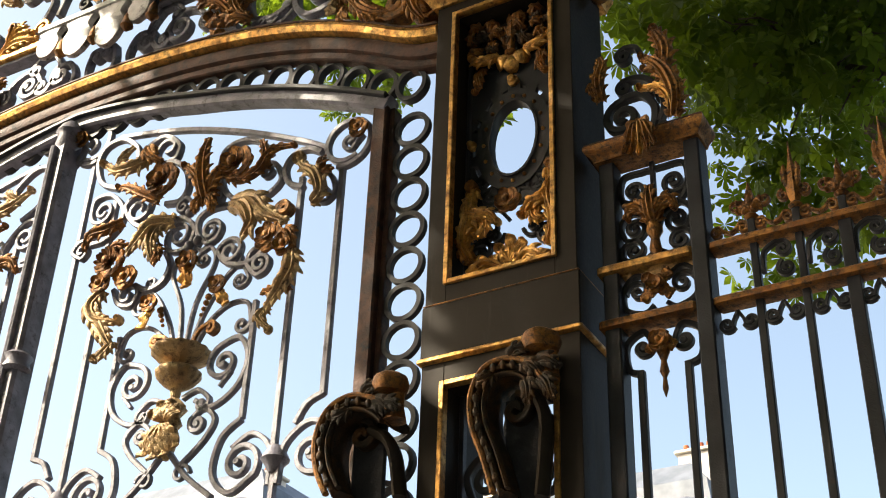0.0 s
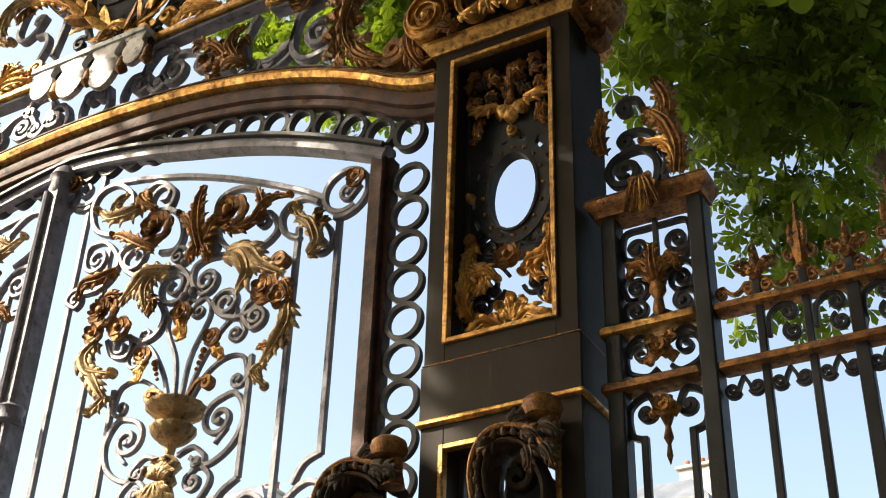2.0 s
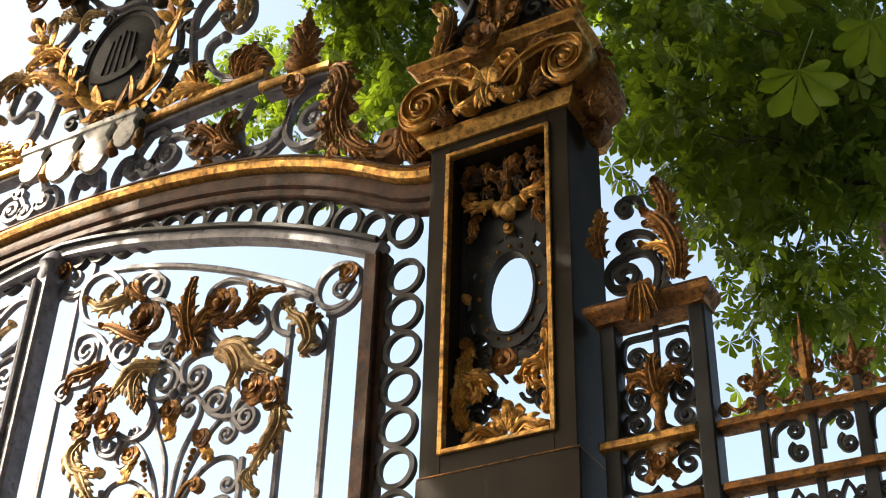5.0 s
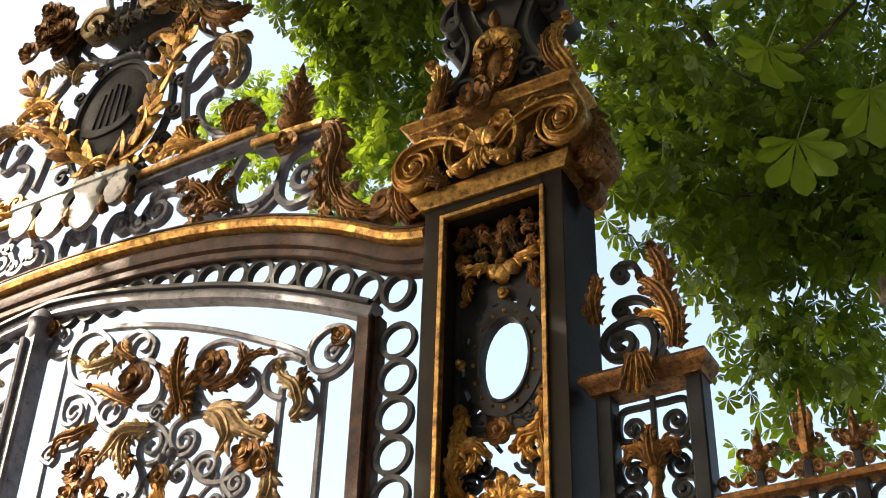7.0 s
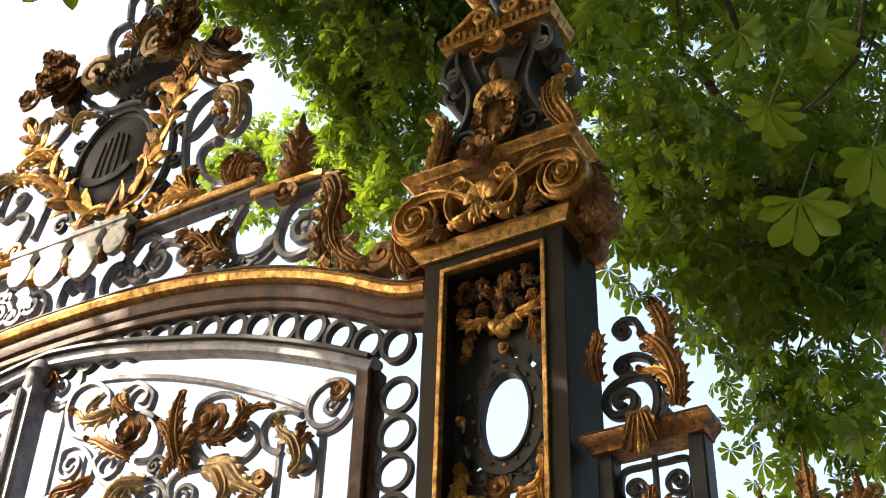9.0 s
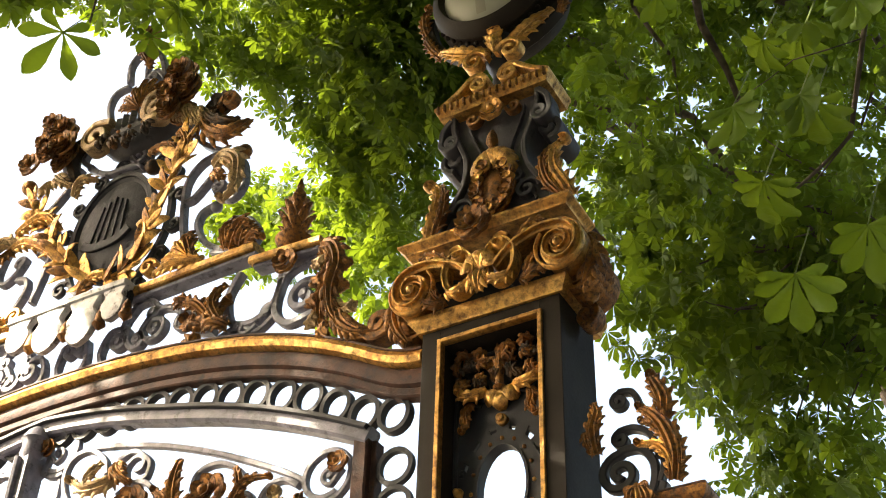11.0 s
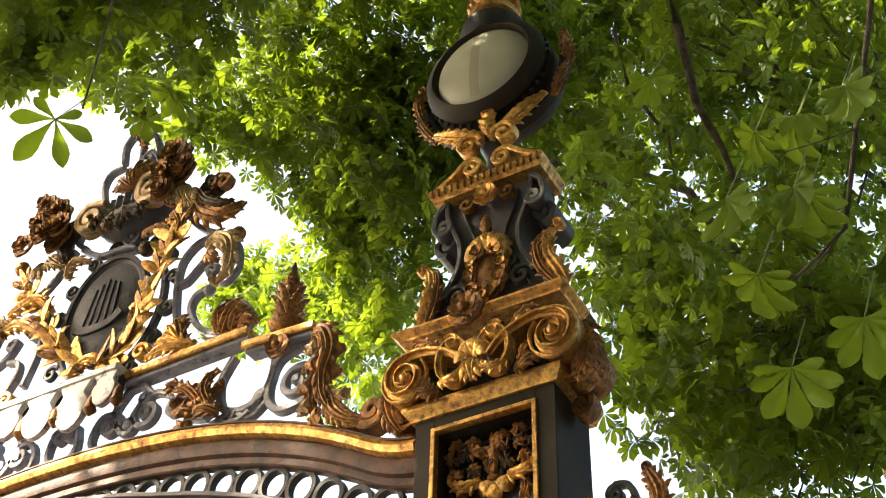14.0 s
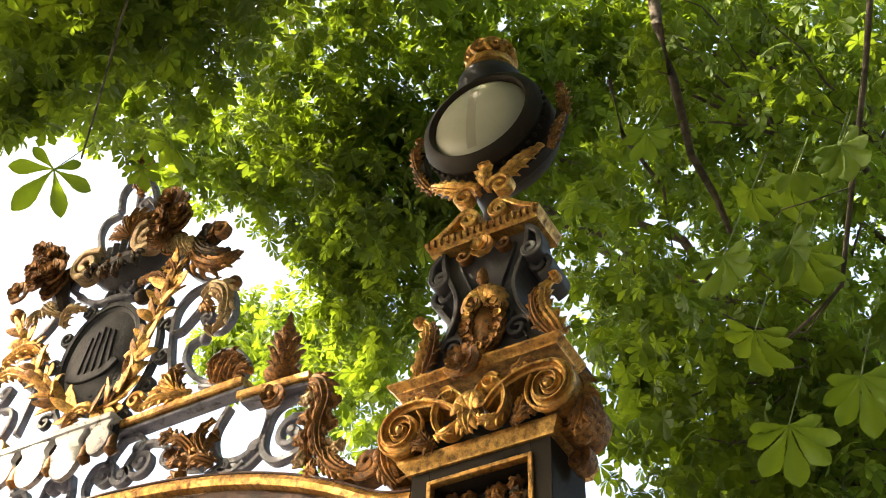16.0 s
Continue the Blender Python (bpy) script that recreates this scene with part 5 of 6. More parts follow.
for k in range(5):
    part("relief_mast", Mesh().sweep([(MX - 0.13 + 0.065 * k, MZ - 0.15), (MX - 0.07 + 0.05 * k, MZ + 0.22 - 0.03 * abs(k - 2))], 0.012, 0.02, 0.030), MEDAL, shield)
    part("relief_sail", Mesh().leaf(MX - 0.14 + 0.07 * k, MZ - 0.09, 82, 0.28, 0.065, 0, 0.055, 0.02, 0, 0, 0.5, 8), MEDAL, shield)
for k in range(14):
    part("relief_wave", Mesh().leaf(MX - 0.20 + 0.065 * (k % 7), MZ - 0.29 - 0.055 * (k // 7) + 0.012 * abs(k % 7 - 3), 20, 0.09, 0.04, -40, 0.06, 0.012, 0, 0, 0.4, 6), MEDAL, shield)


def gilded(pts, w, m=None, lobes=5, curl=0.0, y=0.03, name="acanthus_leaf"):
    return part(name, Mesh().frond(pts, w, y, lobes, 0, 0.5, curl), m or OLDGOLD, shield)


def strap(pts, c=None, turns=1.2, w=0.04, name="strap_scroll", m=None, d=0.06, y=0.12):
    p = smooth(pts)
    if c:
        a = math.degrees(math.atan2(pts[-1][1] - c[1], pts[-1][0] - c[0]))
        p = p[:-1] + spiral(c[0], c[1], math.hypot(pts[-1][0] - c[0], pts[-1][1] - c[1]), a, turns, 0.2)
    return part(name, Mesh().sweep(p, w, d, y), m or WEATHERED_LIT, shield)


# laurel branches
for bough in ([(-2.879, 7.71), (-2.672, 7.788), (-2.578, 8.028), (-2.491, 8.317), (-2.417, 8.597), (-2.379, 8.826)], [(-2.986, 7.75), (-3.257, 7.984), (-3.468, 8.279), (-3.67, 8.593), (-3.789, 8.785)]):
    stem = smooth(bough, 8)
    part("laurel_stem", Mesh().sweep(stem, 0.028, 0.03, 0.03, None, True), OLDGOLD, shield)
    for k in range(1, len(stem) - 1, 4):
        (x0, z0), (x1, z1) = stem[k], stem[k + 1]
        g = math.atan2(z1 - z0, x1 - x0)
        for d in (-62, -34, -4, 30, 60):
            h = g + radians(d + random.uniform(-9, 9))
            part("laurel_leaf", Mesh().petal(x0, 0.02 + random.uniform(-0.03, 0.01), z0, (math.cos(h), random.uniform(-0.45, 0.25), math.sin(h)), (random.uniform(-0.5, 0.5), -1, random.uniform(-0.4, 0.5)), random.uniform(0.15, 0.205), random.uniform(0.062, 0.082), 0.10, random.uniform(-0.6, 0.4), 9, 0.95, 0.14), OLDGOLD if d in (-58, 30) else GOLD, shield)
for pts, w, k in (([(-3.891, 8.521), (-3.72, 8.538), (-3.554, 8.524), (-3.405, 8.357)], 0.12, GOLD), ([(-3.9, 8.365), (-3.724, 8.359), (-3.479, 8.2), (-3.314, 8.005)], 0.12, GOLD), ([(-3.058, 7.743), (-2.936, 7.764), (-2.816, 7.748)], 0.10, GOLD), ([(-3.086, 7.658), (-3.004, 7.723), (-2.952, 7.751)], 0.10, OLDGOLD), ([(-2.406, 8.636), (-2.347, 8.716), (-2.416, 8.857), (-2.483, 8.845)], 0.10, OLDGOLD), ([(-2.731, 8.828), (-2.614, 8.796), (-2.498, 8.765), (-2.421, 8.664)], 0.08, OLDGOLD)):
    gilded(pts, w, k)
# horns with flowers and fruit
gilded([(-2.292, 9.005), (-2.178, 8.786), (-2.013, 8.643), (-1.882, 8.645), (-1.827, 8.714)], 0.17, OLDGOLD, 7, 0, 0.03, "horn")
gilded([(-2.253, 9.008), (-2.137, 8.831), (-1.998, 8.732), (-1.895, 8.736)], 0.10, HOOD, 5, 0, 0.0, "horn_lip")
bloom("horn_fruit", -2.125, 9.001, 0.13, 0.06, 6, 3, 10, HOOD, shield)
part("horn_curl", Mesh().sweep(spiral(-2.02, 8.966, 0.085, 210, -1.3), 0.04, 0.07, 0.0), OLDGOLD, shield)
part("horn", Mesh().sweep(smooth([(-3.445, 8.848), (-3.539, 9.047), (-3.535, 9.206), (-3.424, 9.248)]), 0.13, 0.13, 0.06, lambda t: 0.6 + 0.5 * math.sin(math.pi * t), True), HOOD, shield)
for cx, cz, wx, wz in ((-2.446, 9.263, 0.11, 0.28), (-3.657, 9.204, 0.16, 0.25)):
    for k in range(17):
        bloom("bloom", cx + wx * random.uniform(-1, 1), cz + wz * random.uniform(-1, 1), random.uniform(0.07, 0.125), random.uniform(-0.08, 0.04), 6, 3, random.uniform(0, 60), OLDGOLD, shield)
for pts in ([(-2.384, 9.101), (-2.386, 9.001), (-2.324, 8.872)], [(-2.472, 9.145), (-2.476, 9.056), (-2.439, 8.96)], [(-2.304, 9.039), (-2.296, 8.935), (-2.265, 8.865)], [(-3.591, 8.932), (-3.498, 8.824), (-3.392, 8.745)], [(-3.624, 8.89), (-3.643, 8.798), (-3.717, 8.786)], [(-3.352, 8.63), (-3.27, 8.725), (-3.126, 8.695)]):
    gilded(pts, 0.11, GILT, 4, 0, 0.0)
# shoulder scrolls, alike on both sides
for side in (1, -1):
    flip = lambda pts, k=side: [(MX + k * (x - MX), z) for x, z in pts]
    gilded(flip([(-2.097, 8.409), (-1.99, 8.443), (-1.863, 8.324), (-1.852, 8.119), (-1.96, 8.058)]), 0.15, GILT, 6, 0.03 * side)
    gilded(flip([(-2.082, 8.371), (-2.022, 8.284), (-1.961, 8.247)]), 0.09, OLDGOLD, 4)
    strap(flip([(-2.02, 8.592), (-1.914, 8.439), (-1.886, 8.244), (-1.964, 8.148), (-2.073, 8.205), (-2.137, 8.313)]), flip([(-2.087, 8.291)])[0], -1.0 * side)
    strap(flip([(-2.117, 8.633), (-2.282, 8.762), (-2.407, 8.919), (-2.469, 9.049)]))
    strap(flip([(-2.134, 8.619), (-2.283, 8.592), (-2.384, 8.448), (-2.371, 8.156), (-2.31, 7.867)]))
    strap(flip([(-2.145, 8.446), (-2.257, 8.32), (-2.315, 8.274), (-2.382, 8.272)]))
    strap(flip([(-2.097, 8.141), (-2.202, 8.106), (-2.219, 7.985), (-2.119, 7.82), (-1.958, 7.709), (-1.851, 7.704)]))
strap([(-3.359, 9.008), (-3.472, 9.116), (-3.442, 9.218), (-3.365, 9.218)])
strap([(-3.392, 9.012), (-3.201, 8.882), (-3.039, 8.866), (-2.9, 8.848)])
strap([(-2.861, 8.808), (-2.97, 8.935), (-2.945, 9.013)], (-2.897, 8.935), 1.2, 0.03)
part("strap_ball", Mesh().ball(*(lambda x, z: (x, 0.08, z))(-1.891, 8.51), 0.05), OLDGOLD, shield)
part("strap_ball", Mesh().ball(*(lambda x, z: (x, 0.08, z))(-2.057, 8.083), 0.042), WEATHERED_LIT, shield)
part("strap_ball", Mesh().ball(*(lambda x, z: (x, 0.06, z))(-3.944, 9.016), 0.062), OLDGOLD, shield)
part("strap_ball", Mesh().ball(*(lambda x, z: (x, 0.08, z))(-2.719, 8.721), 0.06), HOOD, shield)
# mural crown between two pale volutes
CX, CZ = (-2.925, 9.099)
bowl = Mesh().lathe(CX, 0.12, [(0.06, CZ - 0.15), (0.18, CZ - 0.13), (0.27, CZ - 0.07), (0.31, CZ - 0.01), (0.335, CZ), (0.335, CZ + 0.04), (0.31, CZ + 0.05), (0.31, CZ + 0.09), (0.29, CZ + 0.09)], 36)
bowl.v = [(x, 0.12 + 0.45 * (y - 0.12), z) for x, y, z in bowl.v]
part("crown_bowl", bowl, GREY, shield, "dark mural crown")
for k in range(13):
    a = math.pi * (k + 0.5) / 13 + math.pi
    ob = part("merlon", Mesh().box(-0.024, 0.024, -0.016, 0.016, -0.04, 0.08, 0.005), GREY, shield)
    ob.matrix_basis = pose(CX + 0.31 * math.cos(a), 0.12 + 0.14 * math.sin(a), CZ + 0.10, 0, 0, (math.degrees(a) + 90) * 0.6)
for k in range(9):
    a = math.pi * (k + 0.5) / 9 + math.pi
    part("crown_stud", Mesh().ball(CX + 0.335 * math.cos(a), 0.12 + 0.15 * math.sin(a), CZ + 0.02, 0.018), OLDGOLD, shield)
for u, v, q, w in ((-0.16, -0.06, -0.08, -0.16), (0.0, -0.06, 0.03, -0.20), (0.15, -0.05, 0.20, -0.14), (-0.26, 0.0, -0.24, -0.09)):
    gilded([(CX + u, CZ + v), (CX + (u + q) / 2 + 0.03, CZ + (v + w) / 2), (CX + q, CZ + w)], 0.10, HOOD, 4, 0.02, -0.03)
strap([(-2.477, 9.288), (-2.619, 9.333), (-2.765, 9.332), (-2.801, 9.212)], (-2.691, 9.184), 1.5, 0.055, "volute", GILT, 0.13, 0.0)
strap([(-3.113, 9.241), (-3.261, 9.273), (-3.333, 9.214)], (-3.237, 9.138), 1.4, 0.055, "volute", GILT, 0.13, 0.0)
# palmette and tip
PX2, PZ2 = (-2.882, 9.295)
for a in (-72, -48, -24, 0, 24, 48, 72):
    gilded([(PX2, PZ2), (PX2 + 0.13 * math.sin(radians(a)), PZ2 + 0.15 * math.cos(radians(a))), (PX2 + 0.20 * math.sin(radians(a * 1.25)), PZ2 + (0.30 - 0.0008 * abs(a)) * math.cos(radians(a)))], 0.085, OLDGOLD, 4, 0, 0.0)
strap([(-3.274, 9.391), (-3.352, 9.617), (-3.32, 9.759), (-3.192, 9.784)], None, 0, 0.035)
strap([(-2.809, 9.528), (-2.818, 9.677), (-2.914, 9.821)], (-2.945, 9.763), 1.2, 0.035)
strap([(-3.202, 9.826), (-3.226, 10.025), (-3.148, 10.126), (-3.04, 10.097)])
strap([(-2.825, 9.656), (-2.865, 9.846), (-2.946, 10.025), (-3.052, 10.155)])
strap([(-2.992, 9.438), (-3.019, 9.749), (-3.059, 10.081)], None, 0, 0.03)
gilded([(-2.931, 9.824), (-2.993, 9.954), (-3.059, 10)], 0.09, OLDGOLD, 4)
gilded([(-2.947, 9.795), (-2.892, 9.841), (-2.876, 9.92)], 0.09, OLDGOLD, 4)
bloom("top_bloom", -2.981, 10.151, 0.10, 0.06, 6, 3, 0.0, OLDGOLD, shield)
gilded([(-2.953, 9.972), (-2.996, 10.121), (-3.009, 10.283)], 0.12, OLDGOLD, 4)

cloth = thing("lambrequin", (-3.1, 0.0, 7.2), "scalloped iron lambrequin below the medallion, sun glare in its pale colour", "lambrequin")
part("shelf", Mesh().box(-3.62, -2.60, -0.055, 0.18, 7.56, 7.62, 0.01), PALE, cloth)
for k, (x, h, wd) in enumerate(((-3.50, 0.24, 0.11), (-3.23, 0.32, 0.135), (-2.94, 0.35, 0.135), (-2.69, 0.24, 0.10))):
    rows = []
    for i in range(13):
        t = i / 12
        z = 7.56 - h * t
        hw = wd * (1 - 0.30 * math.sin(math.pi * min(1, t / 0.45)) ** 2) if t < 0.45 else wd * math.sqrt(max(0.015, 1 - ((t - 0.45) / 0.555) ** 2))
        rows.append([(x - hw, -0.03, z), (x - hw * 0.9, -0.042, z), (x, -0.046, z), (x + hw * 0.9, -0.042, z), (x + hw, -0.03, z), (x + hw, 0.0, z), (x - hw, 0.0, z)])
    part("scallop", Mesh().grid(rows, True, True), PALE, cloth)
    part("tassel", Mesh().lathe(x + wd + 0.02, -0.02, [(0.012, 7.44), (0.03, 7.40), (0.035, 7.35), (0.045, 7.32), (0.01, 7.28)], 14), OLDGOLD, cloth)
part("valance", Mesh().box(-3.60, -2.60, 0.01, 0.05, 7.44, 7.558, 0.004), IRON, cloth)


# ---- fence ----
FY = 0.15
wing = thing("fence_wing", (0.73, FY, 0), "narrow black iron fence wing with scrolls and gilded shelf", "fence wing")
part("end_bar", Mesh().box(0.475, 0.55, 0.10, 0.20, 0, 5.19, 0.006), IRON, wing)
part("post", Mesh().box(0.90, 0.975, 0.09, 0.21, 0, 5.19, 0.008), IRON, wing)
part("shelf", moulding(Mesh(), 0.47, 0.975, 0.08, 5.185, 5.265, 0.21, 0.048), OLDGOLD, wing, "gilded moulded shelf")
part("shelf_top", Mesh().box(0.425, 1.020, 0.034, 0.22, 5.265, 5.280, 0.004), RUST, wing)
for z in (4.595, 4.315):
    part("gilt_rail", Mesh().box(0.45, 0.90, 0.085, 0.21, z - 0.028, z + 0.022, 0.01), GOLD if z > 4.4 else OLDGOLD, wing)
M = 0.725
for s in (-1, 1):
    q = lambda u, z: (M + s * u, z)
    scroll(wing, [q(0.01, 5.12), q(0.05, 5.12), q(0.15, 5.11), q(0.168, 5.00)], q(0.10, 5.02), 0.07, -s * 1.5, 0.024, 0.035)
    scroll(wing, [q(0.165, 5.02), q(0.14, 4.93), q(0.05, 4.88), q(0.01, 4.80)], None, 0, 0, 0.022, 0.035)
    scroll(wing, [q(0.02, 4.66), q(0.08, 4.63), q(0.16, 4.66), q(0.165, 4.72)], q(0.11, 4.695), 0.05, s * 1.5, 0.022, 0.035)
    scroll(wing, [q(0.04, 4.86), q(0.12, 4.90), q(0.172, 4.84), q(0.15, 4.76)], q(0.105, 4.81), 0.06, -s * 1.5, 0.024, 0.035)
    scroll(wing, [q(0.03, 4.52), q(0.11, 4.56), q(0.17, 4.50), q(0.165, 4.40), q(0.08, 4.36), q(0.03, 4.39)], None, 0, 0, 0.022, 0.035, start=None)
    part("spiral", Mesh().sweep(spiral(M + s * 0.105, 4.475, 0.06, 0 if s > 0 else 180, s * 1.4), 0.02, 0.035), IRON, wing)
    scroll(wing, [q(0.105, 4.07), q(0.165, 4.10), q(0.17, 4.22), q(0.09, 4.27), q(0.05, 4.20)], q(0.095, 4.19), 0.04, s * 1.2, 0.026, 0.035)
    part("sub_bar", Mesh().box(M + s * 0.107 - 0.016, M + s * 0.107 + 0.016, 0.134, 0.166, 0.3, 4.08, 0.004), IRON, wing)
    part("leaf", Mesh().frond([(M + s * 0.01, 4.80), (M + s * 0.045, 4.87), (M + s * 0.10, 4.88), (M + s * 0.115, 4.83)], 0.075, 0.12, 4, 0, 0.5, 0.012 * s), OLDGOLD, wing)
    part("rosette_leaf", Mesh().leaf(M, 4.46, 40 * s + 90, 0.10, 0.06, 0, 0.12, 0.03, 0.02, 2), OLDGOLD, wing)
    part("rosette_leaf", Mesh().leaf(M, 4.46, 130 * s + 90, 0.10, 0.06, 0, 0.12, 0.03, 0.02, 2), OLDGOLD, wing)
    part("pendant_leaf", Mesh().leaf(M, 4.20, -90 + 50 * s, 0.09, 0.06, 0, 0.12, 0.03, 0.02, 2), OLDGOLD, wing)
part("stem", Mesh().box(M - 0.012, M + 0.012, 0.14, 0.165, 4.60, 5.16, 0.003), IRON, wing)
part("leaf", Mesh().frond([(M, 4.80), (M, 4.88), (M, 4.99)], 0.09, 0.11, 4), OLDGOLD, wing)
part("drop", Mesh().lathe(M, 0.13, [(0.01, 4.62), (0.03, 4.66), (0.02, 4.72), (0.04, 4.76), (0.03, 4.82), (0.045, 4.86)], 10), OLDGOLD, wing)
bloom("rosette", M, 4.46, 0.05, 0.11, 6, 2, 0.0, OLDGOLD, wing)
part("pendant", Mesh().lathe(M, 0.14, [(0.002, 3.93), (0.014, 3.97), (0.008, 4.02), (0.022, 4.05), (0.012, 4.10), (0.035, 4.16), (0.03, 4.24)], 10), OLDGOLD, wing)
bloom("pendant_bloom", M, 4.18, 0.055, 0.11, 5, 2, 0.0, OLDGOLD, wing)
for a in (-128, -110, -90, -70, -52):
    part("shelf_leaf", Mesh().plume([(M, 5.29), (M + 0.05 * math.cos(radians(a)), 5.28), (M + 0.09 * math.cos(radians(a)), 5.28 + 0.09 * math.sin(radians(a))), (M + 0.13 * math.cos(radians(a)), 5.28 + 0.19 * math.sin(radians(a)))], 0.05, 0.01, 2, 0.3, 0.0, 0.02), GOLD if a == -90 else OLDGOLD, wing)
# crest of the wing
part("big_scroll", Mesh().sweep(smooth([(0.799, 5.376), (0.767, 5.314), (0.709, 5.294)])[:-1] + smooth([(0.709, 5.294), (0.755, 5.392), (0.755, 5.493), (0.696, 5.576), (0.601, 5.582)])[:-1] + spiral(0.596, 5.466, 0.105, 90, 1.6), 0.04, 0.05), IRON, wing)
part("upper_scroll", Mesh().sweep(smooth([(0.785, 5.517), (0.752, 5.632), (0.678, 5.687), (0.6, 5.687)])[:-1] + spiral(0.61, 5.641, 0.04, 120, 1.2), 0.032, 0.05), IRON, wing)
part("link_scroll", Mesh().sweep(smooth([(0.777, 5.384), (0.805, 5.462), (0.788, 5.557), (0.719, 5.574)]), 0.03, 0.045), IRON, wing)
part("tip_scroll", Mesh().sweep(smooth([(0.713, 5.788), (0.682, 5.879), (0.61, 5.9)])[:-1] + spiral(0.614, 5.847, 0.045, 90, 1.4), 0.03, 0.05), IRON, wing)
for pts, w, m in (([(0.86, 5.349), (0.884, 5.46), (0.854, 5.594), (0.791, 5.694), (0.729, 5.745)], 0.13, OLDGOLD), ([(0.863, 5.36), (0.858, 5.462), (0.806, 5.528), (0.71, 5.563)], 0.09, GOLD), ([(0.844, 5.556), (0.792, 5.644), (0.735, 5.672)], 0.07, OLDGOLD), ([(0.883, 5.367), (0.908, 5.473), (0.893, 5.587)], 0.07, OLDGOLD)):
    part("acanthus_leaf", Mesh().frond(pts, w * 0.82, 0.11, 6, 0, 0.5, 0.018), m, wing)
part("tip_leaf", Mesh().frond([(0.836, 5.67), (0.853, 5.755), (0.823, 5.845), (0.797, 5.898)], 0.10, 0.11, 5, 0, 0.5, 0.025), OLDGOLD, wing)
for pts, w in (([(0.497, 5.57), (0.495, 5.676), (0.523, 5.766), (0.501, 5.839)], 0.085), ([(0.495, 5.676), (0.464, 5.652), (0.474, 5.599)], 0.05)):
    part("side_leaf", Mesh().frond(pts, w, 0.11, 5), OLDGOLD, wing)


def fence_finial(x, tall):
    """A cast finial on the fence rail: a leafy bud, or a taller spear."""
    root = thing("fence_finial", (x, FY, 4.62), "tall gilded spear finial on the fence rail" if tall else "rusty gilded leaf finial on the fence rail", "finial", "finials on the fence")
    part("foot", Mesh().box(x - 0.018, x + 0.018, FY - 0.018, FY + 0.018, 4.612, 4.70, 0.004), IRON, root)
    part("collar", Mesh().lathe(x, FY, [(0.022, 4.70), (0.034, 4.715), (0.022, 4.73)], 10), OLDGOLD, root)
    if tall:
        part("spear", Mesh().lathe(x, FY, [(0.018, 4.73), (0.028, 4.76), (0.036, 4.82), (0.024, 4.88), (0.011, 4.95), (0.003, 5.06)], 10, 0.1, 5), OLDGOLD, root)
        for s in (-1, 1):
            part("curl", Mesh().sweep(spiral(x + s * 0.045, 4.78, 0.03, 90, -s * 1.2), 0.012, 0.03, FY), OLDGOLD, root)
            part("leaf", Mesh().leaf(x + s * 0.02, 4.80, 90 - s * 12, 0.13, 0.026, s * 20, FY - 0.02, 0.01, 0.0, 2), OLDGOLD, root)
    else:
        for a in (-60, -30, 0, 30, 60):
            part("leaf", Mesh().leaf(x, 4.73, 90 + a, 0.11 - abs(a) * 0.0007, 0.034, a * 0.8, FY - 0.015, 0.015, 0.015, 2), OLDGOLD, root)
        part("core", Mesh().lathe(x, FY, [(0.02, 4.73), (0.032, 4.77), (0.02, 4.82), (0.013, 4.86), (0.004, 4.90)], 10), OLDGOLD, root)
        for s in (-1, 1):
            part("curl", Mesh().sweep(spiral(x + s * 0.065, 4.79, 0.035, 180 if s > 0 else 0, s * 1.2), 0.014, 0.025, FY), OLDGOLD, root)
    return root


fence = thing("park_fence", (2.0, FY, 0), "black iron park fence with gilded rails and small scrolls", "fence")
FX1 = 4.2
for z in (4.595, 4.315):
    part("rail", Mesh().box(0.975, FX1, 0.10, 0.20, z - 0.024, z + 0.018, 0.008), OLDGOLD, fence, "rusty gilded rail")
part("foot_rail", Mesh().box(0.975, FX1, 0.12, 0.18, 0.25, 0.31, 0.006), IRON, fence)
for k in range(15):
    x = 1.165 + 0.198 * k
    big = k % 4 == 2
    h = 0.028 if big else 0.017
    part("bar", Mesh().box(x - h, x + h, FY - h, FY + h, 0 if big else 0.28, 4.60, 0.004), IRON, fence)
    m0 = x - 0.099
    for s in (-1, 1):
        part("curl", Mesh().sweep(smooth([(m0, 4.262), (m0 + s * 0.02, 4.225), (m0 + s * 0.03, 4.19)])[:-1] + spiral(m0 + s * 0.052, 4.205, 0.036, 210 if s > 0 else -30, s * 1.6), 0.015, 0.03, FY), IRON, fence)
        part("top_curl", Mesh().sweep(smooth([(m0, 4.655), (m0 + s * 0.025, 4.668), (m0 + s * 0.05, 4.70)])[:-1] + spiral(m0 + s * 0.058, 4.668, 0.03, 110 if s > 0 else 70, -s * 1.3), 0.014, 0.03, FY), OLDGOLD, fence)
    if k:
        part("mid_curl", Mesh().sweep(smooth([(m0 - 0.07, 4.42), (m0 - 0.06, 4.52), (m0 + 0.0, 4.56)])[:-1] + spiral(m0 + 0.02, 4.515, 0.04, 110, -1.4), 0.02, 0.03, FY), IRON, fence)
        part("mid_curl", Mesh().sweep(spiral(m0 + 0.03, 4.42, 0.042, 110, 1.5), 0.02, 0.03, FY), IRON, fence)
for k in range(14):
    fence_finial(1.165 + 0.198 * k, k % 2 == 1)


# ---- ground, houses ----
# never in view; kept dark to limit light bounced onto the gate
ground = tagged(Mesh().grid([[(x, y, 0) for x in (-600, -40, 0, 40, 600)] for y in (600, 60, 0, -60, -600)]).object("ground", DARK_GROUND), "dark tar ground under the gate, out of view", "ground", kind="structure")


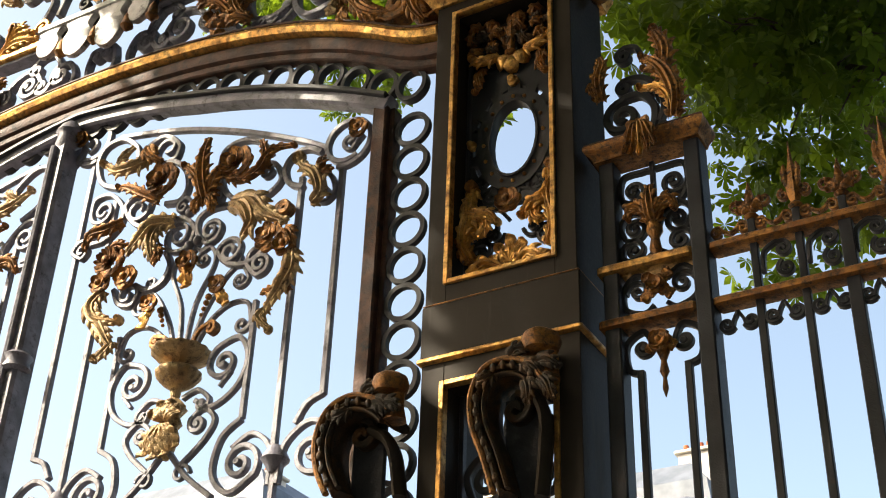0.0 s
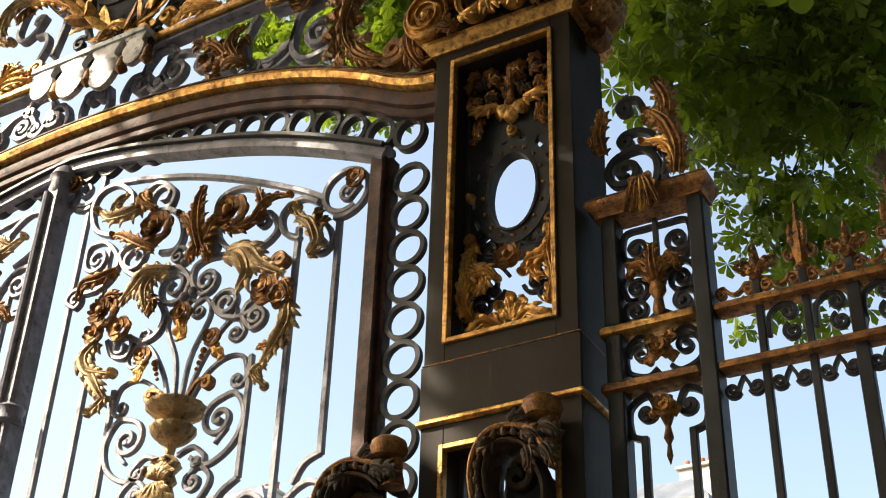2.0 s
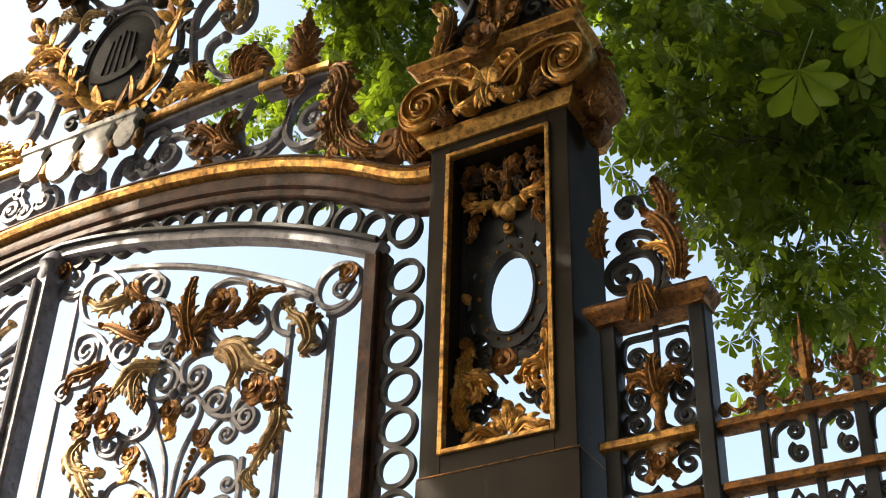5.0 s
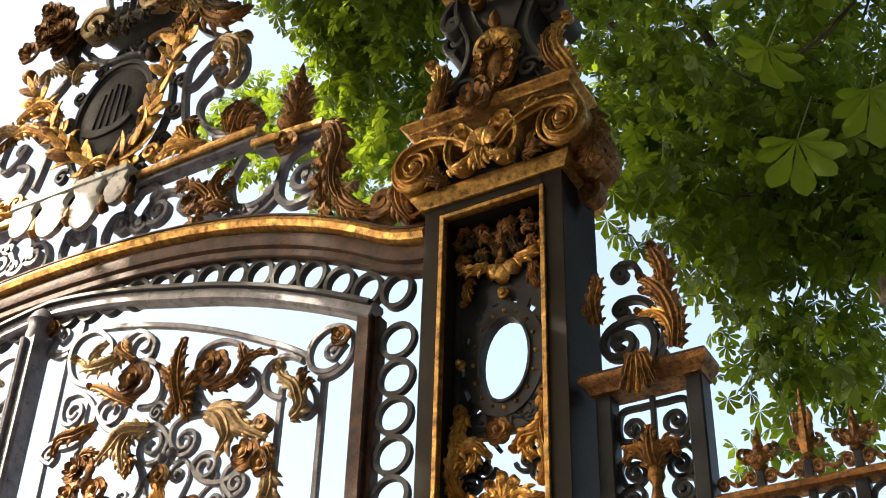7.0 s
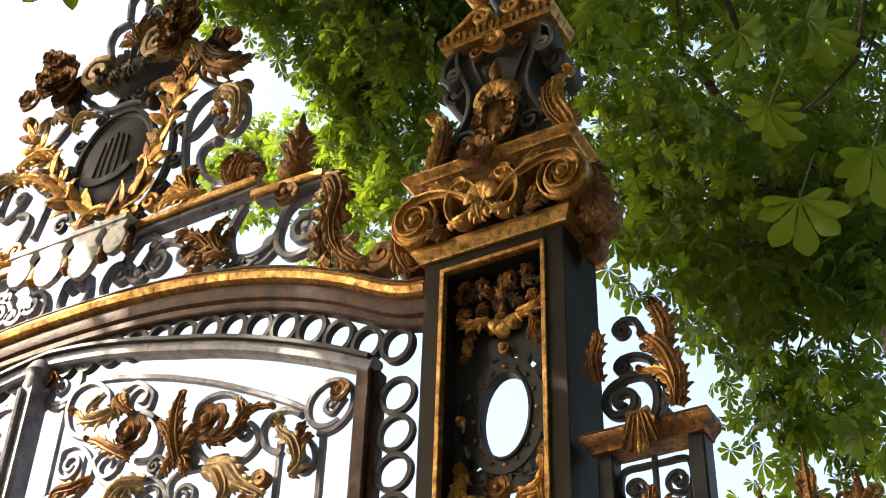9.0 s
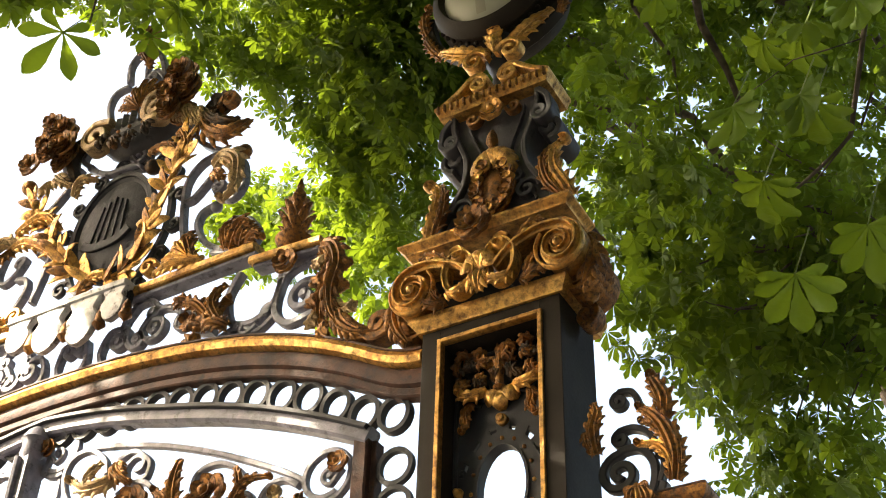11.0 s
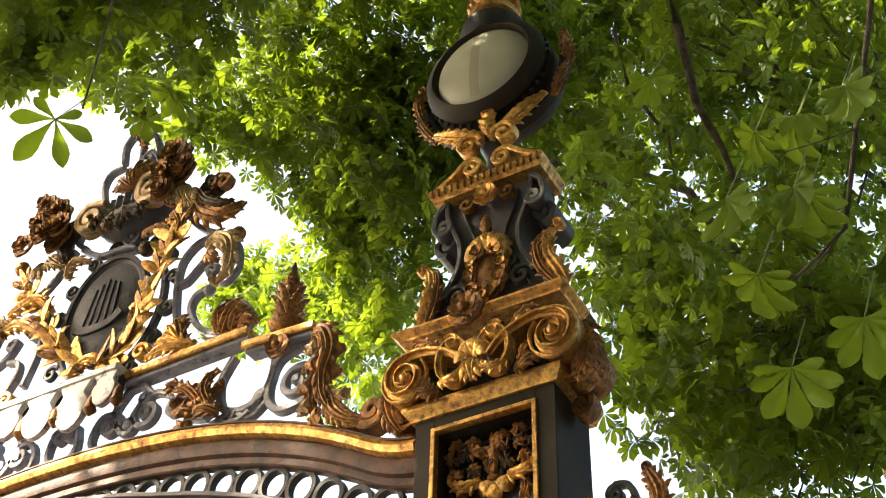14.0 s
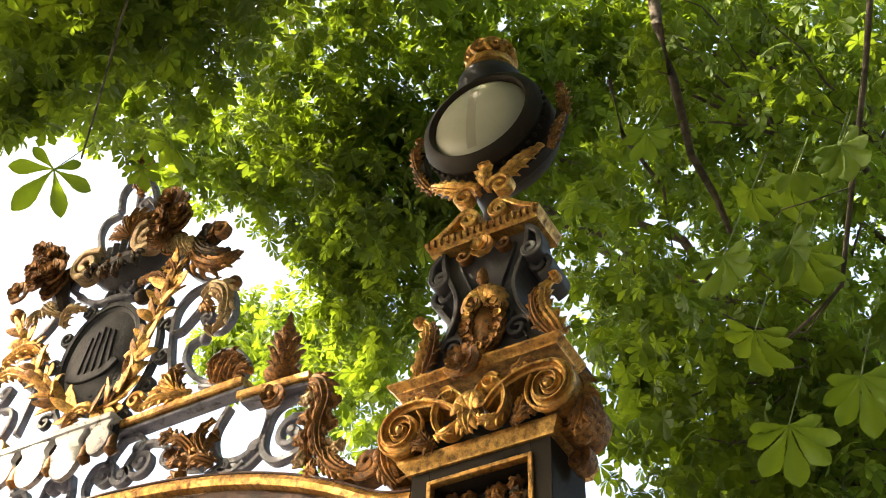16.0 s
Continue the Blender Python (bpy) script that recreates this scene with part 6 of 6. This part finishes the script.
def house(at, width, depth, eaves, label, chimneys):
    """A Paris house with storeys of windows, a slate mansard with dormers and chimney stacks."""
    x0, y0 = at
    root = thing("house", (x0 + width / 2, y0, 0), label, "house")
    wall = part("wall", Mesh().box(x0, x0 + width, y0, y0 + depth, 0, eaves, 0.05), STONE, root)
    part("cornice", Mesh().box(x0 - 0.3, x0 + width + 0.3, y0 - 0.4, y0 + depth + 0.3, eaves, eaves + 0.35, 0.08), STONE, root)
    h = 3.9
    rows = []
    for o, z in ((0.0, 0.36), (0.35, 1.4), (0.75, h), (1.6, h + 1.0)):
        rows.append([(x0 + o, y0 + o, eaves + z), (x0 + width - o, y0 + o, eaves + z), (x0 + width - o, y0 + depth - o, eaves + z), (x0 + o, y0 + depth - o, eaves + z)])
    part("roof", Mesh().grid(rows, True, True), SLATE, root, "grey slate mansard roof", True)
    n = int(width // 2.6)
    for k in range(n):
        x = x0 + (k + 0.5) * width / n
        for z in (1.2, 4.6, 8.0, 11.2):
            if z + 2.3 < eaves:
                win = part("window", Mesh().box(x - 0.65, x + 0.65, y0 - 0.06, y0 - 0.01, z, z + 2.2, 0.02), STONE, root)
                part("window_pane", Mesh().box(x - 0.5, x + 0.5, y0 - 0.09, y0 - 0.065, z + 0.1, z + 2.05, 0.01), PANE, root)
        part("dormer", Mesh().box(x - 0.75, x + 0.75, y0 - 0.05, y0 + 1.6, eaves + 0.6, eaves + 2.5, 0.05), STONE, root)
        part("dormer_roof", Mesh().lathe(x, y0 + 0.6, [(1.35, eaves + 2.5), (1.2, eaves + 2.65), (0.5, eaves + 3.0), (0.05, eaves + 3.1)], 4), SLATE, root)
        part("dormer_pane", Mesh().box(x - 0.5, x + 0.5, y0 - 0.09, y0 - 0.055, eaves + 0.8, eaves + 2.3, 0.01), PANE, root)
    for cx, cw, top_z in chimneys:
        part("chimney", Mesh().box(cx - cw / 2, cx + cw / 2, y0 + 1.8, y0 + 3.0, eaves + 0.5, top_z, 0.04), BRICK, root)
        part("chimney_cap", Mesh().box(cx - cw / 2 - 0.12, cx + cw / 2 + 0.12, y0 + 1.7, y0 + 3.1, top_z, top_z + 0.15, 0.03), STONE, root)
        for i in range(int(cw / 0.3)):
            px = cx - cw / 2 + 0.15 + i * 0.3
            part("chimney_pot", Mesh().lathe(px, y0 + 2.4, [(0.10, top_z + 0.14), (0.085, top_z + 0.45), (0.11, top_z + 0.5), (0.10, top_z + 0.58)], 10), POT, root)
    return root


house((-30.0, 38.0), 19.0, 11.0, 16.6, "pale stone house with slate mansard and red chimney pots", ((-12.4, 1.5, 22.0), (-22, 2.4, 21.6)))
house((-62.0, 38.0), 31.0, 11.0, 20.0, "cream stone house with a mansard roof behind the gate", ((-33.4, 2.4, 24.7), (-42, 2.4, 24.6), (-52, 2.0, 24.5)))


# ---- chestnut trees ----
rng = np.random.default_rng(7)


def leaf_template(n=7):
    """One palmate chestnut leaf of n leaflets, 1 across, its stalk at the origin and its blade in x, y."""
    v, f = [], []
    for k in range(n):
        a = radians(-128 + 256 * k / (n - 1))
        l = 0.52 * (1 - 0.42 * abs(k - (n - 1) / 2) / ((n - 1) / 2))
        c, s = math.cos(a), math.sin(a)
        o = len(v)
        for u, w, h in ((0.03, 0, 0), (0.38, -0.10, 0.02), (0.38, 0, -0.02), (0.38, 0.10, 0.02), (0.74, -0.175, 0.0), (0.74, 0, -0.05), (0.74, 0.175, 0.0), (1.0, 0, -0.12)):
            v.append((l * u * c - l * w * 1.25 * s, l * u * s + l * w * 1.25 * c, l * h))
        f += [(o, o + 1, o + 2), (o, o + 2, o + 3), (o + 1, o + 4, o + 5), (o + 1, o + 5, o + 2), (o + 2, o + 5, o + 6), (o + 2, o + 6, o + 3), (o + 4, o + 7, o + 5), (o + 5, o + 7, o + 6)]
    return np.array(v), np.array(f)


LV, LF = leaf_template()


def leaves(centres, sizes, droop):
    """All leaves of a crown as one mesh: each turned at random, blade roughly level with the tips drooping."""
    n = len(centres)
    yaw, pit, rol = rng.uniform(0, 2 * np.pi, n), rng.normal(droop, 0.40, n), rng.normal(0, 0.40, n)
    cy, sy, cp, sp, cr, sr = np.cos(yaw), np.sin(yaw), np.cos(pit), np.sin(pit), np.cos(rol), np.sin(rol)
    v = LV[None] * sizes[:, None, None]
    x, y, z = v[..., 0], v[..., 1], v[..., 2] - 0.5 * (v[..., 0] ** 2 + v[..., 1] ** 2) / sizes[:, None]
    y, z = y * cr[:, None] - z * sr[:, None], y * sr[:, None] + z * cr[:, None]
    x, z = x * cp[:, None] + z * sp[:, None], -x * sp[:, None] + z * cp[:, None]
    x, y = x * cy[:, None] - y * sy[:, None], x * sy[:, None] + y * cy[:, None]
    w = np.stack([x, y, z], -1) + centres[:, None]
    f = LF[None] + (np.arange(n) * len(LV))[:, None, None]
    return w.reshape(-1, 3), f.reshape(-1, 3)


def crown_mesh(blobs, density, size, droop, material):
    cs = []
    for bx, by, bz, r in blobs:
        k = max(3, int(density * r ** 2.4))
        d = rng.normal(size=(k, 3))
        d /= np.linalg.norm(d, axis=1)[:, None]
        cs.append(np.array((bx, by, bz)) + d * (r * rng.uniform(0.15, 1.08, k) ** 0.6)[:, None])
    c = np.concatenate(cs)
    v, f = leaves(c, rng.uniform(size * 0.6, size * 1.2, len(c)), droop)
    me = bpy.data.meshes.new("crown")
    me.vertices.add(len(v))
    me.vertices.foreach_set("co", v.ravel())
    me.loops.add(f.size)
    me.loops.foreach_set("vertex_index", f.ravel())
    me.polygons.add(len(f))
    me.polygons.foreach_set("loop_start", np.arange(0, f.size, 3))
    me.polygons.foreach_set("loop_total", np.full(len(f), 3))
    me.update(calc_edges=True)
    me.materials.append(material)
    return me


def limb_mesh(paths):
    m = Mesh()
    for pts, r0, r1 in paths:
        rows, n = [], len(pts)
        for i, p in enumerate(pts):
            p = Vector(p)
            t = (Vector(pts[min(i + 1, n - 1)]) - Vector(pts[max(i - 1, 0)])).normalized()
            a = t.orthogonal().normalized()
            b = t.cross(a)
            r = r0 + (r1 - r0) * i / (n - 1)
            rows.append([tuple(p + a * r * math.cos(u * math.pi / 6) + b * r * math.sin(u * math.pi / 6)) for u in range(12)])
        m.grid(rows, True, True)
    return m


def bent(a, b, n=7, wob=0.12):
    """A limb from a to b that sags and wavers."""
    a, b = Vector(a), Vector(b)
    l = (b - a).length
    out = []
    for i in range(n):
        t = i / (n - 1)
        w = Vector(rng.normal(0, wob * l * 0.25, 3)) * math.sin(math.pi * t)
        out.append(tuple(a.lerp(b, t) + w + Vector((0, 0, 0.10 * l * math.sin(math.pi * t)))))
    return out


def tree(at, fork, blobs, density, size, droop, material, label, r0=0.35, hub=0.7):
    root = thing("chestnut_tree", (at[0], at[1], 0), label, "tree", "chestnut trees")
    part("trunk", limb_mesh([(bent((at[0], at[1], 0), fork, 8, 0.02), r0, r0 * 0.55)]), BARK, root)
    for bx, by, bz, r in blobs:
        if r < hub:
            continue
        p = bent(fork, (bx, by, bz), 8, 0.10)
        part("limb", limb_mesh([(p, 0.08, 0.014)]), BARK, root)
        twigs = []
        for q in range(5):
            d = Vector(rng.normal(size=3)).normalized() * r * 0.95
            twigs.append((bent(p[-2], tuple(Vector((bx, by, bz)) + d), 5, 0.1), 0.016, 0.005))
        part("twig", limb_mesh(twigs), BARK, root)["kind"] = "stuff"
    me = crown_mesh(blobs, density, size, droop, material)
    ob = new("crown", me)
    ob["kind"] = "stuff"
    ob.parent = root
    ob.matrix_parent_inverse = Matrix.Translation(-Vector(root.location))
    return root


RIGHT = [(0.1, 2.4, 8.0, 0.47), (0.6, 2.8, 7.8, 0.72), (1.3, 2.9, 7.9, 0.72), (1.2, 3.0, 6.8, 0.45), (0.5, 3.8, 7.3, 0.49), (0.2, 3.5, 7.6, 0.25), (0.2, 2.5, 8.5, 0.38), (0.7, 2.7, 8.6, 0.7), (1.2, 3.1, 8.2, 0.62), (0.8, 3.9, 7.6, 0.54), (0.3, 3.5, 7.2, 0.30), (1.0, 3.0, 9.1, 0.6), (1.7, 2.8, 8.5, 0.6)]
RIGHT += [(0.4, 3.4, 8.8, 0.45), (0.2, 4.1, 8.8, 0.40), (1.1, 4.4, 8.7, 0.44), (0.5, 3.9, 9.7, 0.44), (1.0, 4.0, 9.8, 0.44), (1.4, 4.2, 9.3, 0.44), (0.6, 4.5, 9.0, 0.44), (0.05, 4.2, 6.9, 0.22), (0.45, 4.3, 6.9, 0.28), (0.85, 4.3, 6.95, 0.28), (-0.45, 3.6, 9.5, 0.18), (-0.1, 3.7, 9.3, 0.22)]
# boughs close behind the pillar head, and lower ones beside the fence wing
RIGHT += [(x, 3.2, z, r) for (x, z), r in zip([(-0.751, 10.663), (-0.543, 10.077), (-0.562, 11.067), (-0.399, 9.555), (-0.172, 9.862), (-0.19, 9.098), (-0.23, 10.4), (-0.06, 9.454), (0.093, 10.002), (0.244, 9.572)], (0.34, 0.36, 0.36, 0.36, 0.42, 0.32, 0.40, 0.36, 0.42, 0.42))]
RIGHT += [(x, 3.4, z, r) for (x, z), r in zip([(-0.66, 9.447), (-0.416, 9.153), (-0.167, 9.113), (-0.199, 8.638), (0.091, 8.644), (0.009, 8.211), (0.293, 8.276), (0.431, 7.837)], (0.30, 0.28, 0.36, 0.26, 0.36, 0.28, 0.36, 0.36))]
UPPER = [(0.2, 2.5, 9.5, 0.40), (0.1, 2.4, 10.6, 0.5), (0.9, 2.9, 10.3, 0.5), (1.5, 2.6, 9.9, 0.55), (0.7, 2.2, 11.3, 0.6), (1.8, 2.2, 10.6, 0.7), (-0.1, 3.5, 10.1, 0.25), (0.9, 2.5, 12.0, 0.7)]
FAR = [(-1.4, 3.1, 14.6, 0.77), (-0.9, 3.7, 14.4, 0.77), (-2.0, 2.9, 14.6, 0.71), (-1.3, 4.3, 13.8, 0.58), (-1.7, 4.5, 13.5, 0.51), (-1.2, 4.9, 13.3, 0.51),
       (-0.5, 4.0, 14.9, 0.99), (0.5, 4.4, 14.8, 1.13), (1.6, 4.9, 14.6, 1.13), (-0.8, 5.2, 13.9, 0.86), (0.3, 5.5, 13.9, 0.99), (1.4, 6.0, 13.6, 0.99), (-1.3, 6.2, 12.7, 0.73),
       (0.1, 6.5, 12.8, 0.93), (1.1, 7.1, 12.4, 0.79), (0.2, 7.5, 11.5, 0.66), (0.8, 7.9, 11.1, 0.60)]
BACK = [(-3.8, 3.9, 12.8, 0.58), (-3.8, 4.6, 12.1, 0.64), (-5.1, 5.5, 13.5, 0.44), (-7.2, 6.0, 14.5, 0.49), (-4.0, 4.1, 12.5, 0.58), (-3.9, 3.2, 13.4, 0.90), (-2.7, 3.0, 12.8, 0.96),
        (-4.5, 2.5, 13.5, 0.77), (-4.9, 2.2, 13.4, 0.51), (-3.1, 2.1, 13.4, 1.08), (-2.7, 3.2, 12.7, 1.02), (-3.8, 3.8, 13.0, 0.58), (-6.8, 6.4, 14.7, 0.73), (-7.4, 6.2, 14.3, 0.57),
        (-5.2, 5.9, 13.2, 0.73), (-1.6, 3.4, 13.1, 1.20), (-1.9, 4.2, 11.8, 0.5), (-5.8, 6.5, 12.8, 0.46), (-6.2, 5.6, 13.4, 0.54), (-4.9, 6.2, 12.2, 0.36), (-2.2, 4.4, 9.5, 0.16), (-5.1, 5.4, 11.2, 0.1), (-4.0, 4.9, 11.0, 0.3)]
BACK += [(x, 4.0, z, r) for (x, z), r in zip([(-2.938, 12.16), (-3.124, 11.68), (-3.269, 11.203), (-3.586, 11.789), (-3.593, 10.954), (-2.82, 12.779), (-3.41, 12.366), (-2.745, 11.525), (-3.851, 10.757), (-3.239, 10.682), (-3.972, 11.319)], (0.34, 0.38, 0.34, 0.36, 0.26, 0.36, 0.40, 0.30, 0.22, 0.24, 0.24))]
FRONT = [(-4.3, -0.4, 12.1, 0.9), (-3.4, 0.2, 12.3, 1.0), (-3.6, -0.8, 11.9, 0.9), (-2.6, -0.7, 11.9, 1.0), (-1.7, -0.6, 12.0, 1.0), (-0.8, -0.7, 12.4, 1.0), (0.3, -0.8, 12.6, 1.1), (1.6, -1.0, 12.6, 1.2),
         (-0.4, -2.2, 12.4, 1.2), (1.4, -2.8, 12.4, 1.3), (3.0, -2.0, 12.0, 1.3), (-4.8, 0.6, 13.2, 0.9), (-3.0, -0.2, 13.3, 1.2), (-3.6, -0.9, 10.8, 0.45), (-3.2, -0.7, 10.9, 0.45), (-3.8, -0.7, 10.5, 0.32), (-3.5, -0.5, 10.6, 0.28), (-3.1, -0.3, 11.5, 0.50)]
FRONT += [(x, -0.7, z, r) for (x, z), r in zip([(-3.896, 10.578), (-3.607, 10.563), (-3.186, 10.254), (-2.804, 9.922), (-2.22, 9.393), (-2.511, 9.794), (-3.9, 10.93), (-1.979, 9.115), (-2.229, 9.17)], (0.24, 0.26, 0.22, 0.18, 0.18, 0.22, 0.3, 0.16, 0.12))]
# crown out of view, its clusters set where pillar and crest need shade
SHADE = [(-4.8, -3.9, 11.0, 0.9), (-4.0, -3.2, 11.0, 0.9), (-3.0, -2.4, 11.1, 0.9), (-5.3, -4.9, 11.0, 0.9), (-4.2, -4.6, 11.0, 1.0), (-3.2, -3.6, 11.1, 1.0), (-2.1, -1.7, 11.4, 0.8), (-2.0, -3.0, 11.4, 1.1), (-6.0, -5.3, 11.0, 0.7), (-5.65, -1.95, 11.2, 0.7), (-4.8, -2.6, 11.3, 0.6), (-9.32, -4.79, 15.40, 0.50), (-8.72, -4.79, 15.15, 0.42), (-9.92, -4.79, 15.75, 0.50)]
SHADE += [(-8.92, -4.79, 15.95, 0.50), (-9.42, -4.79, 16.35, 0.50), (-8.52, -4.79, 15.65, 0.40), (-10.02, -4.79, 15.15, 0.40), (-5.95, -3.9, 11.0, 0.42), (-6.7, -3.95, 11.0, 0.5), (-6.85, -3.6, 11.3, 0.42), (-6.5, -5.0, 11.0, 0.7), (-7.2, -5.7, 11.0, 0.6), (-3.2, -2.55, 12.5, 0.9), (-5.25, -3.3, 10.9, 0.5), (-5.95, -2.95, 11.0, 0.42), (-0.8, -3.6, 12.0, 1.2), (-3.0, -5.2, 11.4, 1.2)]
# added off view along the sun's line, to darken the right-hand boughs
SUN_BLOCK = [(x, -2.99, z, 0.75) for x in (-8.03, -6.93, -5.83) for z in (14.08, 15.48, 16.88, 18.28)] + [(-8.6, -2.9, 17.2, 0.7), (-8.5, -2.9, 18.6, 0.75), (-8.0, -2.9, 19.6, 0.75), (-7.2, -2.9, 19.5, 0.7), (-7.5, -2.9, 16.2, 0.6)]
# added out of view on the right, to keep sky light off the pillar
SIDE_BLOCK = [(4.6, 2.6, 7.0, 1.5), (5.0, 1.0, 9.0, 1.6), (5.6, -1.0, 7.0, 1.7), (6.2, -3.0, 9.0, 1.8), (5.0, 3.4, 4.6, 1.4), (5.8, 0.6, 4.6, 1.5), (7.0, -3.5, 5.0, 1.8), (4.9, 0.5, 11.2, 1.5), (5.8, -1.5, 12.2, 1.7), (4.8, 2.5, 12.5, 1.4), (6.6, 1.5, 13.0, 1.8)]
# crown added overhead to hold sun and sky off the boughs below
OVER = [(-1.0, 1.0, 14.2, 1.4), (1.0, 1.0, 14.4, 1.5), (3.0, 1.4, 14.0, 1.4), (-2.4, 1.6, 14.6, 1.2), (3.6, 3.0, 12.0, 1.2)]
# added behind the viewer, to cut the sky light on the gate's front
SKY_BLOCK = [(-9, -12, 7, 3.2), (-4, -13, 8, 3.4), (2, -14, 8, 3.4), (8, -12, 8, 3.4), (-6, -12, 12, 3.2), (0, -13, 13, 3.4), (6, -12, 13, 3.4), (11, -7, 9, 3.2), (10, -5, 13, 3.2), (12, -2, 8, 3.0), (4, -8, 15.5, 3.2), (-2, -9, 16, 3.0)]
near = tree((6.0, 6.5), (4.2, 5.0, 6.5), RIGHT + UPPER, 380, 0.31, 0.80, LEAF, "chestnut tree with dense dark leaves hanging over the fence", hub=0.6)
tree((5.5, 9.5), (3.4, 8.0, 10.0), FAR, 420, 0.34, 0.5, LEAF, "tall chestnut tree with bright leaves behind the fence", hub=0.95)
tree((2.2, 10.5), (0.4, 7.5, 12.0), BACK, 430, 0.34, 0.5, LEAF, "tall chestnut tree with sunlit leaves behind the gate", hub=0.95)
front = tree((6.5, -8.0), (4.0, -4.0, 10.5), FRONT, 360, 0.34, 0.5, LEAF, "chestnut tree whose crown reaches over the gate", hub=0.95)
tree((-1.0, -9.5), (-2.4, -6.5, 8.5), SHADE, 330, 0.38, 0.5, LEAF, "chestnut tree kept out of view to dapple the pillar with shade", hub=0.95)
tree((-11.0, -9.0), (-9.0, -5.5, 12.0), SUN_BLOCK, 125, 0.42, 0.5, LEAF, "unseen tall chestnut tree added to shade the boughs by the fence", hub=0.7)
tree((8.5, 0.5), (6.5, 0.5, 3.5), SIDE_BLOCK, 240, 0.55, 0.5, LEAF, "unseen chestnut tree added beside the fence to block sky light", hub=1.5)
tree((9.0, 5.0), (6.0, 4.0, 10.0), OVER, 210, 0.42, 0.5, LEAF, "broad chestnut crown added overhead to shade the boughs and fence", hub=1.2)
tree((3.0, -15.0), (2.0, -13.5, 5.0), SKY_BLOCK, 130, 0.75, 0.5, LEAF, "unseen dense chestnut tree added behind the viewer to block sky", hub=2)


def big_leaf(parent, hub, size, turn, droop, n=7, spread=190):
    """One large palmate leaf hanging from its stalk: toothed leaflets with a folded midrib."""
    m = Mesh()
    rot = (Matrix.Rotation(radians(turn), 4, "Z") @ Matrix.Rotation(radians(droop), 4, "X")).to_3x3()
    o = Vector(hub)
    for k in range(n):
        a = radians(-90 + (-spread / 2 + spread * k / (n - 1)) * random.uniform(0.92, 1.08))
        l = size * 0.94 * (1 - 0.52 * abs(k - (n - 1) / 2) / ((n - 1) / 2)) * random.uniform(0.88, 1.1)
        c, s = math.cos(a), math.sin(a)
        rows = []
        for i in range(13):
            u = i / 12
            w = l * 0.165 * (math.sin(math.pi * min(1.0, u ** 2.1 * 1.02)) ** 0.8 if u < 0.98 else 0.02) + 0.004
            w *= 1 + 0.05 * (i % 2)
            sag = -0.30 * l * u * u - 0.04 * l * math.sin(5 * u + k)
            row = []
            for v in (-1, -0.5, 0, 0.5, 1):
                h = abs(v) * w * 0.35 + sag + 0.012 * size * math.cos(i * 2.1) * abs(v)
                row.append(tuple(o + rot @ Vector((l * u * c - v * w * s, l * u * s + v * w * c, h))))
            rows.append(row)
        m.grid(rows)
    ob = part("leaf", m, LEAF, parent)
    stalk = [tuple(o + Vector((0.02, 0.05, 0.0)) * i + Vector((0, 0, 0.11 * i))) for i in range(4)]
    part("stalk", limb_mesh([(stalk, 0.0028, 0.0035)]), STALK, parent)
    return ob


for hub, size, turn, droop in (((1.66, -0.51, 5.77), 0.31, 195, 72), ((1.63, -0.97, 6.32), 0.26, 170, 80), ((1.65, -0.75, 6.08), 0.27, 215, 82), ((1.98, -0.54, 5.88), 0.30, 185, 68),
                               ((2.00, -1.09, 6.51), 0.21, 20, 60), ((1.89, -0.91, 6.32), 0.23, 150, 75), ((1.82, -1.10, 6.49), 0.19, 230, 70), ((1.11, -0.14, 8.20), 0.24, 190, 60),
                               ((2.20, -1.10, 6.56), 0.22, 160, 70), ((1.919, -0.8, 6.361), 0.27, 205, 78), ((2.166, -0.9, 6.784), 0.22, 170, 74), ((1.908, -0.7, 6.878), 0.24, 230, 70)):
    big_leaf(near, hub, size, turn, droop)
for path, r in (([(0.81, 1.41, 11.6), (0.81, 1.41, 11.18), (0.78, 1.73, 10.93), (0.70, 2.22, 10.51), (0.77, 2.52, 10.24), (0.78, 2.73, 10.04)], 0.05),
                ([(0.30, 1.6, 11.0), (0.26, 1.92, 10.65), (0.41, 2.31, 10.35), (0.30, 2.71, 9.92), (0.35, 3.08, 9.54)], 0.022),
                ([(0.86, 3.40, 9.31), (1.21, 3.35, 9.45), (1.47, 3.22, 9.65), (1.79, 2.94, 10.0)], 0.022)):
    part("limb", limb_mesh([(path, r, r * 0.45)]), BARK, near)
for path, r in (([(2.52, -0.88, 7.85), (2.35, -0.81, 7.27), (2.16, -0.76, 6.66), (2.01, -0.67, 6.24), (1.87, -0.67, 6.13), (1.76, -0.68, 6.05)], 0.016), ([(2.16, -0.76, 6.66), (2.04, -0.91, 6.51), (1.90, -0.96, 6.47), (1.79, -0.98, 6.39), (1.64, -0.97, 6.34)], 0.004), ([(2.01, -0.67, 6.24), (1.83, -0.64, 6.09), (1.64, -0.74, 6.08)], 0.005)):
    part("twig", limb_mesh([(path, r, r * 0.4)]), BARK, near)
big_leaf(front, (-1.70, -1.70, 7.82), 0.33, -125, 40, 6, 250)
part("twig", limb_mesh([(bent((-1.70, -1.55, 8.05), (-2.0, -1.4, 11.2), 7, 0.05), 0.006, 0.012)]), BARK, front)
